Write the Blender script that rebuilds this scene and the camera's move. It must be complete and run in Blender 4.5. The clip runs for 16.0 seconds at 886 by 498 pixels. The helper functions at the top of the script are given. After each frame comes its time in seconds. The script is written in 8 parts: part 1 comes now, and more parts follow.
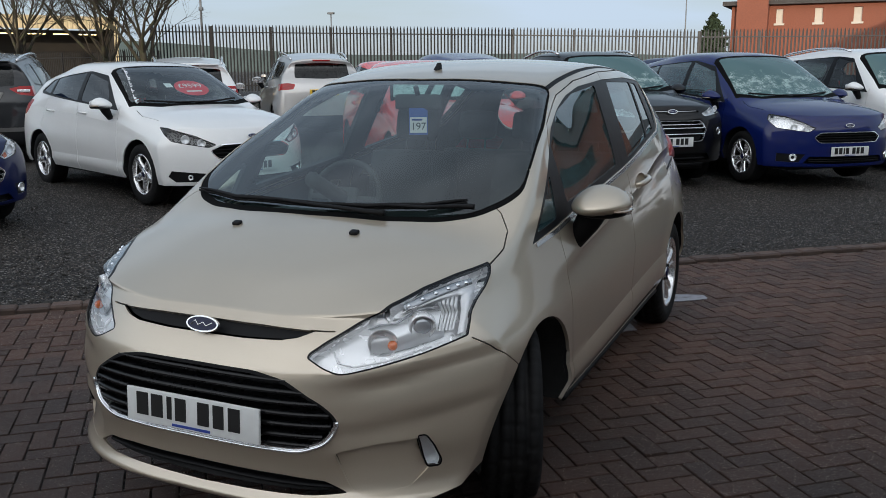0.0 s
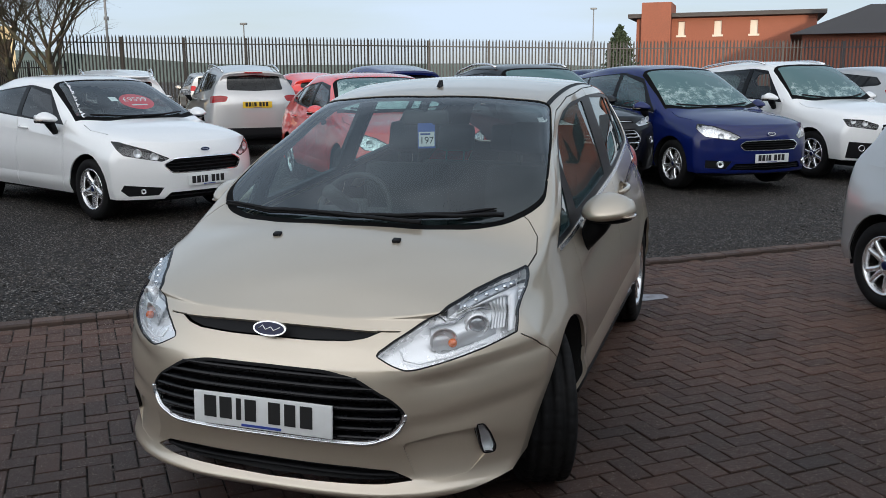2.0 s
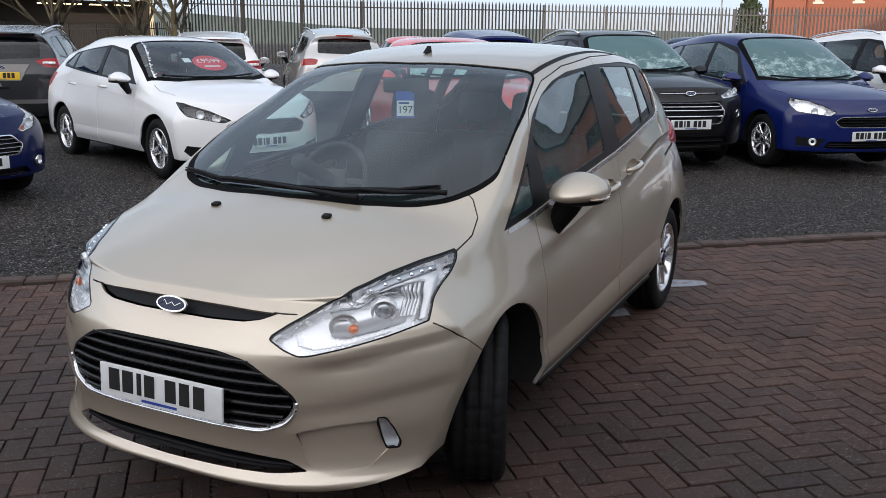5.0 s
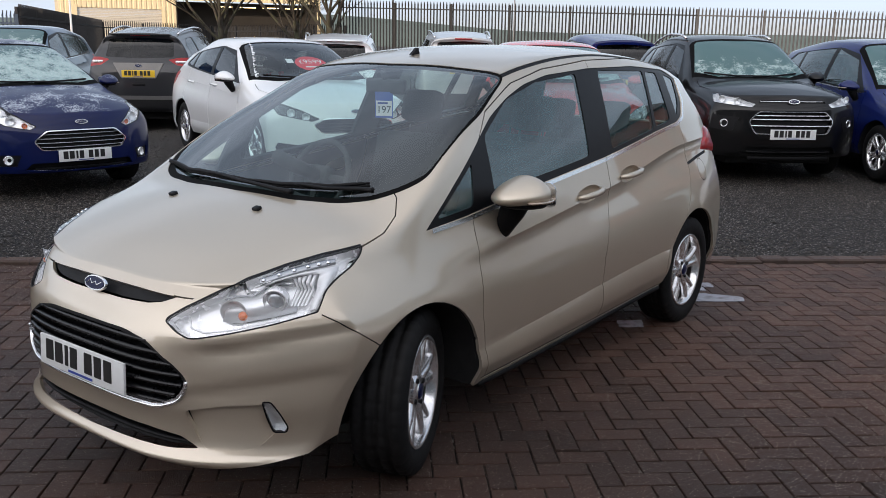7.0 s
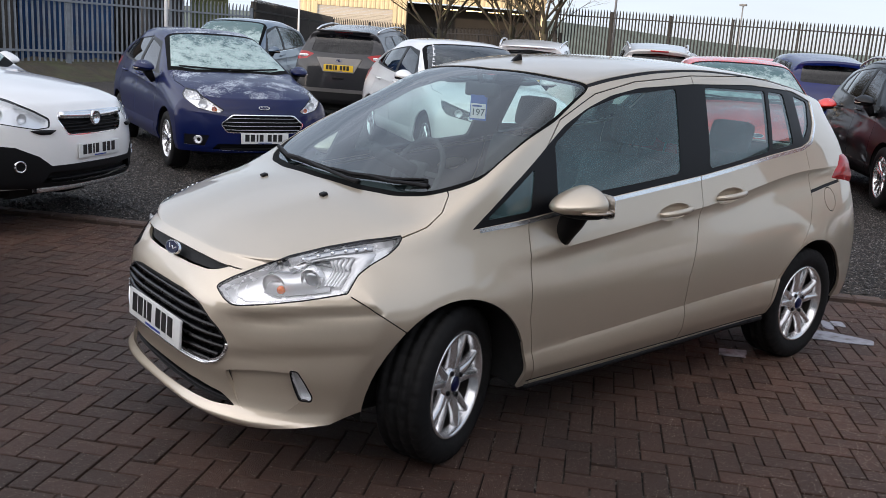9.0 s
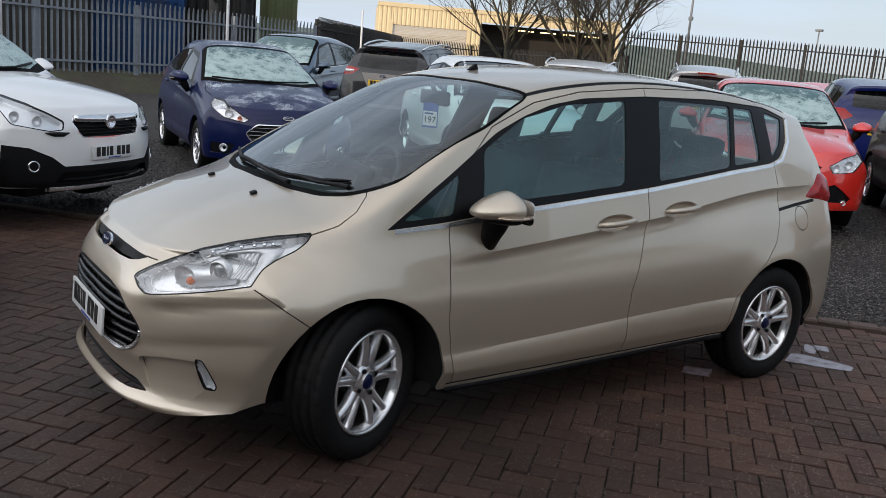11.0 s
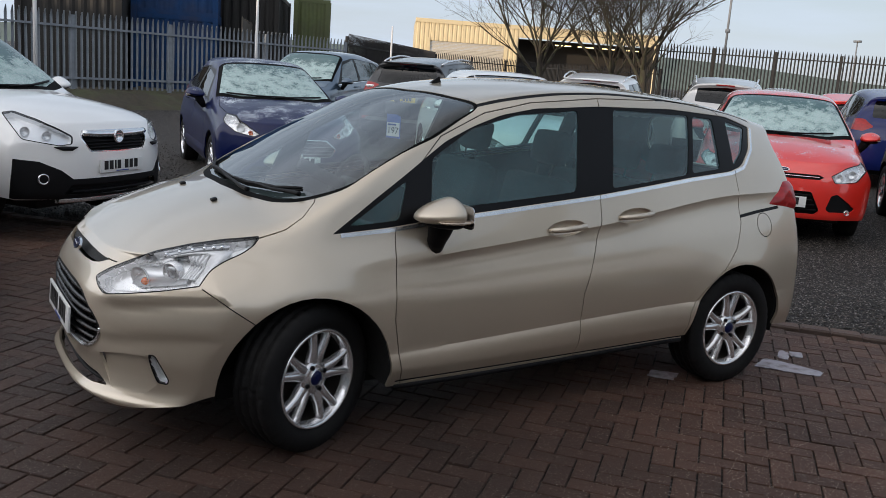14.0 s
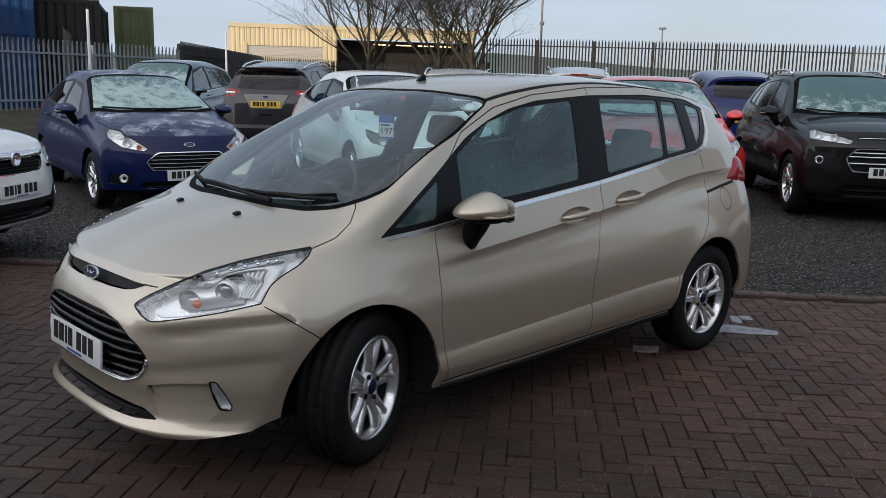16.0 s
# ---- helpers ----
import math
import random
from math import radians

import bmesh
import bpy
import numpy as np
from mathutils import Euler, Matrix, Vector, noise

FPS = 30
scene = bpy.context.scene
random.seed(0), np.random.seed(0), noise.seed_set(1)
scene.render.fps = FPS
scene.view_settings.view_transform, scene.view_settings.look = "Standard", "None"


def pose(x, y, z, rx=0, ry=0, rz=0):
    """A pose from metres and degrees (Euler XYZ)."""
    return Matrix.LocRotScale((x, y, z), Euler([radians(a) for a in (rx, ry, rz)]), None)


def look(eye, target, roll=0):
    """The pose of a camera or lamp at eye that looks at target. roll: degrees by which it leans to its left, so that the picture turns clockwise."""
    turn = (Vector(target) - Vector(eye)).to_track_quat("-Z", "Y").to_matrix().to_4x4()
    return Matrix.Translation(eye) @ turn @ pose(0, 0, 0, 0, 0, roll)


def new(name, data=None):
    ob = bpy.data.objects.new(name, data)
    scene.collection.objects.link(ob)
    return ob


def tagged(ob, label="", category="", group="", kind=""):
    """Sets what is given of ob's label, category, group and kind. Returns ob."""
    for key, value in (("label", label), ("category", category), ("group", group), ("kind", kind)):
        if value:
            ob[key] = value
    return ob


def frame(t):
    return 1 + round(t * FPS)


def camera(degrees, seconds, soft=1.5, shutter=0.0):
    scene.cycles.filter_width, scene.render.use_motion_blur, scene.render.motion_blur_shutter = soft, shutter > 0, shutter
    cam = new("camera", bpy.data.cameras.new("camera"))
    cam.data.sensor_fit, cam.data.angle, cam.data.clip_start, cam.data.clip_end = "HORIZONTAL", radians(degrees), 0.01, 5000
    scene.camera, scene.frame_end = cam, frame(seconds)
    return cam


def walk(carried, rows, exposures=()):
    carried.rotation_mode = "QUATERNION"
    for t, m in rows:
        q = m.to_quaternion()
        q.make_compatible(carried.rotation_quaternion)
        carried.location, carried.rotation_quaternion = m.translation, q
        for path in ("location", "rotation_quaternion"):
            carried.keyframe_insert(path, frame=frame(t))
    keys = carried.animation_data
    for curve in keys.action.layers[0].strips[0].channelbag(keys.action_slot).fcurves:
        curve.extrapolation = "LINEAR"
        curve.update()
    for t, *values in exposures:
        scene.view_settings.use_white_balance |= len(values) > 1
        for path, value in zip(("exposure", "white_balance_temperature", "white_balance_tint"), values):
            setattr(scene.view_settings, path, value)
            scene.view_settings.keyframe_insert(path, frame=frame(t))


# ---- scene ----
cam = camera(52.9, 16.0, soft=0.8)
PATH = [
    (0, (1.828, -4.13, 1.531), (0.998, -2.354, 1.135), -0.3),
    (0.5, (1.798, -4.344, 1.563), (0.938, -2.583, 1.16), 0.3),
    (1, (1.622, -4.435, 1.561), (0.828, -2.647, 1.146), -0.2),
    (1.5, (1.495, -4.51, 1.564), (0.794, -2.683, 1.151), -0.5),
    (2, (1.497, -4.535, 1.569), (0.851, -2.68, 1.193), -0.4),
    (2.5, (1.487, -4.553, 1.571), (0.816, -2.706, 1.203), -0.9),
    (3, (1.491, -4.547, 1.571), (0.784, -2.724, 1.148), -0.6),
    (3.2, (1.513, -4.527, 1.577), (0.803, -2.711, 1.132), -0.3),
    (5.3, (2.176, -4.016, 1.569), (1.221, -2.319, 1.113), 0.5),
    (5.5, (2.283, -4.003, 1.567), (1.277, -2.339, 1.099), 0.5),
    (6, (2.525, -3.971, 1.58), (1.427, -2.366, 1.111), 0.1),
    (6.5, (2.655, -3.81, 1.56), (1.509, -2.234, 1.109), 0.3),
    (7, (2.771, -3.654, 1.572), (1.59, -2.103, 1.127), 0.9),
    (7.5, (2.977, -3.626, 1.574), (1.679, -2.178, 1.106), 0.6),
    (8, (3.13, -3.619, 1.582), (1.72, -2.291, 1.084), 1.8),
    (8.5, (3.209, -3.51, 1.577), (1.742, -2.239, 1.095), 3.2),
    (9, (3.269, -3.322, 1.588), (1.76, -2.089, 1.139), 3.8),
    (9.2, (3.309, -3.266, 1.596), (1.79, -2.041, 1.158), 3.8),
    (11.3, (3.715, -2.807, 1.571), (2.088, -1.721, 1.156), 4.3),
    (11.5, (3.739, -2.759, 1.575), (2.106, -1.682, 1.162), 3.6),
    (12, (3.928, -2.674, 1.58), (2.267, -1.639, 1.17), 3.0),
    (12.5, (4.055, -2.622, 1.596), (2.375, -1.616, 1.191), 3.5),
    (13, (4.041, -2.623, 1.593), (2.359, -1.613, 1.203), 3.6),
    (13.5, (4.038, -2.633, 1.588), (2.364, -1.61, 1.202), 4.1),
    (14, (4.045, -2.642, 1.592), (2.376, -1.611, 1.201), 4.2),
    (14.5, (3.984, -2.72, 1.583), (2.337, -1.65, 1.205), 4.8),
    (15, (3.736, -2.894, 1.556), (2.16, -1.717, 1.195), 3.8),
    (15.5, (3.616, -3.126, 1.555), (2.113, -1.851, 1.215), 2.9),
    (16, (3.511, -3.344, 1.534), (2.071, -2.007, 1.162), 1.3),
]
walk(cam, [(t, look(eye, target, roll)) for t, eye, target, roll in PATH], exposures=[(0.0, -0.24, 6450, 12), (0.5, -0.04, 6500, 14), (1.0, 0.06, 6600, 16), (2.0, 0.01, 6500, 13), (2.5, -0.23, 6450, 12), (3.0, -0.29, 6380, 17), (5.5, 0.28, 6600, 17), (6.5, 0.23, 6650, 18), (8.0, 0.11, 6600, 18), (8.5, 0.48, 6700, 18), (9.0, 0.34, 6750, 19), (11.5, 0.0, 6650, 15), (12.5, 0.06, 6700, 17), (14.0, -0.08, 6700, 16), (15.0, -0.16, 6650, 15), (15.5, -0.09, 6600, 16), (16.0, -0.21, 6500, 15)])

# ---------------------------------------------------------------- world, sun
world = bpy.data.worlds.new("sky")
scene.world = world
world.use_nodes = True
wn, wl = world.node_tree.nodes, world.node_tree.links
sky = wn.new("ShaderNodeTexSky")
sky.sky_type, sky.sun_disc = "NISHITA", False
SUN_EL, SUN_AZ = 8.0, 166.0  # degrees; azimuth clockwise from +y
sky.sun_elevation, sky.sun_rotation = radians(SUN_EL), radians(SUN_AZ)
sky.air_density, sky.dust_density, sky.ozone_density = 1.0, 1.0, 1.5
# thin high cloud whitens the sky towards the horizon, with a few streaks
wtc, wmap, wnz, wrm, wmx = wn.new("ShaderNodeTexCoord"), wn.new("ShaderNodeMapping"), wn.new("ShaderNodeTexNoise"), wn.new("ShaderNodeMapRange"), wn.new("ShaderNodeMix")
wsep, wlow, wmul = wn.new("ShaderNodeSeparateXYZ"), wn.new("ShaderNodeMapRange"), wn.new("ShaderNodeMath")
wmap.inputs["Scale"].default_value = (1.2, 1.2, 9.0)
wnz.inputs["Scale"].default_value, wnz.inputs["Detail"].default_value = 1.6, 6
wl.new(wtc.outputs["Generated"], wmap.inputs["Vector"])
wl.new(wtc.outputs["Generated"], wsep.inputs[0])
wl.new(wmap.outputs[0], wnz.inputs["Vector"])
wl.new(wnz.outputs["Fac"], wrm.inputs["Value"])
wrm.inputs["From Min"].default_value, wrm.inputs["From Max"].default_value = 0.3, 0.75
wrm.inputs["To Min"].default_value, wrm.inputs["To Max"].default_value = 0.42, 0.95
wlow.inputs["From Min"].default_value, wlow.inputs["From Max"].default_value = 0.2, 0.75
wlow.inputs["To Min"].default_value, wlow.inputs["To Max"].default_value = 1.15, 0.65
wl.new(wsep.outputs["Z"], wlow.inputs["Value"])
wmul.operation = "MULTIPLY"
wl.new(wrm.outputs[0], wmul.inputs[0])
wl.new(wlow.outputs[0], wmul.inputs[1])
wmx.data_type = "RGBA"
# the veil of cloud has an added glow, sunward but well above the sun
wdot, wglow, wveil = wn.new("ShaderNodeVectorMath"), wn.new("ShaderNodeMapRange"), wn.new("ShaderNodeMix")
wdot.operation = "DOT_PRODUCT"
wdot.inputs[1].default_value = (math.sin(radians(SUN_AZ)) * 0.8, math.cos(radians(SUN_AZ)) * 0.8, 0.6)
wl.new(wtc.outputs["Generated"], wdot.inputs[0])
wl.new(wdot.outputs["Value"], wglow.inputs["Value"])
wglow.interpolation_type = "SMOOTHSTEP"
wglow.inputs["From Min"].default_value, wglow.inputs["From Max"].default_value = -0.1, 1.0
wveil.data_type = "RGBA"
wveil.inputs["A"].default_value, wveil.inputs["B"].default_value = (5.6, 6.9, 8.2, 1), (23.5, 24.6, 25.0, 1)
wl.new(wglow.outputs[0], wveil.inputs["Factor"])
wl.new(wveil.outputs["Result"], wmx.inputs["B"])
wl.new(wmul.outputs[0], wmx.inputs["Factor"])
wl.new(sky.outputs[0], wmx.inputs["A"])
wn["Background"].inputs[1].default_value = 0.12
wl.new(wmx.outputs["Result"], wn["Background"].inputs[0])
sun = new("sun", bpy.data.lights.new("sun", "SUN"))
sun.data.energy, sun.data.angle, sun.data.color = 3.0, radians(0.6), (1.0, 0.84, 0.62)
sx, sy = math.sin(radians(SUN_AZ)), math.cos(radians(SUN_AZ))
sun.matrix_basis = look((60 * sx, 60 * sy, 60 * math.tan(radians(SUN_EL))), (0, 0, 0))


# ---------------------------------------------------------------- materials
def material(name, base, rough=0.5, metal=0.0, coat=0.0, coat_rough=0.03, scale=20.0, vary=0.1, bump=0.0, bump_scale=200.0, spec=0.5, stain=None, stain_scale=1.5, stain_amount=0.5, random_amount=0.0, emit=0.0, stretch=(1, 1, 1), ground=False):
    """A principled material with two scales of variation, and fine relief."""
    mat = bpy.data.materials.new(name)
    mat.use_nodes = True
    nt = mat.node_tree
    N, L = nt.nodes, nt.links
    b = N["Principled BSDF"]
    b.inputs["Roughness"].default_value, b.inputs["Metallic"].default_value = rough, metal
    b.inputs["Coat Weight"].default_value, b.inputs["Coat Roughness"].default_value = coat, coat_rough
    b.inputs["Specular IOR Level"].default_value = spec
    tc, mp = N.new("ShaderNodeTexCoord"), N.new("ShaderNodeMapping")
    mp.inputs["Scale"].default_value = stretch
    where = N.new("ShaderNodeNewGeometry").outputs["Position"] if ground else tc.outputs["Object"]
    L.new(where, mp.inputs["Vector"])
    base = (*base, 1)
    col = N.new("ShaderNodeMix")
    col.data_type = "RGBA"
    col.inputs["A"].default_value = tuple(c * (1 - vary) for c in base[:3]) + (1,)
    col.inputs["B"].default_value = tuple(min(1, c * (1 + vary)) for c in base[:3]) + (1,)
    nz = N.new("ShaderNodeTexNoise")
    nz.inputs["Scale"].default_value, nz.inputs["Detail"].default_value = scale, 6
    L.new(mp.outputs[0], nz.inputs["Vector"])
    L.new(nz.outputs["Fac"], col.inputs["Factor"])
    out = col.outputs["Result"]
    if stain:
        st, rm, mx = N.new("ShaderNodeTexNoise"), N.new("ShaderNodeMapRange"), N.new("ShaderNodeMix")
        st.inputs["Scale"].default_value, st.inputs["Detail"].default_value = stain_scale, 5
        L.new(where, st.inputs["Vector"])
        rm.inputs["From Min"].default_value, rm.inputs["From Max"].default_value = 0.45, 0.7
        rm.inputs["To Max"].default_value = stain_amount
        L.new(st.outputs["Fac"], rm.inputs["Value"])
        mx.data_type = "RGBA"
        mx.inputs["B"].default_value = (*stain, 1)
        L.new(out, mx.inputs["A"])
        L.new(rm.outputs[0], mx.inputs["Factor"])
        out = mx.outputs["Result"]
    if random_amount:
        oi, rr, hs = N.new("ShaderNodeObjectInfo"), N.new("ShaderNodeMapRange"), N.new("ShaderNodeHueSaturation")
        rr.inputs["To Min"].default_value, rr.inputs["To Max"].default_value = 1 - random_amount, 1 + random_amount
        L.new(oi.outputs["Random"], rr.inputs["Value"])
        L.new(rr.outputs[0], hs.inputs["Value"])
        L.new(out, hs.inputs["Color"])
        out = hs.outputs["Color"]
    L.new(out, b.inputs["Base Color"])
    rr2 = N.new("ShaderNodeMapRange")
    rr2.inputs["To Min"].default_value, rr2.inputs["To Max"].default_value = max(0.02, rough * 0.85), min(1, rough * 1.15)
    L.new(nz.outputs["Fac"], rr2.inputs["Value"])
    L.new(rr2.outputs[0], b.inputs["Roughness"])
    if bump:
        bz, bp = N.new("ShaderNodeTexNoise"), N.new("ShaderNodeBump")
        bz.inputs["Scale"].default_value, bz.inputs["Detail"].default_value = bump_scale, 4
        L.new(where, bz.inputs["Vector"])
        bp.inputs["Strength"].default_value, bp.inputs["Distance"].default_value = bump, 0.01
        L.new(bz.outputs["Fac"], bp.inputs["Height"])
        L.new(bp.outputs[0], b.inputs["Normal"])
    if emit:
        b.inputs["Emission Color"].default_value, b.inputs["Emission Strength"].default_value = base, emit
    return mat


def paint(name, base, flake=0.5, rough=0.38, dirt=0.12, coat=1.0, spec=0.5):
    """Metallic car paint under clear lacquer, with a thin film of road dust."""
    mat = material(name, base, rough, flake, coat, 0.03, scale=900, vary=0.12, spec=spec, stain=tuple(0.8 * c + 0.012 for c in base), stain_scale=2.2, stain_amount=dirt)
    mat.node_tree.nodes["Principled BSDF"].inputs["Coat IOR"].default_value = 1.5 + 0.25 * (coat >= 1.0)
    return mat


def pane(name, tint, gloss_rough=0.01, dew=0.0, gloss=0.05, steep=3.4):
    """Clear sheet glass: what lies behind, tinted, under a mirror that Fresnel drives; dew: a patchy film of moisture."""
    mat = bpy.data.materials.new(name)
    mat.use_nodes = True
    nt = mat.node_tree
    N, L = nt.nodes, nt.links
    N.remove(N["Principled BSDF"])
    tr, gl, mx, fr = N.new("ShaderNodeBsdfTransparent"), N.new("ShaderNodeBsdfGlossy"), N.new("ShaderNodeMixShader"), N.new("ShaderNodeMath")
    lw, pw = N.new("ShaderNodeLayerWeight"), N.new("ShaderNodeMath")
    lw.inputs["Blend"].default_value = 0.5
    pw.operation, pw.inputs[1].default_value = "POWER", steep
    fr.operation, fr.inputs[1].default_value, fr.inputs[2].default_value = "MULTIPLY_ADD", 0.95 - gloss, gloss
    L.new(lw.outputs["Facing"], pw.inputs[0])
    L.new(pw.outputs[0], fr.inputs[0])
    tr.inputs["Color"].default_value = (*tint, 1)
    gl.inputs["Roughness"].default_value = gloss_rough
    under = tr.outputs[0]
    if dew:
        df, m2, tc, nz, rm = N.new("ShaderNodeBsdfDiffuse"), N.new("ShaderNodeMixShader"), N.new("ShaderNodeTexCoord"), N.new("ShaderNodeTexNoise"), N.new("ShaderNodeMapRange")
        df.inputs["Color"].default_value = (0.11, 0.25, 0.28, 1)
        nz.inputs["Scale"].default_value, nz.inputs["Detail"].default_value = 5, 8
        L.new(tc.outputs["Object"], nz.inputs["Vector"])
        rm.inputs["From Min"].default_value, rm.inputs["From Max"].default_value = 0.35, 0.7
        rm.inputs["To Min"].default_value, rm.inputs["To Max"].default_value = dew * 0.6, dew * 1.4
        L.new(nz.outputs["Fac"], rm.inputs["Value"])
        L.new(rm.outputs[0], m2.inputs[0])
        L.new(tr.outputs[0], m2.inputs[1])
        L.new(df.outputs[0], m2.inputs[2])
        under = m2.outputs[0]
    L.new(fr.outputs[0], mx.inputs[0])
    L.new(under, mx.inputs[1])
    L.new(gl.outputs[0], mx.inputs[2])
    L.new(mx.outputs[0], N["Material Output"].inputs["Surface"])
    return mat


def frosted(name, cover=0.5):
    """Car glass under patchy hoar frost."""
    mat = material(name, (0.025, 0.03, 0.032), 0.08, 0.0, 0.5, scale=30, vary=0.3)
    nt = mat.node_tree
    N, L = nt.nodes, nt.links
    b = N["Principled BSDF"]
    tc, n1, n2, ad, rm, mx = N.new("ShaderNodeTexCoord"), N.new("ShaderNodeTexNoise"), N.new("ShaderNodeTexNoise"), N.new("ShaderNodeMath"), N.new("ShaderNodeMapRange"), N.new("ShaderNodeMix")
    n1.inputs["Scale"].default_value, n1.inputs["Detail"].default_value = 9, 8
    n2.inputs["Scale"].default_value, n2.inputs["Detail"].default_value = 38, 8
    n2.inputs["Roughness"].default_value = 0.75
    L.new(tc.outputs["Object"], n1.inputs["Vector"])
    L.new(tc.outputs["Object"], n2.inputs["Vector"])
    L.new(n1.outputs["Fac"], ad.inputs[0])
    L.new(n2.outputs["Fac"], ad.inputs[1])
    rm.inputs["From Min"].default_value, rm.inputs["From Max"].default_value = 1.2 - cover * 0.5, 1.55 - cover * 0.5
    rm.inputs["To Max"].default_value = 0.9
    # it has melted back from the top edge
    sz, hi, tk = N.new("ShaderNodeSeparateXYZ"), N.new("ShaderNodeMapRange"), N.new("ShaderNodeMath")
    L.new(tc.outputs["Object"], sz.inputs[0])
    hi.inputs["From Min"].default_value, hi.inputs["From Max"].default_value, hi.inputs["To Max"].default_value = 1.28, 1.5, 0.5
    L.new(sz.outputs["Z"], hi.inputs["Value"])
    tk.operation = "SUBTRACT"
    L.new(ad.outputs[0], tk.inputs[0])
    L.new(hi.outputs[0], tk.inputs[1])
    L.new(tk.outputs[0], rm.inputs["Value"])
    # pale grains among thinner, greener ice
    n3, gr, ice = N.new("ShaderNodeTexNoise"), N.new("ShaderNodeMapRange"), N.new("ShaderNodeMix")
    n3.inputs["Scale"].default_value, n3.inputs["Detail"].default_value = 120, 4
    L.new(tc.outputs["Object"], n3.inputs["Vector"])
    gr.inputs["From Min"].default_value, gr.inputs["From Max"].default_value = 0.35, 0.65
    L.new(n3.outputs["Fac"], gr.inputs["Value"])
    ice.data_type = "RGBA"
    ice.inputs["A"].default_value, ice.inputs["B"].default_value = (0.26, 0.46, 0.42, 1), (0.62, 0.68, 0.68, 1)
    L.new(gr.outputs[0], ice.inputs["Factor"])
    mx.data_type = "RGBA"
    mx.inputs["A"].default_value = (0.06, 0.13, 0.13, 1)
    L.new(ice.outputs["Result"], mx.inputs["B"])
    L.new(rm.outputs[0], mx.inputs["Factor"])
    L.new(mx.outputs["Result"], b.inputs["Base Color"])
    r2 = N.new("ShaderNodeMapRange")
    r2.inputs["To Min"].default_value, r2.inputs["To Max"].default_value = 0.05, 0.7
    L.new(rm.outputs[0], r2.inputs["Value"])
    L.new(r2.outputs[0], b.inputs["Roughness"])
    return mat


def rimed(mat, amount=0.5):
    """Specks of hoar frost on what faces up."""
    nt = mat.node_tree
    N, L = nt.nodes, nt.links
    b = N["Principled BSDF"]
    src = b.inputs["Base Color"].links[0].from_socket
    tc, n1, n2, ge, sp_, up, mu, rm, mx = N.new("ShaderNodeTexCoord"), N.new("ShaderNodeTexNoise"), N.new("ShaderNodeTexNoise"), N.new("ShaderNodeNewGeometry"), N.new("ShaderNodeSeparateXYZ"), N.new("ShaderNodeMapRange"), N.new("ShaderNodeMath"), N.new("ShaderNodeMapRange"), N.new("ShaderNodeMix")
    n1.inputs["Scale"].default_value, n1.inputs["Detail"].default_value = 70, 4
    n2.inputs["Scale"].default_value, n2.inputs["Detail"].default_value = 4, 3
    L.new(tc.outputs["Object"], n1.inputs["Vector"])
    L.new(tc.outputs["Object"], n2.inputs["Vector"])
    L.new(ge.outputs["Normal"], sp_.inputs[0])
    up.inputs["From Min"].default_value, up.inputs["From Max"].default_value = 0.8, 0.95
    L.new(sp_.outputs["Z"], up.inputs["Value"])
    mu.operation = "ADD"
    L.new(n1.outputs["Fac"], mu.inputs[0])
    L.new(n2.outputs["Fac"], mu.inputs[1])
    rm.inputs["From Min"].default_value, rm.inputs["From Max"].default_value = 1.22 - amount * 0.3, 1.32 - amount * 0.3
    L.new(mu.outputs[0], rm.inputs["Value"])
    both_ = N.new("ShaderNodeMath")
    both_.operation = "MULTIPLY"
    L.new(rm.outputs[0], both_.inputs[0])
    L.new(up.outputs[0], both_.inputs[1])
    mx.data_type = "RGBA"
    mx.inputs["B"].default_value = (0.5, 0.54, 0.6, 1)
    L.new(both_.outputs[0], mx.inputs["Factor"])
    L.new(src, mx.inputs["A"])
    L.new(mx.outputs["Result"], b.inputs["Base Color"])
    return mat


PAINT_GOLD = paint("champagne_paint", (0.575, 0.495, 0.39), 0.58, 0.36, 0.2)
PAINT_WHITE = paint("white_paint", (0.86, 0.86, 0.85), 0.0, 0.35)
PAINT_NAVY = paint("deep_blue_paint", (0.002, 0.0075, 0.06), 0.0, 0.4, coat=0.5, spec=0.15)
PAINT_BLUE = paint("mid_blue_paint", (0.002, 0.009, 0.09), 0.0, 0.4, coat=0.8, spec=0.15)
PAINT_NAVY_RIME = rimed(paint("rimed_deep_blue_paint", (0.002, 0.0075, 0.06), 0.0, 0.4, coat=0.5, spec=0.15), 0.45)
PAINT_RED_RIME = rimed(paint("rimed_red_paint", (0.8, 0.025, 0.014), 0.05, 0.35), 0.25)
PAINT_GREY = paint("dark_grey_paint", (0.013, 0.0135, 0.016), 0.2, 0.38, coat=0.9, spec=0.3)
PAINT_BLACK = paint("black_paint", (0.003, 0.003, 0.0035), 0.0, 0.4, coat=0.6, spec=0.1)
PAINT_RED = paint("red_paint", (0.8, 0.025, 0.014), 0.05, 0.35)
PAINT_SILVER = paint("silver_paint", (0.5, 0.49, 0.48), 0.6, 0.35)
PAINT_STEEL = paint("steel_blue_paint", (0.07, 0.12, 0.18), 0.5, 0.35)
PLASTIC = material("black_plastic", (0.005, 0.005, 0.006), 0.55, spec=0.2, scale=60, vary=0.2, bump=0.1, bump_scale=900)
GLOSS_BLACK = material("gloss_black_trim", (0.003, 0.003, 0.004), 0.35, spec=0.2)
BAR_BLACK = material("satin_black_grille", (0.004, 0.004, 0.005), 0.28, spec=0.35)
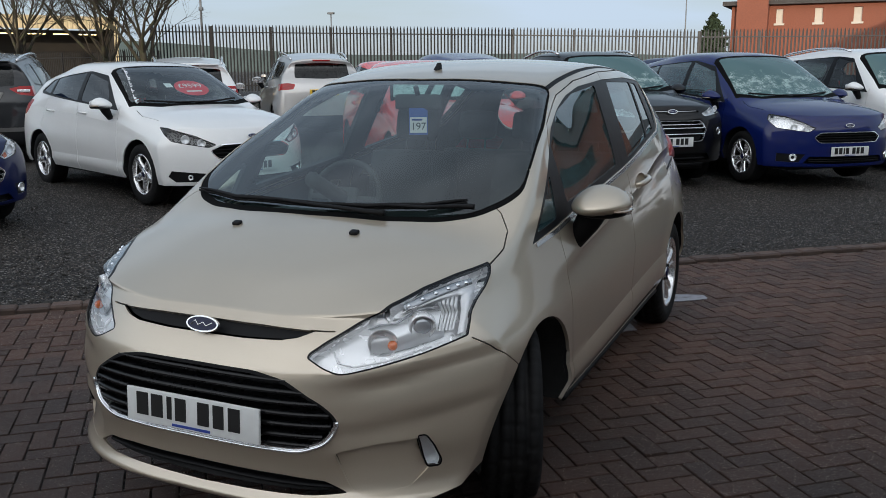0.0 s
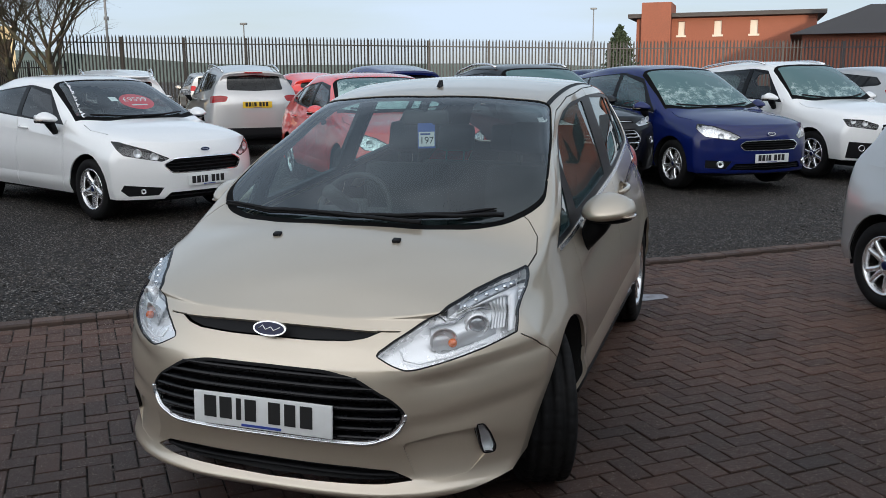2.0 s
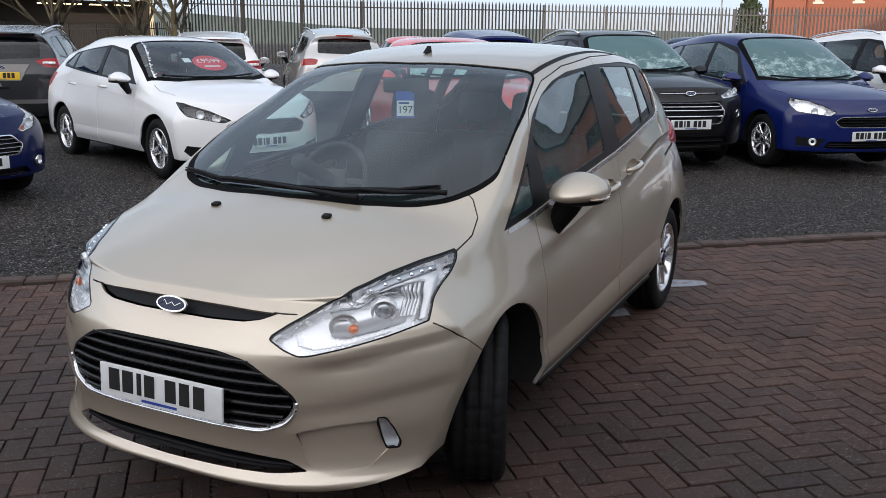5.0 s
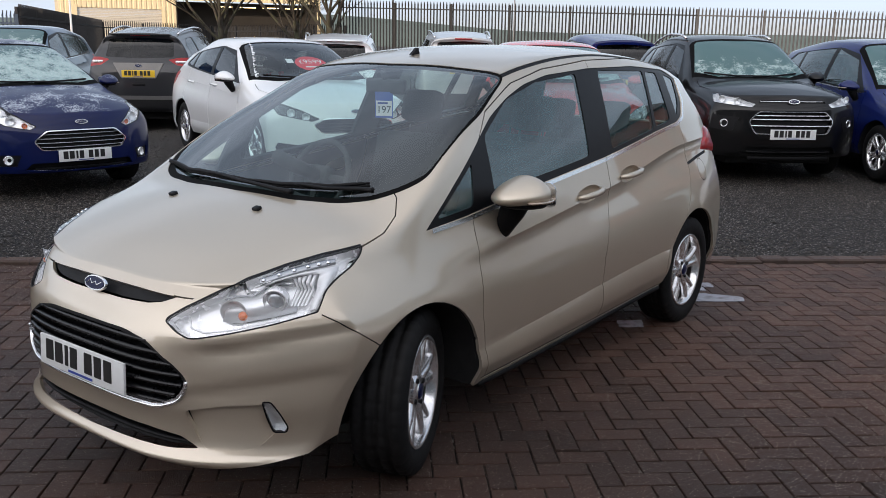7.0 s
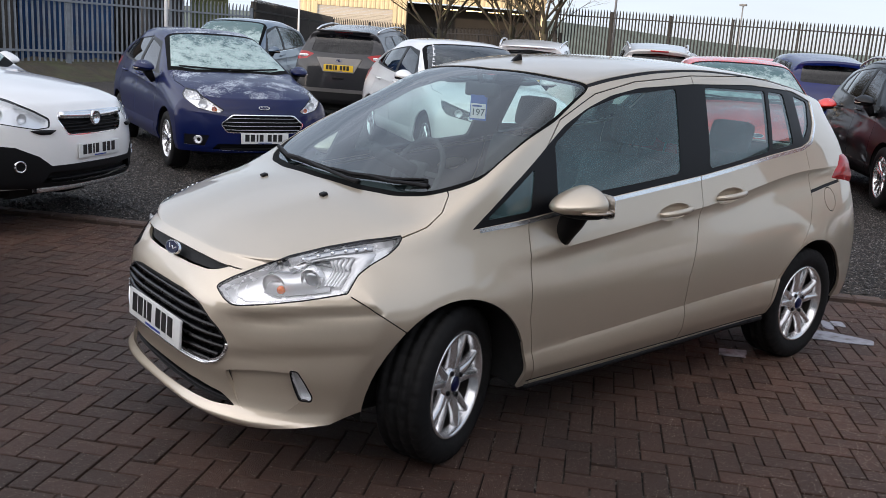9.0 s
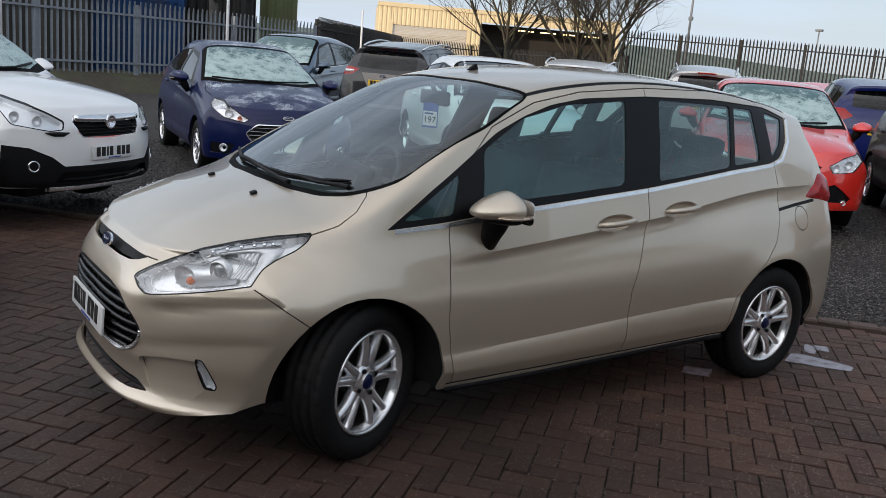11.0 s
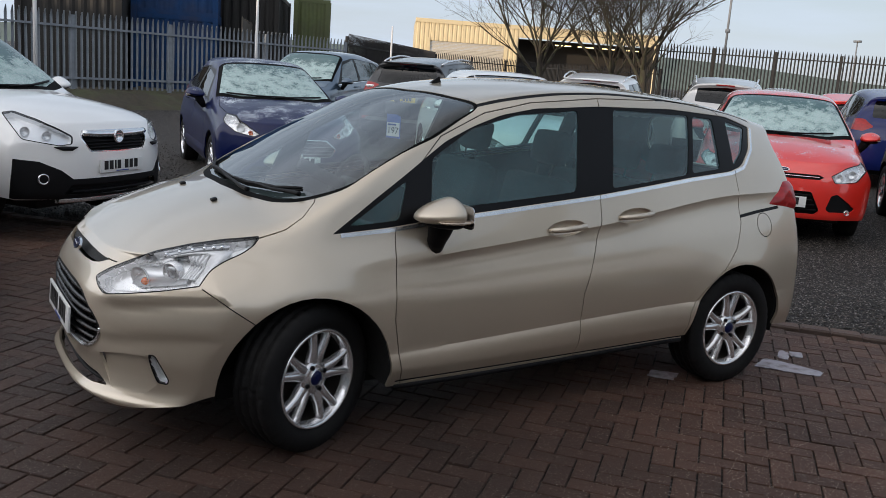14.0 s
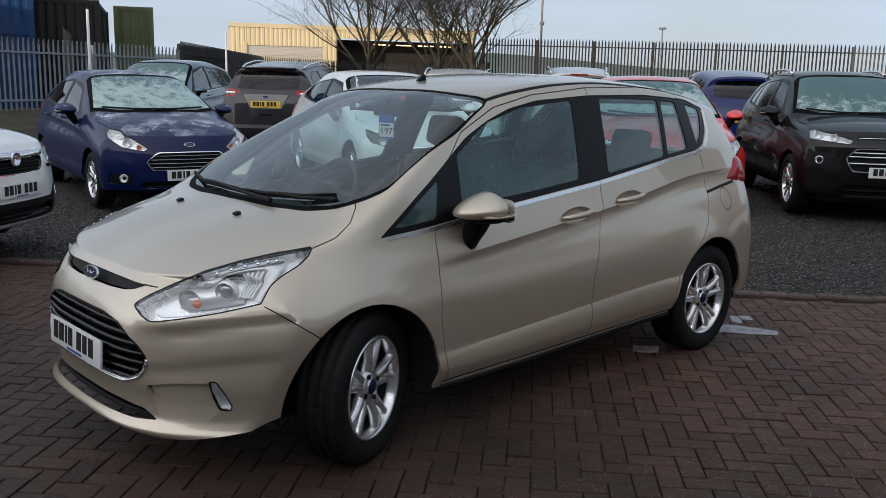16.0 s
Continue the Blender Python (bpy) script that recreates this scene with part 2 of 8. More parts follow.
CERAMIC = material("black_screen_edging", (0.003, 0.003, 0.003), 0.7, spec=0.08)
SEAM = material("shut_line_shadow_gap", (0.004, 0.004, 0.004), 0.8)
LINER = material("wheel_arch_liner", (0.006, 0.006, 0.006), 0.85, bump=0.2)
RUBBER = material("tyre_rubber", (0.006, 0.006, 0.0065), 0.75, spec=0.25, scale=40, vary=0.25, bump=0.15, bump_scale=300, stain=(0.022, 0.02, 0.018), stain_amount=0.25, stain_scale=6)
CHROME = material("chrome", (0.82, 0.83, 0.85), 0.16, 0.9)
ALLOY = material("silver_alloy", (0.78, 0.78, 0.79), 0.22, 0.8, 0.6)
DISC = material("brake_disc_steel", (0.06, 0.055, 0.05), 0.45, 0.6)
TRIM = material("charcoal_cabin_trim", (0.022, 0.024, 0.025), 0.7, scale=80, vary=0.2, bump=0.1, bump_scale=500)
CLOTH = material("dark_seat_cloth", (0.018, 0.019, 0.022), 0.9, scale=120, vary=0.3, bump=0.2, bump_scale=700)
ROOFLINE = material("pale_headlining", (0.32, 0.31, 0.29), 0.9, bump=0.1)
GLASS = pane("car_glass", (0.74, 0.82, 0.8))
DEWY = pane("dewy_car_glass", (0.48, 0.70, 0.70), dew=0.2, gloss=0.05, steep=2.8)
SCREEN = pane("windscreen_glass", (0.86, 0.97, 0.95), dew=0.02, gloss=0.05, steep=2.5)
CLEAR_GREEN = pane("green_tinted_car_glass", (0.74, 0.93, 0.90))
TINTED = pane("dark_tinted_glass", (0.12, 0.13, 0.13))
LENS = pane("clear_lamp_lens", (0.96, 0.97, 0.98))
FROST = frosted("frosted_screen", 0.98)
FROST_THIN = frosted("thinly_frosted_screen", 0.5)
LAMP_DARK = material("dark_lamp_housing", (0.02, 0.02, 0.022), 0.3)
LAMP_BOWL = material("lamp_reflector", (0.9, 0.91, 0.93), 0.3, 0.5)
LAMP_WHITE = material("lamp_white_housing", (0.95, 0.95, 0.96), 0.27, 0.45)
GARNISH = material("dull_metal_panel", (0.16, 0.155, 0.15), 0.3, 0.6)
LAMP_STRIP = material("grey_lamp_frame", (0.5, 0.52, 0.54), 0.25, 0.7)
AMBER = material("amber_lens", (0.8, 0.16, 0.02), 0.2, coat=1.0)
RED_LENS = material("red_lens", (0.33, 0.006, 0.007), 0.3, spec=0.2, coat=0.7, vary=0.7, scale=14, stretch=(1, 1, 3))
BULB = material("white_lamp_band", (0.96, 0.96, 0.97), 0.25, 0.2)
PLATE_WHITE = material("white_number_plate", (0.74, 0.75, 0.74), 0.35)
PLATE_YELLOW = material("yellow_number_plate", (0.78, 0.5, 0.03), 0.35)
INK = material("black_lettering", (0.01, 0.01, 0.01), 0.5)
INK_BLUE = material("blue_lettering", (0.02, 0.05, 0.3), 0.5)
BADGE_BLUE = material("blue_badge_enamel", (0.003, 0.007, 0.045), 0.3, spec=0.2, coat=0.3)
PAPER = material("white_card", (0.78, 0.8, 0.8), 0.6)
CARD_BLUE = material("blue_card", (0.03, 0.1, 0.42), 0.6)
CARD_RED = material("red_sticker", (0.75, 0.02, 0.03), 0.5)

# ---------------------------------------------------------------- small helpers
def interp(table, v):
    """Smooth monotone curve through a short table of (key, value)."""
    n = len(table)
    if v <= table[0][0]:
        return table[0][1]
    if v >= table[-1][0]:
        return table[-1][1]
    for i in range(n - 1):
        if v <= table[i + 1][0]:
            break
    def slope(k):
        return (table[k + 1][1] - table[k][1]) / (table[k + 1][0] - table[k][0])
    def tangent(k):
        if k == 0:
            return slope(0)
        if k == n - 1:
            return slope(n - 2)
        a, b = slope(k - 1), slope(k)
        return 0.0 if a * b <= 0 else 2 * a * b / (a + b)
    x0, z0 = table[i]
    x1, z1 = table[i + 1]
    h = x1 - x0
    t = (v - x0) / h
    m0, m1 = tangent(i) * h, tangent(i + 1) * h
    return (2 * t**3 - 3 * t * t + 1) * z0 + (t**3 - 2 * t * t + t) * m0 + (3 * t * t - 2 * t**3) * z1 + (t**3 - t * t) * m1


def link_mesh(name, bm, material, parent=None, label="", smooth=True, m=None):
    me = bpy.data.meshes.new(name)
    bm.normal_update()
    bm.to_mesh(me)
    bm.free()
    for mat in material if isinstance(material, (list, tuple)) else (material,):
        me.materials.append(mat)
    if smooth:
        me.polygons.foreach_set("use_smooth", [True] * len(me.polygons))
    ob = new(name, me)
    if m is not None:
        ob.matrix_basis = m
    if parent is not None:
        ob.parent = parent
    if label:
        ob["label"] = label
    return ob


def part(name, bm, material, parent, label="", smooth=True, m=None):
    return link_mesh(name, bm, material, parent, label, smooth, m)


def share(name, ob, m, parent, label=""):
    """Another part on the same mesh."""
    o = new(name, ob.data)
    o.matrix_basis = m
    o.parent = parent
    if label:
        o["label"] = label
    return o


def thing(name, m, label, category, group="", kind=""):
    ob = new(name)
    ob.empty_display_size = 0.2
    ob.matrix_basis = m
    return tagged(ob, label, category, group, kind)


def box(bm, x0, y0, z0, x1, y1, z1, bevel=0.0, m=None, mat=0):
    verts = [bm.verts.new((x, y, z)) for z in (z0, z1) for y in (y0, y1) for x in (x0, x1)]
    faces = [bm.faces.new([verts[i] for i in f]) for f in ((0, 2, 3, 1), (4, 5, 7, 6), (0, 1, 5, 4), (2, 6, 7, 3), (0, 4, 6, 2), (1, 3, 7, 5))]
    for f in faces:
        f.material_index = mat
    if m is not None:
        bmesh.ops.transform(bm, matrix=m, verts=verts)
    if bevel:
        edges = list({e for f in faces for e in f.edges})
        bmesh.ops.bevel(bm, geom=edges, offset=bevel, segments=2, profile=0.6, affect="EDGES", material=mat)
    return bm


def lathe(bm, profile, seg=32, axis="x", mat=0, m=None, closed=False):
    """Turn a profile of (along the axis, radius) round an axis."""
    rings = []
    for a, r in profile:
        ring = []
        for k in range(seg):
            c, s = math.cos(2 * math.pi * k / seg), math.sin(2 * math.pi * k / seg)
            co = {"x": (a, r * c, r * s), "y": (r * c, a, r * s), "z": (r * c, r * s, a)}[axis]
            co = Vector(co) if m is None else m @ Vector(co)
            ring.append(bm.verts.new(co))
        rings.append(ring)
    pairs = list(zip(rings, rings[1:])) + ([(rings[-1], rings[0])] if closed else [])
    for ra, rb in pairs:
        for k in range(seg):
            f = bm.faces.new((ra[k], ra[(k + 1) % seg], rb[(k + 1) % seg], rb[k]))
            f.material_index = mat
    return rings


def tube(bm, points, radius, seg=8, mat=0, caps=True):
    """A round bar along points; radius may be a list."""
    pts = [Vector(p) for p in points]
    rads = radius if isinstance(radius, (list, tuple)) else [radius] * len(pts)
    rings, ref = [], Vector((0, 0, 1))
    for i, p in enumerate(pts):
        d = (pts[min(i + 1, len(pts) - 1)] - pts[max(i - 1, 0)]).normalized()
        u = d.cross(ref if abs(d.dot(ref)) < 0.95 else Vector((1, 0, 0))).normalized()
        v = d.cross(u)
        rings.append([bm.verts.new(p + rads[i] * (math.cos(2 * math.pi * k / seg) * u + math.sin(2 * math.pi * k / seg) * v)) for k in range(seg)])
    for ra, rb in zip(rings, rings[1:]):
        for k in range(seg):
            f = bm.faces.new((ra[k], ra[(k + 1) % seg], rb[(k + 1) % seg], rb[k]))
            f.material_index = mat
    if caps:
        for ring in (rings[0][::-1], rings[-1]):
            f = bm.faces.new(ring)
            f.material_index = mat
    return rings


def prism(bm, poly, h0, h1, m=None, mat=0):
    """A flat polygon (x, y) raised from h0 to h1."""
    lo = [bm.verts.new(Vector((x, y, h0)) if m is None else m @ Vector((x, y, h0))) for x, y in poly]
    hi = [bm.verts.new(Vector((x, y, h1)) if m is None else m @ Vector((x, y, h1))) for x, y in poly]
    n = len(poly)
    fs = [bm.faces.new(lo[::-1]), bm.faces.new(hi)] + [bm.faces.new((lo[k], lo[(k + 1) % n], hi[(k + 1) % n], hi[k])) for k in range(n)]
    for f in fs:
        f.material_index = mat
    return fs


def rounded(points, r, seg=4):
    """A polygon with its corners rounded; a third number in a point is its own radius."""
    out, n = [], len(points)
    for i in range(n):
        p = Vector(points[i][:2])
        rad = points[i][2] if len(points[i]) > 2 else r
        a, b = Vector(points[i - 1][:2]) - p, Vector(points[(i + 1) % n][:2]) - p
        cut_len = min(rad, a.length * 0.48, b.length * 0.48)
        if cut_len < 1e-4:
            out.append(tuple(p))
            continue
        s, e = p + a.normalized() * cut_len, p + b.normalized() * cut_len
        for k in range(seg + 1):
            t = k / seg
            q = (1 - t) ** 2 * s + 2 * t * (1 - t) * p + t * t * e
            out.append((q.x, q.y))
    return out


def stripe(points, width):
    """A thin polygon along an open line."""
    pts = [Vector(p) for p in points]
    left, right = [], []
    for i, p in enumerate(pts):
        d = (pts[min(i + 1, len(pts) - 1)] - pts[max(i - 1, 0)]).normalized()
        nrm = Vector((-d.y, d.x)) * width / 2
        left.append(tuple(p + nrm))
        right.append(tuple(p - nrm))
    return left + right[::-1]


def inside(poly, a, b):
    hit, n = False, len(poly)
    for i in range(n):
        x0, y0 = poly[i]
        x1, y1 = poly[i - 1]
        if (y0 > b) != (y1 > b) and a < (x1 - x0) * (b - y0) / (y1 - y0) + x0:
            hit = not hit
    return hit


def cut(bm, poly, u, v, ok):
    """Split the faces for which ok(face) along a polygon that is projected on them (u, v: its axes). Returns the faces inside it."""
    u, v = Vector(u), Vector(v)
    a0, a1 = min(p[0] for p in poly) - 1e-4, max(p[0] for p in poly) + 1e-4
    b0, b1 = min(p[1] for p in poly) - 1e-4, max(p[1] for p in poly) + 1e-4
    def span(f):
        aa = [w.co.dot(u) for w in f.verts]
        bb = [w.co.dot(v) for w in f.verts]
        return min(aa), max(aa), min(bb), max(bb)
    cand = set()
    for f in bm.faces:
        if ok(f):
            s = span(f)
            if s[0] < a1 and s[1] > a0 and s[2] < b1 and s[3] > b0:
                cand.add(f)
    for i in range(len(poly)):
        p, q = poly[i - 1], poly[i]
        da, db = q[0] - p[0], q[1] - p[1]
        if da * da + db * db < 1e-9:
            continue
        ea0, ea1, eb0, eb1 = min(p[0], q[0]) - 2e-4, max(p[0], q[0]) + 2e-4, min(p[1], q[1]) - 2e-4, max(p[1], q[1]) + 2e-4
        sel = []
        for f in cand:
            s = span(f)
            if s[0] < ea1 and s[1] > ea0 and s[2] < eb1 and s[3] > eb0:
                sel.append(f)
        if not sel:
            continue
        edges = {e for f in sel for e in f.edges}
        verts = {w for f in sel for w in f.verts}
        nrm = (-db * u + da * v).normalized()
        res = bmesh.ops.bisect_plane(bm, geom=sel + list(edges) + list(verts), dist=1e-5, plane_co=p[0] * u + p[1] * v, plane_no=nrm)
        cand |= {g for g in res["geom"] if isinstance(g, bmesh.types.BMFace)}
        cand = {f for f in cand if f.is_valid}
    out = []
    for f in cand:
        c = f.calc_center_median()
        if inside(poly, c.dot(u), c.dot(v)):
            out.append(f)
    return out


def take(bm, faces, push=0.0, keep=False):
    """Lift faces out of bm into a mesh of their own, set back by push along their normals."""
    made, bm2 = {}, bmesh.new()
    for f in faces:
        vs = []
        for w in f.verts:
            if w not in made:
                made[w] = bm2.verts.new(w.co)
            vs.append(made[w])
        bm2.faces.new(vs)
    if not keep:
        bmesh.ops.delete(bm, geom=faces, context="FACES")
    bm2.normal_update()
    if push:
        moves = [(w, w.co - w.normal * push) for w in bm2.verts]
        for w, co in moves:
            w.co = co
    return bm2


def rim(bm, depth):
    """Give a sheet thick edges: its open borders are drawn inwards."""
    bm.normal_update()
    edges = [e for e in bm.edges if len(e.link_faces) == 1]
    nr = {w: w.normal.copy() for e in edges for w in e.verts}
    res = bmesh.ops.extrude_edge_only(bm, edges=edges)
    fresh = [g for g in res["geom"] if isinstance(g, bmesh.types.BMVert)]
    near = {tuple(round(c, 6) for c in w.co): n for w, n in nr.items()}
    for w in fresh:
        n = near.get(tuple(round(c, 6) for c in w.co))
        if n is not None:
            w.co -= n * depth
    for e in edges:
        e.smooth = False
    return bm


def mirrored(bm, weld=False):
    """The sheet seen in the plane x = 0; weld: both halves in one mesh."""
    out = bm.copy() if weld else bmesh.new()
    made = {w: out.verts.new((-w.co.x, w.co.y, w.co.z)) for w in bm.verts}
    for f in bm.faces:
        g = out.faces.new([made[w] for w in reversed(f.verts)])
        g.material_index = f.material_index
        g.smooth = f.smooth
    for e in bm.edges:
        if not e.smooth:
            out.edges.get([made[w] for w in e.verts]).smooth = False
    if weld:
        bmesh.ops.remove_doubles(out, verts=out.verts, dist=2e-4)
    return out


def inset(poly, w):
    """A polygon drawn in by w on all sides."""
    area = sum(poly[i - 1][0] * poly[i][1] - poly[i][0] * poly[i - 1][1] for i in range(len(poly)))
    sg, out, n = (1 if area > 0 else -1), [], len(poly)
    for i in range(n):
        p, a, b = Vector(poly[i]), Vector(poly[i - 1]), Vector(poly[(i + 1) % n])
        d = ((p - a).normalized() + (b - p).normalized())
        if d.length < 1e-6:
            out.append(tuple(p))
            continue
        d.normalize()
        out.append((p.x - sg * d.y * w, p.y + sg * d.x * w))
    return out

# ---------------------------------------------------------------- the skin of a car
class Skin:
    """A car's outer surface: x to its left, -y ahead, z up, halfway between the axles on the ground."""

    def __init__(self, half, zm, nose, nose_d, nose_n, tail, tail_d, tail_n, top, crown, roof_w, belt, belt_w, max_w, sill_w, sill, crease=None, scallop=None, ledge=0.012, flare=0.014, fade=None, arches=(), cheeks=(), nose_low=None):
        self.half, self.zm, self.nose, self.nose_d, self.nose_n = half, zm, nose, nose_d, nose_n
        self.tail, self.tail_d, self.tail_n, self.top, self.crown, self.roof_w = tail, tail_d, tail_n, top, crown, roof_w
        self.crease = crease or [(y, z - 0.15) for y, z in belt]
        self.scallop = scallop or [(-3, 0.42), (3, 0.46)]
        self.ledge, self.flare, self.fade, self.arches, self.cheeks, self.nose_low = ledge, flare, fade, arches, cheeks, nose_low
        self.belt, self.belt_w, self.max_w, self.sill_w, self.sill = belt, belt_w, max_w, sill_w, sill

    def edge(self, y):
        return interp(self.roof_w, y), interp(self.top, y) - interp(self.crown, y)

    def roof(self, x, y):
        w = interp(self.roof_w, y)
        return interp(self.top, y) - interp(self.crown, y) * min(1.0, abs(x) / w) ** 2.3

    def side(self, y, z):
        r, ze = self.edge(y)
        zb = min(interp(self.belt, y), ze - 0.03)
        zs = interp(self.sill, y)
        x = interp([(zs, interp(self.sill_w, y)), (zs + 0.1, interp(self.sill_w, y) + 0.022), (self.zm, interp(self.max_w, y)), (zb, interp(self.belt_w, y)), (ze, r)], z)
        # a shoulder crease, and a hollow above the sill
        k = max(0.0, min(1.0, (y - self.nose[2][1] - 0.55) / 0.5)) * max(0.0, min(1.0, (self.tail[1][1] - 0.15 - y) / 0.4))
        kc = k if self.fade is None else k * max(0.0, min(1.0, (y - self.fade[0]) / (self.fade[1] - self.fade[0])))
        for ay, az, ar in self.arches:
            x += 0.008 * math.exp(-(((math.hypot(y - ay, z - az) - ar - 0.005) / 0.055) ** 2)) * max(0.0, min(1.0, (z - 0.2) / 0.2))
        zc, zl = self.lines(y)
        if z < zc:
            u = (zc - z) / 0.06
            x -= self.ledge * kc * u * math.exp(1.0 - u)
        d = max(0.0, min(1.0, (zl - z) / 0.09))
        return x + self.flare * k * d * (2 - d) * max(0.0, min(1.0, (z - zs) / 0.08))

    def lines(self, y):
        ze = self.edge(y)[1]
        zc = min(interp(self.crease, y), ze - 0.05)
        return zc, min(interp(self.scallop, y), zc - 0.08)

    def on_line(self, co):
        """Whether a place lies on the pressed lines along the flank."""
        return co.x > 0.5 and (self.fade or (-1.1, -0.8))[1] < co.y < self.tail[1][1] - 0.3 and min(abs(co.z - z) for z in self.lines(co.y)) < 0.002

    def row(self, y, t):
        """The height of a row of the mesh: rows run along sill, hollow, crease and roof edge."""
        zs, ze = interp(self.sill, y), self.edge(y)[1]
        zc, zl = self.lines(y)
        if t < 0.32:
            return zs + (zl - zs) * t / 0.32
        if t < 0.62:
            return zl + (zc - zl) * (t - 0.32) / 0.30
        return zc + (ze - zc) * (t - 0.62) / 0.38

    def front(self, x, z):
        f = min(1.0, abs(x) / self.half)
        y = interp(self.nose, z) + self.nose_d * f**self.nose_n
        # ledges below which the bumper falls back
        for x0, x1, z0, up, deep, fall in self.cheeks:
            zc = z0 + up * (abs(x) - x0)
            if z < zc:
                k = max(0.0, min(1.0, (abs(x) - x0) / (x1 - x0)))
                y += deep * k * min(1.0, (zc - z) / 0.014) * math.exp((z - zc) / fall)
        return y

    def rear(self, x, z):
        f = min(1.0, abs(x) / self.half)
        return interp(self.tail, z) - self.tail_d * f**self.tail_n

    def point(self, s, kind, t):
        """s: from nose to tail; kind: up the side (t from sill to edge) or across the top (t from edge to middle)."""
        y = self.nose[0][1] * (1 - s) + self.tail[0][1] * s
        x = z = 0.5
        for _ in range(9):
            r, ze = self.edge(y)
            if kind == "side":
                z = self.row(y, t)
                x = self.side(y, z)
            else:
                x = r * (1 - t)
                z = self.roof(x, y)
            y = (1 - s) * self.front(x, z) + s * self.rear(x, z)
        return Vector((x, y, z))

    def half_mesh(self, ns=64, nq=22, nt=14, fillet=5):
        bm = bmesh.new()
        qs = sorted([j / nq for j in range(nq) if min(abs(j / nq - q) for q in (0.32, 0.505, 0.55, 0.585, 0.62)) > 0.012] + [0.32, 0.505, 0.55, 0.585, 0.62]) + [1.0]
        nq = len(qs) - 1
        ts = [(k / nt) ** 1.25 for k in range(1, nt + 1)]
        ss = [0.5 - 0.5 * math.cos(math.pi * (0.06 + 0.88 * i / ns)) for i in range(ns + 1)]
        lo, hi = ss[0], ss[-1]
        ss = [(s - lo) / (hi - lo) for s in ss]
        rows = []
        for s in ss:
            pts = [self.point(s, "side", q) for q in qs] + [self.point(s, "top", t) for t in ts]
            for _ in range(fillet):
                old = [p.copy() for p in pts]
                for j in range(nq - 3, nq + 4):
                    pts[j] = old[j] * 0.5 + (old[j - 1] + old[j + 1]) * 0.25
            rows.append(pts)
        grid = [[bm.verts.new(p) for p in pts] for pts in rows]
        for ra, rb in zip(grid, grid[1:]):
            for j in range(nq + nt):
                bm.faces.new((ra[j], rb[j], rb[j + 1], ra[j + 1]))
        for end, loop, verts, surf in ((0, rows[0], grid[0], self.front), (1, rows[-1], grid[-1], self.rear)):
            cols = [verts[: nq + 1]]
            for k in range(1, nt + 1):
                top, col = loop[nq + k], []
                f = top.x / max(loop[nq].x, 1e-6)
                low = loop[0].z if end or self.nose_low is None else self.nose_low + (loop[0].z - self.nose_low) * f**4
                for j in range(nq):
                    z = low + (loop[j].z - loop[0].z) / (loop[nq].z - loop[0].z) * (top.z - low)
                    x = f * loop[j].x
                    col.append(bm.verts.new((x, surf(x, z), z)))
                col.append(verts[nq + k])
                cols.append(col)
            for ca, cb in zip(cols, cols[1:]):
                for j in range(nq):
                    quad = (ca[j], ca[j + 1], cb[j + 1], cb[j])
                    bm.faces.new(quad[::-1] if end else quad)
        bmesh.ops.recalc_face_normals(bm, faces=bm.faces)
        if sum(f.normal.x for f in bm.faces) < 0:
            bmesh.ops.reverse_faces(bm, faces=bm.faces)
        bm.normal_update()
        return bm


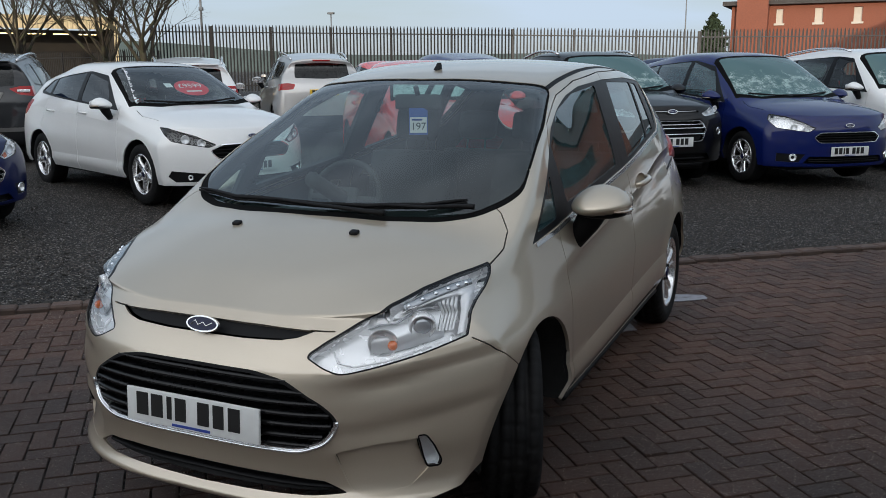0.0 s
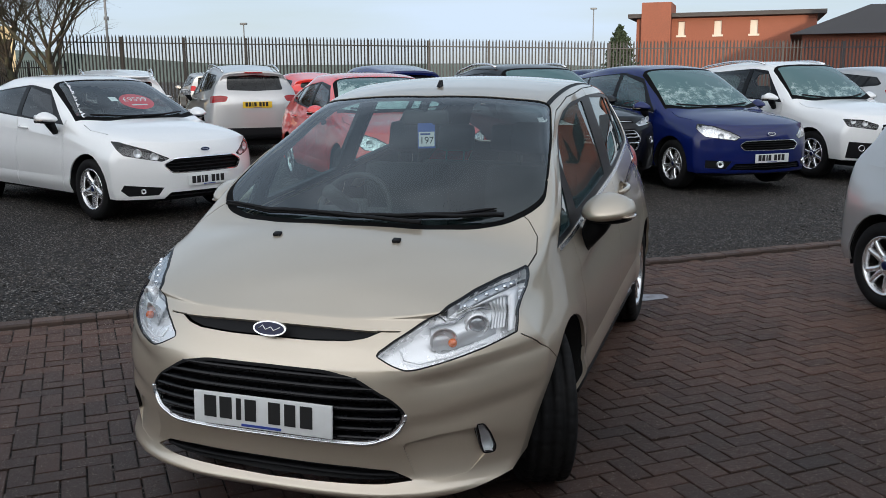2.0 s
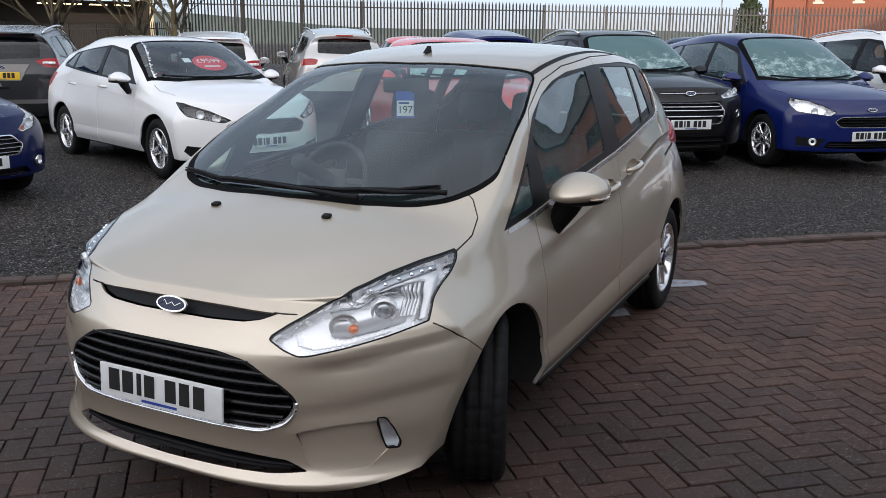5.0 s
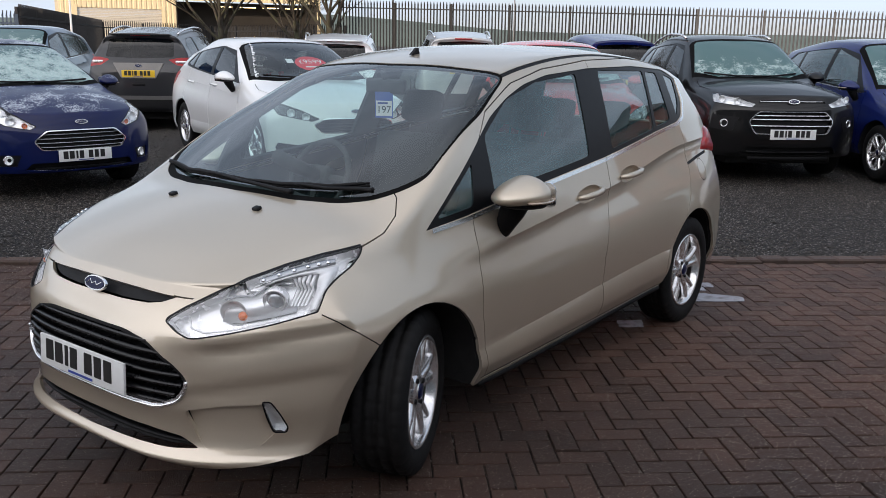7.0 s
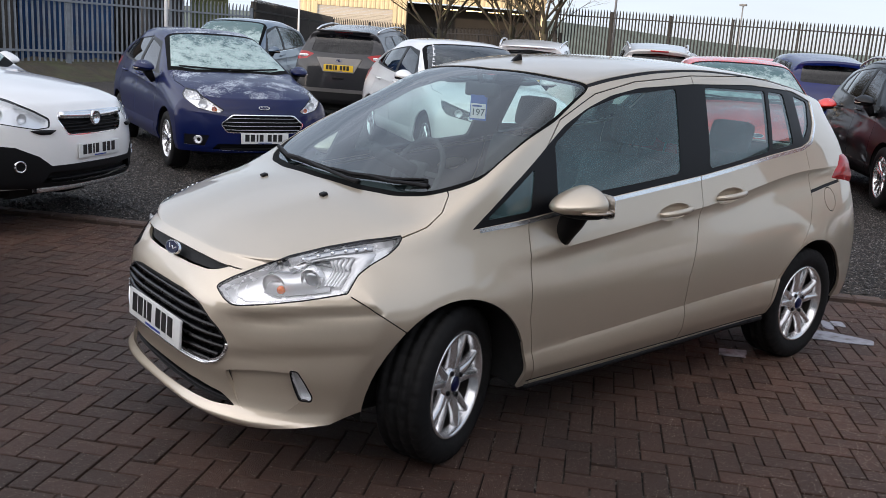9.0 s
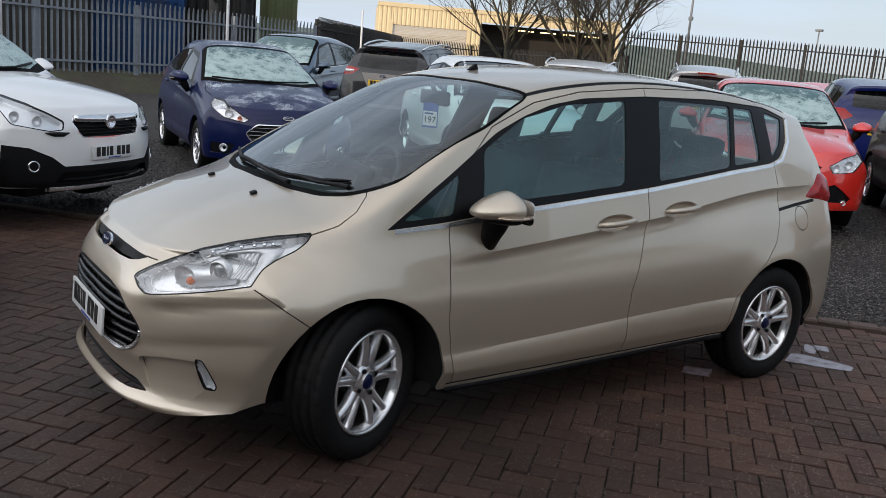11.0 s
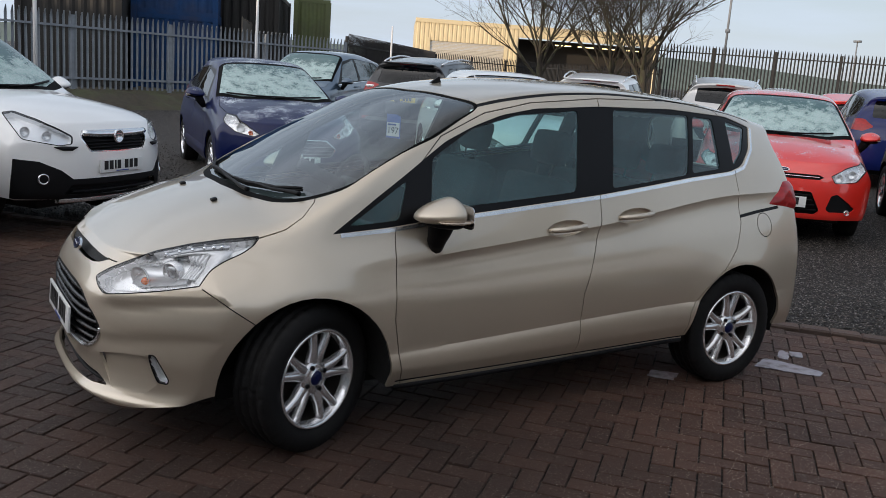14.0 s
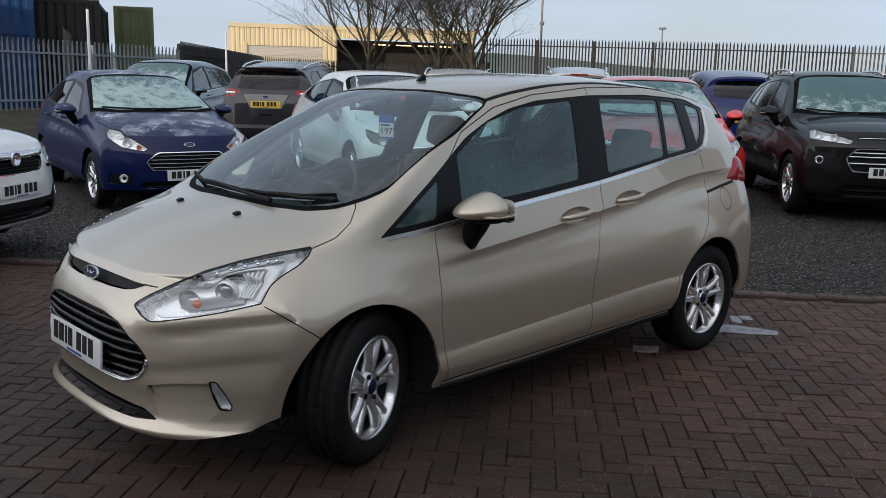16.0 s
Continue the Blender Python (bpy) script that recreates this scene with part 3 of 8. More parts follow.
HERO = Skin(
    half=0.872, zm=0.62, nose_d=0.46, nose_n=3.4, tail_d=0.28, tail_n=3.4,
    nose=[(0.17, -2.0), (0.205, -2.06), (0.225, -2.078), (0.25, -2.06), (0.29, -2.042), (0.33, -2.045), (0.42, -2.066), (0.54, -2.068), (0.63, -2.055), (0.69, -2.025), (0.745, -1.985), (0.79, -1.94)],
    tail=[(0.2, 1.93), (0.3, 1.97), (0.45, 1.99), (0.7, 1.975), (0.95, 1.925), (1.06, 1.89), (1.17, 1.83), (1.36, 1.735), (1.46, 1.74)],
    top=[(-1.94, 0.79), (-1.75, 0.883), (-1.5, 0.972), (-1.36, 1.01), (-1.1, 1.147), (-0.7, 1.36), (-0.45, 1.482), (-0.2, 1.54), (0.1, 1.572), (0.45, 1.582), (0.9, 1.565), (1.3, 1.522), (1.75, 1.45)],
    crown=[(-1.94, 0.03), (-1.6, 0.07), (-1.2, 0.075), (-0.9, 0.06), (-0.35, 0.05), (0.4, 0.04), (1.3, 0.05), (1.75, 0.05)],
    roof_w=[(-1.94, 0.6), (-1.6, 0.73), (-1.25, 0.765), (-1.08, 0.755), (-0.35, 0.595), (0.3, 0.605), (1.2, 0.59), (1.75, 0.5)],
    belt=[(-1.9, 0.74), (-1.5, 0.83), (-1.2, 0.89), (0.25, 1.04), (1.3, 1.155), (1.9, 1.16)],
    belt_w=[(-1.9, 0.66), (-1.6, 0.765), (-1.15, 0.8), (0.25, 0.79), (1.2, 0.735), (1.6, 0.69), (1.9, 0.62)],
    max_w=[(-1.9, 0.8), (-1.6, 0.862), (-1.2, 0.872), (0.5, 0.872), (1.3, 0.868), (1.7, 0.83), (1.95, 0.77)],
    sill_w=[(-1.9, 0.75), (-1.6, 0.798), (-1.2, 0.83), (1.2, 0.83), (1.7, 0.8), (1.95, 0.72)],
    sill=[(-2.05, 0.19), (-1.95, 0.20), (-1.8, 0.235), (-1.6, 0.285), (-1.2, 0.27), (-0.9, 0.24), (0.9, 0.29), (1.6, 0.3), (1.95, 0.27)],
    crease=[(-1.95, 0.60), (-1.6, 0.70), (-1.2, 0.765), (-0.87, 0.795), (0.233, 0.916), (1.27, 1.05), (1.9, 1.06)], scallop=[(-2.0, 0.36), (-0.85, 0.40), (0.9, 0.50), (2.0, 0.52)], ledge=0.016, flare=0.018, nose_low=0.19, fade=(-1.1, -0.7), arches=((-1.262, 0.30, 0.372), (1.25, 0.315, 0.368)), cheeks=((0.42, 0.58, 0.60, 0.2, 0.032, 0.075), (0.46, 0.54, 0.475, 0.16, 0.022, 0.05)),
)

# ---------------------------------------------------------------- wheels
def tyre_bm(r, w, seg=56, grooves=True):
    bm = bmesh.new()
    rr = r * 0.665
    h = w / 2
    prof = [(h * 0.8, rr), (h * 0.98, rr + 0.02), (h * 1.03, rr + 0.05), (h * 1.0, r - 0.035), (h * 0.9, r - 0.01), (h * 0.8, r - 0.002)]
    if grooves:
        for c in (0.48, 0.0, -0.48):
            prof += [(h * (c + 0.1), r), (h * (c + 0.08), r - 0.008), (h * (c - 0.08), r - 0.008), (h * (c - 0.1), r)]
    prof += [(-h * 0.8, r - 0.002), (-h * 0.9, r - 0.01), (-h, r - 0.035), (-h * 1.03, rr + 0.05), (-h * 0.98, rr + 0.02), (-h * 0.8, rr)]
    lathe(bm, prof, seg)
    if grooves:
        # slots across the tread blocks, staggered from rib to rib
        for v in bm.verts:
            rad = math.hypot(v.co.y, v.co.z)
            if rad > r - 0.012:
                k = round(math.atan2(v.co.z, v.co.y) / (2 * math.pi) * seg)
                if (k + (2 if abs(v.co.x) < h * 0.45 else 0)) % 6 == 0 and rad > r - 0.011:
                    f = (rad - 0.005) / rad
                    v.co.y, v.co.z = v.co.y * f, v.co.z * f
    bmesh.ops.recalc_face_normals(bm, faces=bm.faces)
    return bm


def rim_bm(r, w, style, seg=48):
    """Alloy: barrel, lip and five twin spokes round a hub."""
    bm = bmesh.new()
    rr = r * 0.672
    h = w / 2
    lathe(bm, [(h * 0.80, rr + 0.004), (h * 0.92, rr + 0.003), (h * 0.94, rr - 0.006), (h * 0.84, rr - 0.014), (h * 0.5, rr - 0.022)], seg)
    face = h * 0.80
    n = {"twin": 5, "five": 5, "ten": 8}[style]
    for k in range(n):
        m = Matrix.Rotation(2 * math.pi * k / n + 0.2, 4, "X")
        for sgn in (-1, 1) if style == "twin" else (0,):
            # each spoke: a tapered bar with a chamfered crown
            secs = []
            for rad, off, wd, dep, x in ((0.03, 0.010, 0.026, 0.036, face - 0.014), (rr * 0.42, 0.016, 0.024, 0.034, face - 0.006), (rr * 0.58, 0.024, 0.020, 0.032, face - 0.001), (rr * 0.8, 0.037, 0.019, 0.03, face), (rr * 0.93, 0.047, 0.022, 0.026, face), (rr - 0.003, 0.052, 0.030, 0.02, face - 0.001)):
                if style == "five":
                    wd, off = wd * 1.9, 0
                if style == "ten":
                    wd, off = wd * 1.1, 0
                secs.append([m @ Vector((x - c, sgn * off + a * wd, rad)) for a, c in ((-1, dep), (-0.92, 0.010), (-0.42, 0.0), (0.42, 0.0), (0.92, 0.010), (1, dep))])
            rows = [[bm.verts.new(p) for p in s] for s in secs]
            for ra, rb in zip(rows, rows[1:]):
                for j in range(5):
                    bm.faces.new((ra[j], ra[j + 1], rb[j + 1], rb[j]))
    lathe(bm, [(face - 0.03, 0.075), (face - 0.012, 0.072), (face - 0.006, 0.05), (face - 0.006, 0.034), (face - 0.002, 0.032)], 30)
    bmesh.ops.recalc_face_normals(bm, faces=bm.faces)
    return bm


WHEELS = {}


def wheel(parent, x, y, r, w, style="twin", steer=0.0, side=1, spin=0.0, fine=False):
    """car > wheel (brake and hub) > tyre, rim, cap, nuts. side 1: the car's left."""
    key = (r, w, style, fine)
    flip = Matrix.Identity(4) if side > 0 else Matrix.Rotation(math.pi, 4, "Z")
    m = Matrix.Translation((x, y, r)) @ Matrix.Rotation(radians(steer), 4, "Z") @ flip @ Matrix.Rotation(spin, 4, "X")
    if key in WHEELS:
        src = WHEELS[key]
        ob = new("wheel", src.data)
        ob.matrix_basis, ob.parent = m, parent
        for c in src.children:
            share(c.name.split(".")[0], c, c.matrix_basis, ob, c.get("label", ""))
        return ob
    bm = bmesh.new()
    lathe(bm, [(-w * 0.3, 0.02), (-w * 0.3, r * 0.42), (-w * 0.22, r * 0.43), (-w * 0.2, r * 0.42), (-w * 0.2, r * 0.22), (w * 0.2, r * 0.21), (w * 0.22, 0.02)], 32)
    ob = part("wheel", bm, DISC, parent, m=m)
    part("tyre", tyre_bm(r, w, 192 if fine else 36, fine), RUBBER, ob, "black rubber tyre")
    part("rim", rim_bm(r, w, style), ALLOY, ob, "silver alloy rim with five twin spokes" if style == "twin" else "silver alloy rim")
    # alloy barrel coloured dark, in place of the shade behind the spokes
    bm = bmesh.new()
    lathe(bm, [(w * 0.25, r * 0.672 - 0.022), (-w * 0.4, r * 0.672 - 0.022)], 40)
    part("barrel", bm, DISC, ob, "shaded inside of the rim")
    bm = bmesh.new()
    lathe(bm, [(w * 0.4 - 0.005, 0.032), (w * 0.4 + 0.002, 0.03), (w * 0.4 + 0.005, 0.018), (w * 0.4 + 0.006, 0.001)], 20)
    part("hub_cap", bm, BADGE_BLUE, ob, "small blue centre cap")
    if fine:
        for k in range(4):
            a = math.pi / 4 + k * math.pi / 2
            bm = bmesh.new()
            lathe(bm, [(w * 0.36, 0.011), (w * 0.4, 0.011), (w * 0.405, 0.007), (w * 0.405, 0.001)], 6)
            part("wheel_nut", bm, GLOSS_BLACK, ob, m=Matrix.Translation((0, 0.054 * math.cos(a), 0.054 * math.sin(a))))
    WHEELS[key] = ob
    return ob


# ---------------------------------------------------------------- car pieces
SIDE = ((0, 1, 0), (0, 0, 1))
TOP = ((1, 0, 0), (0, 1, 0))
FACE = ((1, 0, 0), (0, 0, 1))
D45 = 0.70710678
CORNER = ((D45, D45, 0), (0, 0, 1))  # seen from ahead and outside


def on_side(f):
    return f.normal.x > 0.2


def on_top(f):
    return f.normal.z > 0.15


def on_front(f):
    return f.normal.y < -0.12 and f.calc_center_median().y < -0.9


def on_rear(f):
    return f.normal.y > 0.12 and f.calc_center_median().y > 0.9


def at_corner(f):
    return (f.normal.x - f.normal.y) > -0.15 and f.calc_center_median().y < -0.9


def at_tail_corner(f):
    return (f.normal.x + f.normal.y) > 0.25 and f.calc_center_median().y > 0.9


def islands(bm):
    seen, out = set(), []
    for f in bm.faces:
        if f in seen:
            continue
        todo, some = [f], []
        seen.add(f)
        while todo:
            g = todo.pop()
            some.append(g)
            for e in g.edges:
                for h in e.link_faces:
                    if h not in seen:
                        seen.add(h)
                        todo.append(h)
        out.append(some)
    return out


def both(name, bm, mat, parent, label="", depth=0.0, other_mat=None):
    """The part on the car's left and its mirror image on the right."""
    if not bm.faces:
        bm.free()
        return
    other = mirrored(bm)
    if depth:
        rim(bm, depth)
        rim(other, depth)
    part(name, bm, mat, parent, label)
    part(name, other, other_mat or mat, parent, label)


def middle(name, bm, mat, parent, label="", depth=0.0):
    """A part that crosses the middle."""
    if not bm.faces:
        bm.free()
        return
    whole = mirrored(bm, True)
    bm.free()
    if depth:
        rim(whole, depth)
    return part(name, whole, mat, parent, label)


def plate(parent, y, z, yellow=False, tilt=0.0, width=0.52, height=0.111, facing=-1):
    """A number plate; its characters are plain bars."""
    m = Matrix.Translation((0, y, z)) @ Matrix.Rotation(tilt, 4, "X") @ (Matrix.Identity(4) if facing < 0 else Matrix.Rotation(math.pi, 4, "Z"))
    bm = bmesh.new()
    box(bm, -width / 2, -0.004, -height / 2, width / 2, 0.006, height / 2, 0.002)
    ob = part("number_plate", bm, PLATE_YELLOW if yellow else PLATE_WHITE, parent, "yellow rear number plate" if yellow else "white front number plate", m=m)
    xs = [-0.195, -0.135, -0.085, -0.04, 0.05, 0.108, 0.168]
    ws = [0.046, 0.046, 0.018, 0.042, 0.044, 0.04, 0.044]
    for x, w in zip(xs, ws):
        bm = bmesh.new()
        box(bm, x - w / 2, -0.0065, -0.03, x + w / 2, -0.004, 0.044, 0.0)
        part("lettering_bar", bm, INK, ob, smooth=False)
    bm = bmesh.new()
    box(bm, -0.075, -0.006, -0.050, 0.075, -0.004, -0.042, 0.0)
    part("lettering_bar", bm, INK_BLUE, ob, smooth=False)
    return ob


def oval_badge(parent, m, w=0.13, h=0.05):
    bm = bmesh.new()
    ring = [(w / 2 * math.cos(a), h / 2 * math.sin(a)) for a in [2 * math.pi * k / 28 for k in range(28)]]
    prism(bm, ring, 0, 0.010)
    ob = part("badge", bm, CHROME, parent, "chrome-rimmed oval badge", smooth=False, m=m)
    bm = bmesh.new()
    ring = [(0.88 * w / 2 * math.cos(a), 0.82 * h / 2 * math.sin(a)) for a in [2 * math.pi * k / 28 for k in range(28)]]
    prism(bm, ring, 0.009, 0.0125)
    part("badge_plate", bm, BADGE_BLUE, ob, "blue enamel oval", smooth=False)
    bm = bmesh.new()
    pts = [(-0.33 * w, -0.1 * h, 0), (-0.2 * w, 0.18 * h, 0), (-0.1 * w, -0.1 * h, 0), (0.05 * w, 0.1 * h, 0), (0.15 * w, -0.12 * h, 0), (0.33 * w, 0.12 * h, 0)]
    tube(bm, [(x, y, 0.0125) for x, y, _ in pts], 0.0022, 5)
    part("badge_mark", bm, CHROME, ob)
    return ob


def door_mirror(parent, m, paint_mat, size=1.0):
    """Painted shell over a black foot, with an indicator strip and a glass."""
    bm = bmesh.new()
    bmesh.ops.create_uvsphere(bm, u_segments=24, v_segments=16, radius=1.0)
    for v in bm.verts:
        x, y, z = v.co
        taper = 1.0 - 0.30 * max(0, -y) - 0.12 * max(0, x)
        zz = z * (0.078 if z > 0 else 0.05) * taper
        v.co = Vector((x * 0.115 - 0.02 * max(0, -y), y * 0.145 if y < 0 else y * 0.06, zz + 0.006 * x - 0.012 * max(0, -y)))
    shell = part("mirror", bm, paint_mat, parent, "painted door mirror on a black foot", m=m @ Matrix.Diagonal((size, size, size, 1)))
    bm = bmesh.new()
    pts = [(-0.115, 0.015, -0.165), (-0.09, 0.005, -0.125), (-0.06, 0.0, -0.075), (-0.035, 0, -0.03)]
    tube(bm, pts, [0.034, 0.042, 0.052, 0.055], 12)
    part("mirror_foot", bm, PLASTIC, shell, "black plastic mirror foot")
    bm = bmesh.new()
    bmesh.ops.create_uvsphere(bm, u_segments=20, v_segments=10, radius=1.0)
    for v in bm.verts:
        x, y, z = v.co
        v.co = Vector((x * 0.096 - 0.018 * max(0, -y), y * 0.108 if y < 0 else y * 0.055, z * 0.022 - 0.034))
    part("mirror_base", bm, PLASTIC, shell, "black lower mirror shell")
    bm = bmesh.new()
    bmesh.ops.create_uvsphere(bm, u_segments=20, v_segments=8, radius=1.0)
    for v in bm.verts:
        x, y, z = v.co
        v.co = Vector((x * 0.05 + 0.069, y * 0.085 - 0.006, z * 0.011 - 0.018))
    part("indicator", bm, AMBER_CLEAR, shell, "narrow side indicator lens")
    bm = bmesh.new()
    prism(bm, rounded([(-0.1, -0.05), (0.1, -0.045), (0.105, 0.05), (-0.09, 0.055)], 0.03), 0, 0.004, m=Matrix.Translation((0, 0.062, 0.0)) @ Matrix.Rotation(radians(-90), 4, "X"))
    part("mirror_glass", bm, CHROME, shell, "mirror glass", smooth=False)
    return shell


AMBER_CLEAR = material("clear_indicator_lens", (0.45, 0.36, 0.28), 0.1, 0.6, coat=1.0, vary=0.4, scale=90)


def steering_wheel(parent, m):
    bm = bmesh.new()
    n = 28
    rings = []
    for k in range(n):
        a = 2 * math.pi * k / n
        c = Vector((0.185 * math.cos(a), 0, 0.185 * math.sin(a)))
        out = c.normalized()
        rings.append([bm.verts.new(c + 0.016 * (math.cos(b) * out + math.sin(b) * Vector((0, 1, 0)))) for b in [2 * math.pi * j / 8 for j in range(8)]])
    for i in range(n):
        for j in range(8):
            bm.faces.new((rings[i][j], rings[i][(j + 1) % 8], rings[(i + 1) % n][(j + 1) % 8], rings[(i + 1) % n][j]))
    ob = part("steering_wheel", bm, TRIM, parent, "dark steering wheel", m=m)
    bm = bmesh.new()
    box(bm, -0.075, -0.03, -0.07, 0.075, 0.03, 0.06, 0.02)
    part("wheel_boss", bm, TRIM, ob)
    for x0, x1, z0, z1 in ((-0.18, -0.06, -0.01, 0.02), (0.06, 0.18, -0.01, 0.02), (-0.02, 0.02, -0.18, -0.06)):
        bm = bmesh.new()
        box(bm, x0, -0.012, z0, x1, 0.012, z1, 0.006)
        part("wheel_spoke", bm, TRIM, ob)
    bm = bmesh.new()
    tube(bm, [(0, 0.02, 0), (0, -0.3, 0.0)], 0.035, 10)
    part("steering_column", bm, TRIM, ob)


def seat(parent, x, y, z, wide=0.5, headrests=(0.0,), high=0.62):
    bm = bmesh.new()
    box(bm, x - wide / 2, y - 0.5, z, x + wide / 2, y + 0.06, z + 0.16, 0.045)
    ob = part("seat", bm, CLOTH, parent, "dark cloth seat")
    m = Matrix.Translation((x, y, z + 0.1)) @ Matrix.Rotation(radians(-14), 4, "X")
    bm = bmesh.new()
    box(bm, -wide / 2, -0.06, 0, wide / 2, 0.08, high, 0.05, m=m)
    part("backrest", bm, CLOTH, ob)
    for hx in headrests:
        bm = bmesh.new()
        box(bm, hx - 0.125, -0.035, high + 0.06, hx + 0.125, 0.06, high + 0.24, 0.045, m=m)
        part("headrest", bm, CLOTH, ob)
        for px in (-0.06, 0.06):
            bm = bmesh.new()
            tube(bm, [m @ Vector((hx + px, 0.012, high - 0.02)), m @ Vector((hx + px, 0.012, high + 0.1))], 0.006, 6)
            part("headrest_post", bm, DISC, ob)
    return ob

# ---------------------------------------------------------------- the car builder
def circle(y, z, r, n=40):
    return [(y + r * math.cos(2 * math.pi * k / n), z + r * math.sin(2 * math.pi * k / n)) for k in range(n)]


PLANES = {"side": (SIDE, on_side), "top": (TOP, on_top), "front": (FACE, on_front), "rear": (FACE, on_rear), "corner": (CORNER, at_corner), "tail": (((D45, -D45, 0), (0, 0, 1)), at_tail_corner)}


def carve(bm, plane, poly):
    (u, v), ok = PLANES[plane]
    bm.normal_update()
    return cut(bm, poly, u, v, ok)


def bars_in(parent, zs, depth, y_of, mat, thick=0.008, name="grille_bar"):
    for z, w in zs:
        bm = bmesh.new()
        n = 14
        rows = []
        for k in range(-n, n + 1):
            x = w * k / n
            y = y_of(x, z) + depth
            rows.append([bm.verts.new((x, y + a, z + b)) for a, b in ((0, -thick), (-0.012, -thick * 0.5), (-0.012, thick * 0.5), (0, thick), (0.03, thick), (0.03, -thick))])
        for ra, rb in zip(rows, rows[1:]):
            for j in range(6):
                bm.faces.new((ra[j], rb[j], rb[(j + 1) % 6], ra[(j + 1) % 6]))
        part(name, bm, mat, parent)


def build_car(name, skin, m, s):
    """A car as one thing: panels, glass, lamps, wheels and cabin. s: what sets this one apart."""
    root = thing(name, m, s["label"], s.get("category", "car"), s.get("group", ""))
    col = s["paint"]
    bm = skin.half_mesh(*s.get("res", (40, 16, 10)), fillet=s.get("fillet", 5))
    fine = s.get("fine", False)
    # wheel arches
    arches = s["arches"]
    for y, z, r in arches:
        faces = [f for f in carve(bm, "side", circle(y, z, r, 44 if fine else 26)) if f.calc_center_median().x > 0.4]
        arch = take(bm, faces)
        arch.free()
    # side glass
    if "dlo" in s:
        faces = carve(bm, "side", rounded(s["dlo"], 0.03))
        dlo = take(bm, faces, 0.004)
        for poly, mat in s["panes"]:
            pf = carve(dlo, "side", rounded(poly, 0.025))
            both("side_window", take(dlo, pf, 0.004), mat, root, "side window glass", other_mat=s.get("right_glass"))
        both("window_surround", dlo, s.get("dlo_mat", GLOSS_BLACK), root, "black window surround", 0.02)
    # windscreen
    faces = carve(bm, "top", rounded(s["screen"], s.get("screen_r", 0.0), 6))
    scr = take(bm, faces, 0.003)
    pf = carve(scr, "top", rounded(s["screen_in"], s.get("screen_r", 0.0), 6))
    middle("windscreen", take(scr, pf, 0.001), s.get("screen_mat", SCREEN), root, s.get("screen_label", "laminated windscreen"))
    middle("screen_border", scr, CERAMIC, root, "black screen border", 0.015)
    if "rear_glass" in s:
        faces = carve(bm, "rear", rounded(s["rear_glass"], 0.04))
        middle("rear_window", take(bm, faces, 0.004), s.get("rear_mat", TINTED), root, "rear window glass")
    # grilles
    for g in s.get("grilles", ()):
        poly = rounded(g["poly"], g.get("r", 0.03))
        if g.get("rim"):
            faces = carve(bm, "front", poly)
            ring = take(bm, faces)
            zc = sum(p[1] for p in poly) / len(poly)
            w = g["rim"]
            hi, lo, xm = max(p[1] for p in poly), min(p[1] for p in poly), max(p[0] for p in poly)
            inner = [(p[0] * (1 - w / xm), zc + (p[1] - zc) * (1 - 2 * w * g.get("rim_z", 1.0) / (hi - lo))) for p in poly]
            pf = carve(ring, "front", inner)
            back = take(ring, pf)
            if g.get("rim_part") == "lower":
                up = [f for f in ring.faces if f.calc_center_median().z > g["rim_top"]]
                black = take(ring, up)
                middle("grille_surround", black, PLASTIC, root, "", 0.02)
            middle("grille_trim", ring, g.get("rim_mat", CHROME), root, "bright grille trim", 0.02)
        else:
            back = take(bm, carve(bm, "front", poly))
        for w in back.verts:
            w.co.y += g.get("deep", 0.05)
        middle("grille_back", back, PLASTIC, root, "black grille", -0.0)
        bars_in(root, g.get("bars", ()), g.get("bar_back", 0.02), skin.front, g.get("bar_mat", PLASTIC), g.get("thick", 0.008))
    # lamps
    for lamp in s.get("lamps", ()):
        outline, behind = rounded(lamp["poly"], lamp.get("r", 0.012)), lamp.get("behind")
        def outside(f, off=(0.0, 0.0)):
            c = f.calc_center_median()
            return not behind or c.z < lamp["low"] or not inside([(x + off[0], y + off[1]) for x, y in behind], c.x, c.y)
        if behind:
            carve(bm, "top", behind)
        faces = [f for f in carve(bm, lamp["plane"], outline) if outside(f)]
        sheet = take(bm, faces)
        n = Vector(lamp.get("inward", (-0.5, 0.86, 0))).normalized()
        if lamp.get("border"):
            if behind:
                carve(sheet, "top", [(x + lamp["step"][0], y + lamp["step"][1]) for x, y in behind])
            inner = take(sheet, [f for f in carve(sheet, lamp["plane"], inset(outline, lamp["border"])) if outside(f, lamp.get("step", (0.0, 0.0)))])
            both("lamp_surround", sheet, GLOSS_BLACK, root, "thin black lamp surround", 0.012)
            sheet = inner
        if lamp.get("solid"):
            if lamp.get("bulge"):
                sheet.normal_update()
                edge = [w.co.copy() for w in sheet.verts if w.is_boundary]
                for w, co in [(w, w.co + w.normal * lamp["bulge"] * min(1.0, min((w.co - e).length for e in edge) / 0.04) ** 0.6) for w in sheet.verts if not w.is_boundary]:
                    w.co = co
            both(lamp["name"], sheet, lamp["solid"], root, lamp["label"], 0.01)
            continue
        bowl = sheet.copy()
        bowl.normal_update()
        for w, co in [(w, w.co - w.normal * lamp.get("deep", 0.05)) for w in bowl.verts]:
            w.co = co
        both(lamp["name"], bowl, lamp.get("bowl", LAMP_WHITE), root, lamp["label"], -lamp.get("deep", 0.05) * 0.9)
        both("lamp_lens", sheet, LENS, root, "clear lamp lens")
    # shut lines
    shut = []
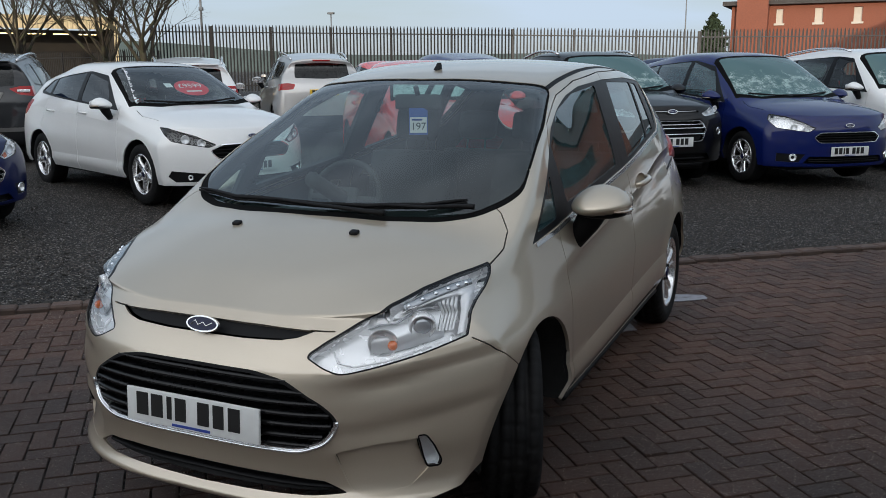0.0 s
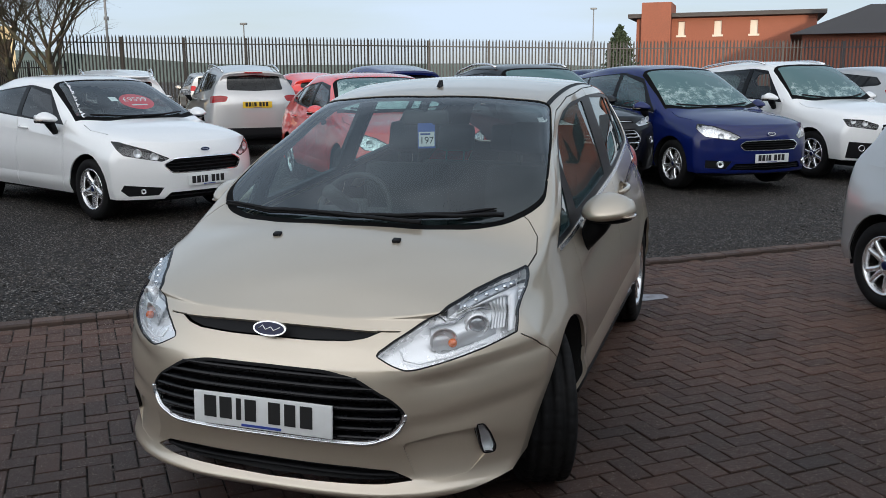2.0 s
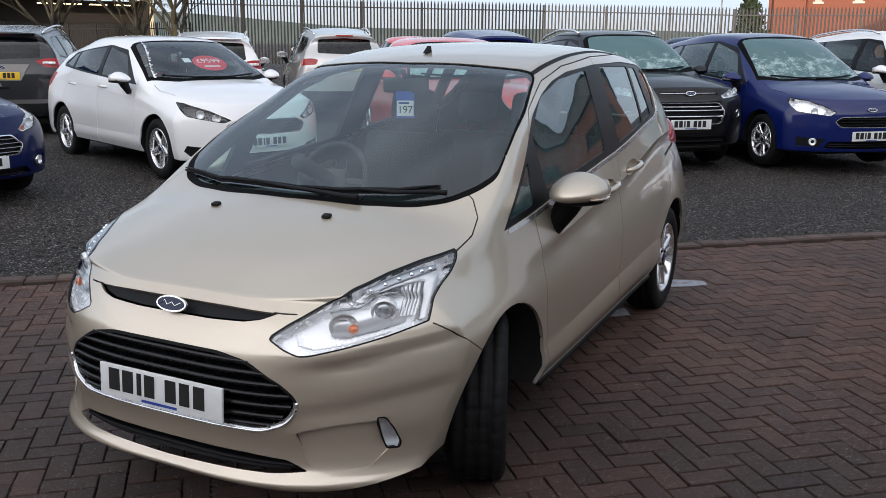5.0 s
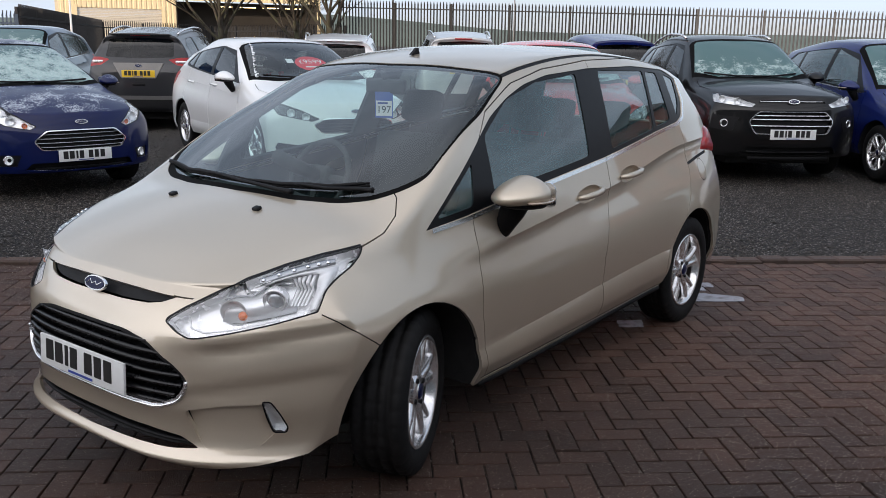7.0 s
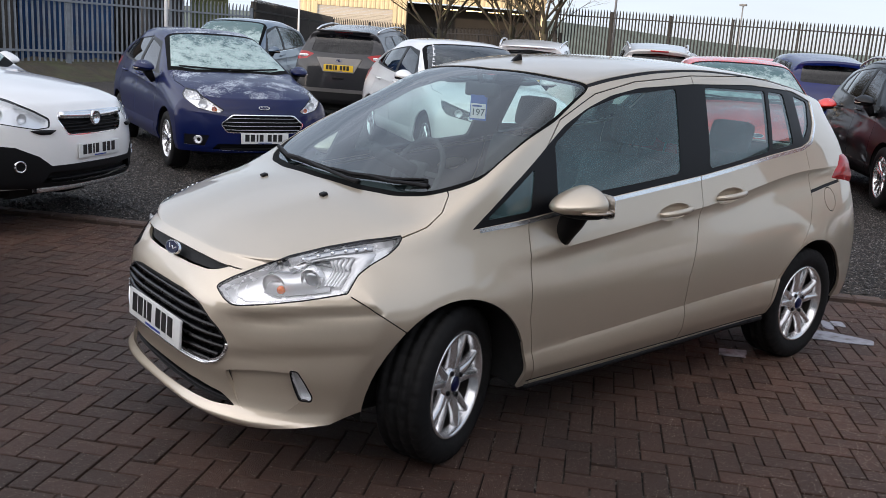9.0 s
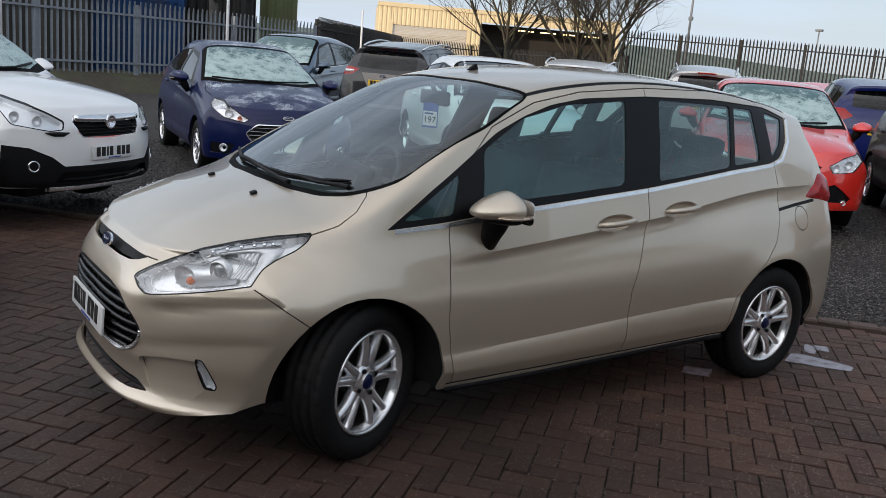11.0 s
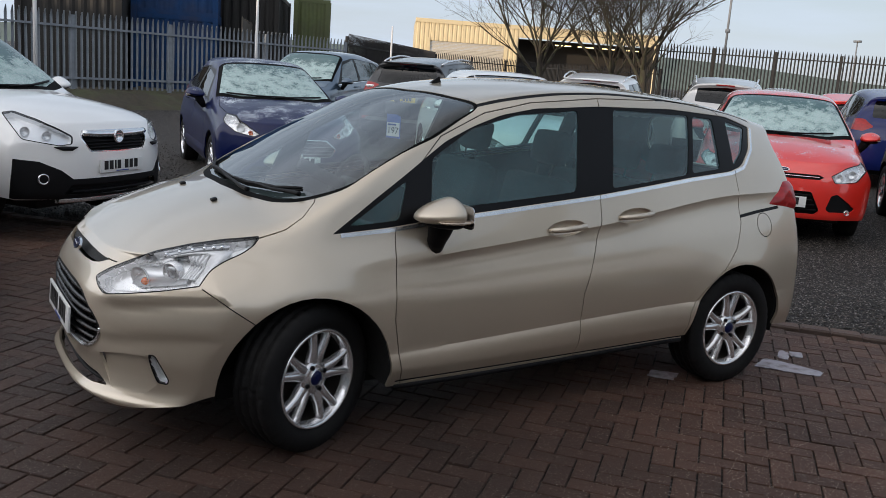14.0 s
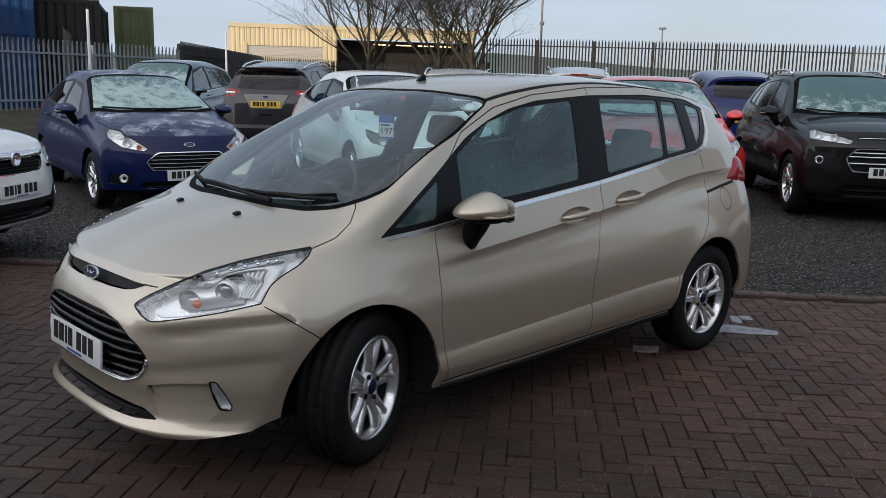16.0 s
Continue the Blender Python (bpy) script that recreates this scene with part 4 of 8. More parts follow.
    for plane, line, wide in s.get("seams", ()):
        faces = carve(bm, plane, stripe(line, wide))
        if faces:
            gap = take(bm, faces, s.get("gap", 0.008))
            shut.append(gap)
    for gap in shut:
        both("shut_line", gap, SEAM, root)
    for plane, line, wide, mat, nm, push in s.get("strips", ()):
        faces = carve(bm, plane, stripe(line, wide))
        both(nm, take(bm, faces, push), mat, root, s.get("strip_labels", {}).get(nm, ""), 0.006)
    for plane, poly, mat, nm, push, lab in s.get("patches", ()):
        faces = carve(bm, plane, poly)
        sheet = take(bm, faces, push if not callable(push) else 0.0)
        if callable(push):
            moves = [(w, w.co - w.normal * push(w.co)) for w in sheet.verts]
            for w, co in moves:
                w.co = co
        if any(abs(w.co.x) < 1e-4 for w in sheet.verts):
            middle(nm, sheet, mat, root, lab, 0.01)
        else:
            both(nm, sheet, mat, root, lab, 0.01)
    for plane, poly in s.get("holes", ()):
        take(bm, carve(bm, plane, poly)).free()
    # cabin lining
    if s.get("cabin", True):
        inner = bm.copy()
        inner.normal_update()
        for w, co in [(w, w.co - w.normal * 0.028) for w in inner.verts]:
            w.co = co
        for f in inner.faces:
            f.material_index = 1 if f.calc_center_median().z > 1.38 else 0
        bmesh.ops.delete(inner, geom=[f for f in inner.faces if f.calc_center_median().y < -1.15 or f.calc_center_median().z < 0.35], context="FACES")
        bmesh.ops.reverse_faces(inner, faces=inner.faces)
        whole = mirrored(inner, True)
        inner.free()
        part("cabin_lining", whole, [TRIM, ROOFLINE], root, "dark cabin trim")
    # panels
    names = s.get("panels", lambda c, mid: "body" if mid else "body_panel")
    groups = islands(bm)
    sheets = {}
    for faces in groups:
        if len(faces) < 4:
            continue
        cs = [f.calc_center_median() for f in faces]
        c = sum(cs, Vector()) / len(cs)
        mid = any(abs(w.co.x) < 1e-4 for f in faces for w in f.verts)
        sheets.setdefault((names(c, mid), mid), []).extend(faces)
    for (nm, mid), faces in sheets.items():
        sheet = take(bm, faces, keep=True)
        for e in sheet.edges:
            if all(skin.on_line(w.co) for w in e.verts):
                e.smooth = False
        (middle if mid else both)(nm, sheet, s.get("panel_mats", {}).get(nm, col), root, s.get("panel_labels", {}).get(nm, ""), 0.014)
    bm.free()
    # floor, arch liners
    y0, y1 = skin.nose[0][1] + 0.25, skin.tail[0][1] - 0.2
    fb = bmesh.new()
    box(fb, -0.62, y0, 0.19, 0.62, y1, 0.3, 0.02)
    part("underbody", fb, LINER, root, "black underbody")
    for y, z, r in arches:
        for sgn in (1, -1):
            lb = bmesh.new()
            rows = []
            for k in range(21):
                a = math.pi * (k / 20) * 1.1 - 0.05 * math.pi
                c, sn = math.cos(a), math.sin(a)
                x1 = skin.side(y + r * c, max(0.25, z + r * sn)) - 0.006
                rows.append([lb.verts.new((sgn * x, y + (r + 0.002) * c, z + (r + 0.002) * sn)) for x in (x1, x1 - 0.03, 0.5)] + [lb.verts.new((sgn * 0.5, y, z))])
            for ra, rb in zip(rows, rows[1:]):
                for j in range(3):
                    lb.faces.new((ra[j], ra[j + 1], rb[j + 1], rb[j]))
            bmesh.ops.recalc_face_normals(lb, faces=lb.faces)
            part("arch_liner", lb, LINER, root, "black wheel arch liner")
    # wheels
    wr, ww, style, track = s["wheel"]
    for (y, z, r), steer in zip(arches, (s.get("steer", 0.0), 0.0)):
        for sgn in (1, -1):
            wheel(root, sgn * track, s["axles"][0 if y < 0 else 1], wr, ww, style, steer, sgn, s.get("spins", (0.3, 0.5))[0 if y < 0 else 1], fine)
    # mirrors
    if "mirror" in s:
        x, y, z, size = s["mirror"]
        for sgn in (1, -1):
            mm = Matrix.Translation((sgn * x, y, z)) @ Matrix.Diagonal((sgn, 1, 1, 1))
            door_mirror(root, mm, col if s.get("mirror_paint", True) else PLASTIC, size)
    # cabin
    if s.get("cabin", True):
        sy, sz = s.get("seat", (0.1, 0.36))
        for sgn in (1, -1):
            seat(root, sgn * 0.36, sy, sz)
        seat(root, 0, sy + 0.85, sz, 1.15, (-0.36, 0.0, 0.36), 0.56)
        dy, dz = s.get("dash", (-0.95, 0.86))
        bm2 = bmesh.new()
        n = 10
        rows = []
        for k in range(-n, n + 1):
            x = 0.7 * k / n
            bulge = 0.04 * math.exp(-((x + 0.36) / 0.16) ** 2)
            prof = [(dy - 0.32, dz + 0.02), (dy - 0.1, dz + 0.05), (dy + 0.12, dz + 0.03 + bulge), (dy + 0.24, dz - 0.02 + bulge), (dy + 0.3, dz - 0.12), (dy + 0.2, dz - 0.4)]
            rows.append([bm2.verts.new((x, yy + 0.06 * (1 - (x / 0.7) ** 2) * -1, zz)) for yy, zz in prof])
        for ra, rb in zip(rows, rows[1:]):
            for j in range(5):
                bm2.faces.new((ra[j], rb[j], rb[j + 1], ra[j + 1]))
        bmesh.ops.recalc_face_normals(bm2, faces=bm2.faces)
        part("dashboard", bm2, TRIM, root, "dark moulded dashboard")
        steering_wheel(root, Matrix.Translation((-0.34, dy + 0.40, dz + 0.05)) @ Matrix.Rotation(radians(-25), 4, "X"))
    return root


def corner_poly(sk, pts):
    """Front view points (x, z) on the skin, as the corner view sees them."""
    return [((x + sk.front(x, z)) * D45, z) for x, z in pts]


def tail_poly(sk, pts):
    return [((x - sk.rear(x, z)) * D45, z) for x, z in pts]

# ---------------------------------------------------------------- the champagne car
HANDLES = ((0.025, 0.908), (0.46, 0.958))


def cup_line(y, z):
    """The oval hollow behind a door handle."""
    return [(y + 0.112 * math.cos(a), z + 0.037 * math.sin(a) + 0.009 * math.cos(a)) for a in [2 * math.pi * k / 28 for k in range(28)]]


def hero_panel(c, mid):
    if mid:
        return "front_bumper" if c.y < -1.75 and c.z < 0.72 else "bonnet" if c.y < -1.0 else "body"
    if abs(c.y - 1.443) < 0.03 and abs(c.z - 0.885) < 0.03:
        return "fuel_flap"
    if c.y < -0.95:
        return "front_wing"
    if c.y < 0.2:
        return "front_door"
    if c.y < 1.1:
        return "rear_door"
    return "rear_panel"


HERO_SPEC = dict(
    label="champagne gold five-door compact people carrier on block paving", paint=PAINT_GOLD, res=(90, 56, 20), fine=True, fillet=7, spins=(-0.34, -0.2),
    arches=[(-1.262, 0.30, 0.372), (1.25, 0.315, 0.368)], axles=(-1.245, 1.245), wheel=(0.312, 0.2, "twin", 0.745), steer=23.0, right_glass=CLEAR_GREEN,
    dlo=[(-1.165, 0.912, 0.01), (-0.912, 0.934), (-0.491, 0.985), (0.24, 1.06), (0.868, 1.14), (1.2, 1.172), (1.30, 1.20), (1.40, 1.29), (1.46, 1.405, 0.01), (1.245, 1.458), (0.804, 1.482), (0.306, 1.476), (-0.072, 1.45), (-0.263, 1.413), (-0.42, 1.358), (-0.581, 1.288), (-0.727, 1.198), (-0.953, 1.058)],
    panes=[
        ([(-1.09, 0.942), (-0.857, 0.962), (-0.80, 1.125), (-0.93, 1.045)], DEWY),
        ([(-0.70, 1.0), (-0.182, 1.046), (0.10, 1.075), (0.178, 1.452), (-0.17, 1.42), (-0.421, 1.35), (-0.66, 1.215)], DEWY),
        ([(0.327, 1.09), (0.86, 1.155), (0.94, 1.455), (0.40, 1.465)], DEWY),
        ([(0.895, 1.162), (1.12, 1.185), (1.13, 1.442), (0.972, 1.452)], DEWY),
        ([(1.235, 1.20), (1.33, 1.27), (1.415, 1.40), (1.24, 1.435)], DEWY),
    ],
    screen=[(-0.05, -1.385), (0.3, -1.37), (0.5, -1.32), (0.62, -1.25), (0.695, -1.16), (0.728, -1.08), (0.705, -0.92), (0.657, -0.64), (0.598, -0.40), (0.58, -0.365), (0.4, -0.40), (-0.05, -0.435)],
    screen_in=[(-0.05, -1.348), (0.3, -1.333), (0.5, -1.287), (0.605, -1.222), (0.68, -1.13), (0.713, -1.05), (0.692, -0.90), (0.645, -0.64), (0.589, -0.40), (0.575, -0.385), (0.4, -0.418), (-0.05, -0.45)],
    rear_glass=[(-0.05, 1.12), (0.45, 1.12), (0.5, 1.2), (0.42, 1.40), (-0.05, 1.41)],
    rear_mat=GLASS,
    grilles=[
        dict(poly=[(-0.5, 0.645), (0.22, 0.642), (0.33, 0.622), (0.45, 0.55), (0.492, 0.498), (0.455, 0.432), (0.37, 0.400), (-0.5, 0.395)], r=0.03, rim=0.011, rim_part="lower", rim_top=0.5, deep=0.045,
             bars=[(0.618, 0.33), (0.585, 0.385), (0.552, 0.43), (0.518, 0.46), (0.484, 0.465), (0.45, 0.44), (0.42, 0.4)], bar_back=0.012, thick=0.009, bar_mat=BAR_BLACK),
        dict(poly=[(-0.5, 0.309), (0.3, 0.311), (0.43, 0.302), (0.5, 0.268), (0.4, 0.258), (0, 0.250), (-0.5, 0.250)], r=0.01, deep=0.04, bars=[(0.28, 0.45)], thick=0.006),
        dict(poly=[(-0.5, 0.765), (0.2, 0.762), (0.34, 0.758), (0.385, 0.757, 0.002), (0.335, 0.737), (0.28, 0.727), (0.15, 0.722), (-0.5, 0.720)], r=0.008, deep=0.018),
    ],
    lamps=[
        dict(name="headlight", label="large swept headlight with a bright reflector", plane="corner", r=0.014,
             poly=[(-1.1455, 0.686), (-1.137, 0.70), (-1.082, 0.733), (-0.99, 0.777), (-0.88, 0.825), (-0.756, 0.86), (-0.631, 0.887), (-0.505, 0.906, 0.004), (-0.498, 0.895, 0.004), (-0.506, 0.872), (-0.536, 0.842), (-0.588, 0.812), (-0.623, 0.783), (-0.650, 0.722, 0.006), (-0.7955, 0.690), (-0.964, 0.658), (-1.041, 0.644), (-1.07, 0.643), (-1.108, 0.659)], deep=0.05, border=0.005, bowl=LAMP_WHITE),
        dict(name="fog_light", label="upright fog lamp in a black bezel", plane="corner", poly=[(-0.838, 0.442), (-0.806, 0.441), (-0.778, 0.40), (-0.751, 0.345), (-0.757, 0.323), (-0.803, 0.326), (-0.82, 0.371)], deep=0.03, bowl=LAMP_BOWL, border=0.005),
        dict(name="tail_light", label="red wrap-around tail light", plane="tail", poly=[(-0.539, 0.992), (-0.70, 1.112), (-0.85, 1.118), (-0.97, 1.05), (-0.94, 0.93), (-0.81, 0.938), (-0.657, 0.974)], solid=RED_LENS, bulge=0.018),
    ],
    seams=[
        ("side", [(-0.83, 0.2), (-0.832, 0.254), (-0.889, 0.546), (-0.884, 0.876), (-0.875, 0.95)], 0.0045),
        ("side", [(-0.74, 1.18), (-0.60, 1.31), (-0.35, 1.418), (-0.094, 1.475), (0.31, 1.513), (0.81, 1.522), (1.10, 1.508), (1.175, 1.48), (1.20, 1.44)], 0.0045),
        ("side", [(0.13, 0.2), (0.13, 0.293), (0.134, 0.593), (0.203, 0.806), (0.242, 0.937), (0.242, 1.08)], 0.0045),
        ("side", [(0.31, 1.46), (0.31, 1.515)], 0.0045),
        ("side", [(0.865, 0.24), (0.865, 0.313), (0.869, 0.442), (0.90, 0.50), (0.984, 0.58), (1.1, 0.67), (1.19, 0.77), (1.245, 0.904), (1.25, 1.05), (1.233, 1.19)], 0.0045),
        ("side", [(-1.688, 0.715), (-1.6, 0.65), (-1.48, 0.565)], 0.0045),
        ("top", [(0.63, -1.17), (0.69, -1.205), (0.74, -1.27), (0.757, -1.35), (0.75, -1.47)], 0.0045),
        ("side", circle(1.443, 0.885, 0.062, 28) + [(1.505, 0.885)], 0.005),
        ("front", [(0.365, 0.7575), (0.41, 0.7565), (0.44, 0.757)], 0.004),
    ],
    strips=[
        ("side", [(-1.13, 0.906), (-0.912, 0.922), (-0.491, 0.973), (0.24, 1.048), (0.868, 1.128), (1.2, 1.16), (1.315, 1.19), (1.42, 1.285), (1.475, 1.40)], 0.017, CHROME, "window_moulding", -0.003),
        ("top", [(0.575, -0.38), (0.58, 0.0), (0.58, 0.6), (0.565, 1.2), (0.54, 1.5)], 0.018, PLASTIC, "roof_strip", 0.002),
        ("side", [(-0.86, 0.263), (0.0, 0.283), (0.9, 0.307)], 0.012, PLASTIC, "sill_strip", 0.004),
        ("side", [(1.245, 0.935), (1.40, 0.955), (1.60, 0.975)], 0.016, PLASTIC, "bumper_joint", 0.004),
    ],
    patches=[("corner", rounded(corner_poly(HERO, [(0.47, 0.402), (0.58, 0.425), (0.69, 0.432), (0.712, 0.34), (0.66, 0.275), (0.53, 0.262), (0.50, 0.29)]), 0.02), PAINT_GOLD, "bumper_recess", lambda c: 0.027 * max(0.03, min(1.0, (c.z - 0.28) / 0.13)), "recessed bumper scoop")],
    holes=[("side", cup_line(*h)) for h in HANDLES],
    strip_labels={"window_moulding": "chrome strip under the windows", "roof_strip": "black rubber roof strip"},
    screen_r=0.05, mirror=(0.925, -0.70, 1.005, 1.0), seat=(0.05, 0.40), dash=(-0.98, 0.885), panels=hero_panel,
)
hero = build_car("car", HERO, Matrix.Identity(4), HERO_SPEC)
plate(hero, -2.083, 0.478, tilt=radians(-3))
oval_badge(hero, Matrix.Translation((0.0, -2.0, 0.748)) @ Matrix.Rotation(radians(68), 4, "X"), 0.125, 0.052)


def hero_details():
    # door handles: a bar over a shallow cup
    for y, z in HANDLES:
        for sgn in (1, -1):
            x = HERO.side(y, z)
            bm = bmesh.new()
            rows = []
            for f, deep in ((1.04, -0.001), (0.97, 0.004), (0.88, 0.014), (0.7, 0.022), (0.35, 0.026)):
                rows.append([bm.verts.new((sgn * (HERO.side(y + b * f, z + c * f) - x - deep), b * f, c * f)) for b, c in [(p - y, q - z) for p, q in cup_line(y, z)]])
            for ra, rb in zip(rows, rows[1:]):
                for k in range(len(ra)):
                    bm.faces.new((ra[k], ra[k - 1], rb[k - 1], rb[k]))
            bm.faces.new(rows[-1])
            bmesh.ops.recalc_face_normals(bm, faces=bm.faces)
            cup = part("handle_cup", bm, PAINT_GOLD, hero, m=Matrix.Translation((sgn * x, y, z)))
            bm = bmesh.new()
            pts = [(0.0, -0.105, -0.008), (0.022, -0.085, -0.004), (0.034, -0.02, 0.002), (0.034, 0.05, 0.008), (0.022, 0.095, 0.012), (0.0, 0.11, 0.014)]
            tube(bm, [(sgn * a, b, c) for a, b, c in pts], [0.010, 0.013, 0.0145, 0.0145, 0.013, 0.010], 10)
            part("door_handle", bm, PAINT_GOLD, cup, "painted pull handle")
    # black strip along the bottom of the doors
    for sgn in (1, -1):
        bm = bmesh.new()
        tube(bm, [(sgn * (HERO.side(y, interp(HERO.sill, y)) - 0.004), y, interp(HERO.sill, y) - 0.004) for y in [-0.86 + 1.72 * k / 14 for k in range(15)]], 0.014, 8)
        part("sill_trim", bm, PLASTIC, hero, "black trim under the doors")
    # bright lip under the grille
    bm = bmesh.new()
    edge = [p for p in rounded(HERO_SPEC["grilles"][0]["poly"], 0.03, 8) if p[0] > 0.0 and p[1] < 0.505]
    edge = sorted(edge, key=lambda p: -p[1] if p[0] > 0.45 else 1.0 - p[0])
    half_lip = []
    for (xa, za), (xb, zb) in zip(edge, edge[1:] + [(0.0, edge[-1][1])]):
        n = max(1, int(math.hypot(xb - xa, zb - za) / 0.02))
        half_lip += [(xa + (xb - xa) * k / n, za + (zb - za) * k / n) for k in range(n)]
    fine_lip = half_lip + [(0.0, edge[-1][1])] + [(-x, z) for x, z in half_lip[::-1]]
    tube(bm, [(x, HERO.front(x, z) - 0.002, z) for x, z in fine_lip], 0.0055, 8)
    part("grille_lip", bm, CHROME, hero, "chrome strip under the grille")
    # washer jets
    for sgn in (1, -1):
        bm = bmesh.new()
        box(bm, -0.016, -0.012, 0, 0.016, 0.014, 0.013, 0.005)
        part("washer_jet", bm, PLASTIC, hero, "black washer jet", m=Matrix.Translation((sgn * 0.252, -1.488, HERO.roof(0.252, -1.488) - 0.002)) @ Matrix.Rotation(radians(18), 4, "X"))
    # aerial fin
    bm = bmesh.new()
    prism(bm, rounded([(-0.032, 0), (0.025, 0), (0.032, 0.0), (0.021, 0.034), (0.013, 0.034)], 0.003), -0.008, 0.008, m=Matrix.Rotation(radians(90), 4, "X"))
    part("aerial", bm, PLASTIC, hero, "black aerial base", smooth=False, m=Matrix.Translation((0, -0.265, HERO.roof(0, -0.265) - 0.002)) @ Matrix.Rotation(radians(90), 4, "Z"))
    # wipers lie on the screen
    def on_screen(x, y, up):
        return (x, y, HERO.roof(x, y) + up)
    def along(pts, up, n=5):
        line = []
        for (xa, ya), (xb, yb) in zip(pts, pts[1:]):
            line += [on_screen(xa + (xb - xa) * k / n, ya + (yb - ya) * k / n, up) for k in range(n)]
        return line + [on_screen(*pts[-1], up)]
    for blade, arm in (([(-0.66, -1.205), (-0.4, -1.295), (-0.12, -1.325), (0.04, -1.33)], [(-0.34, -1.30), (-0.02, -1.345), (0.22, -1.36), (0.30, -1.355)]),
                       ([(-0.02, -1.33), (0.2, -1.32), (0.42, -1.27), (0.56, -1.205)], [(0.26, -1.31), (0.42, -1.29), (0.56, -1.245), (0.60, -1.235)])):
        bm = bmesh.new()
        line = along(arm, 0.022)
        n = len(line) - 1
        tube(bm, line, [0.005 + 0.006 * k / n for k in range(n + 1)], 8)
        w = part("wiper", bm, PLASTIC, hero, "black wiper arm and blade")
        bm = bmesh.new()
        line = along(blade, 0.018)
        n = len(line) - 1
        tube(bm, line, [0.003 + 0.006 * math.sin(math.pi * k / n) ** 0.5 for k in range(n + 1)], 8)
        part("wiper_spine", bm, PLASTIC, w)
        bm = bmesh.new()
        tube(bm, along(blade, 0.008), 0.006, 5)
        part("wiper_blade", bm, RUBBER, w)
    # rear-view mirror and the hanging stock card
    bm = bmesh.new()
    box(bm, -0.115, -0.02, -0.035, 0.115, 0.015, 0.035, 0.015)
    mir = part("rear_view_mirror", bm, TRIM, hero, "dark rear-view mirror", m=Matrix.Translation((0.0, -0.47, 1.385)))
    bm = bmesh.new()
    tube(bm, [(0, 0, 0.02), (0, -0.03, 0.07)], 0.012, 8)
    part("mirror_stalk", bm, TRIM, mir)


def lens_y(x, z):
    """How far back the skin of the champagne car's front corner lies at (x, z)."""
    y = HERO.front(x, min(z, 0.79))
    while y < -1.2 and (HERO.roof(x, y) < z or HERO.side(y, z) < x):
        y += 0.003
    return y


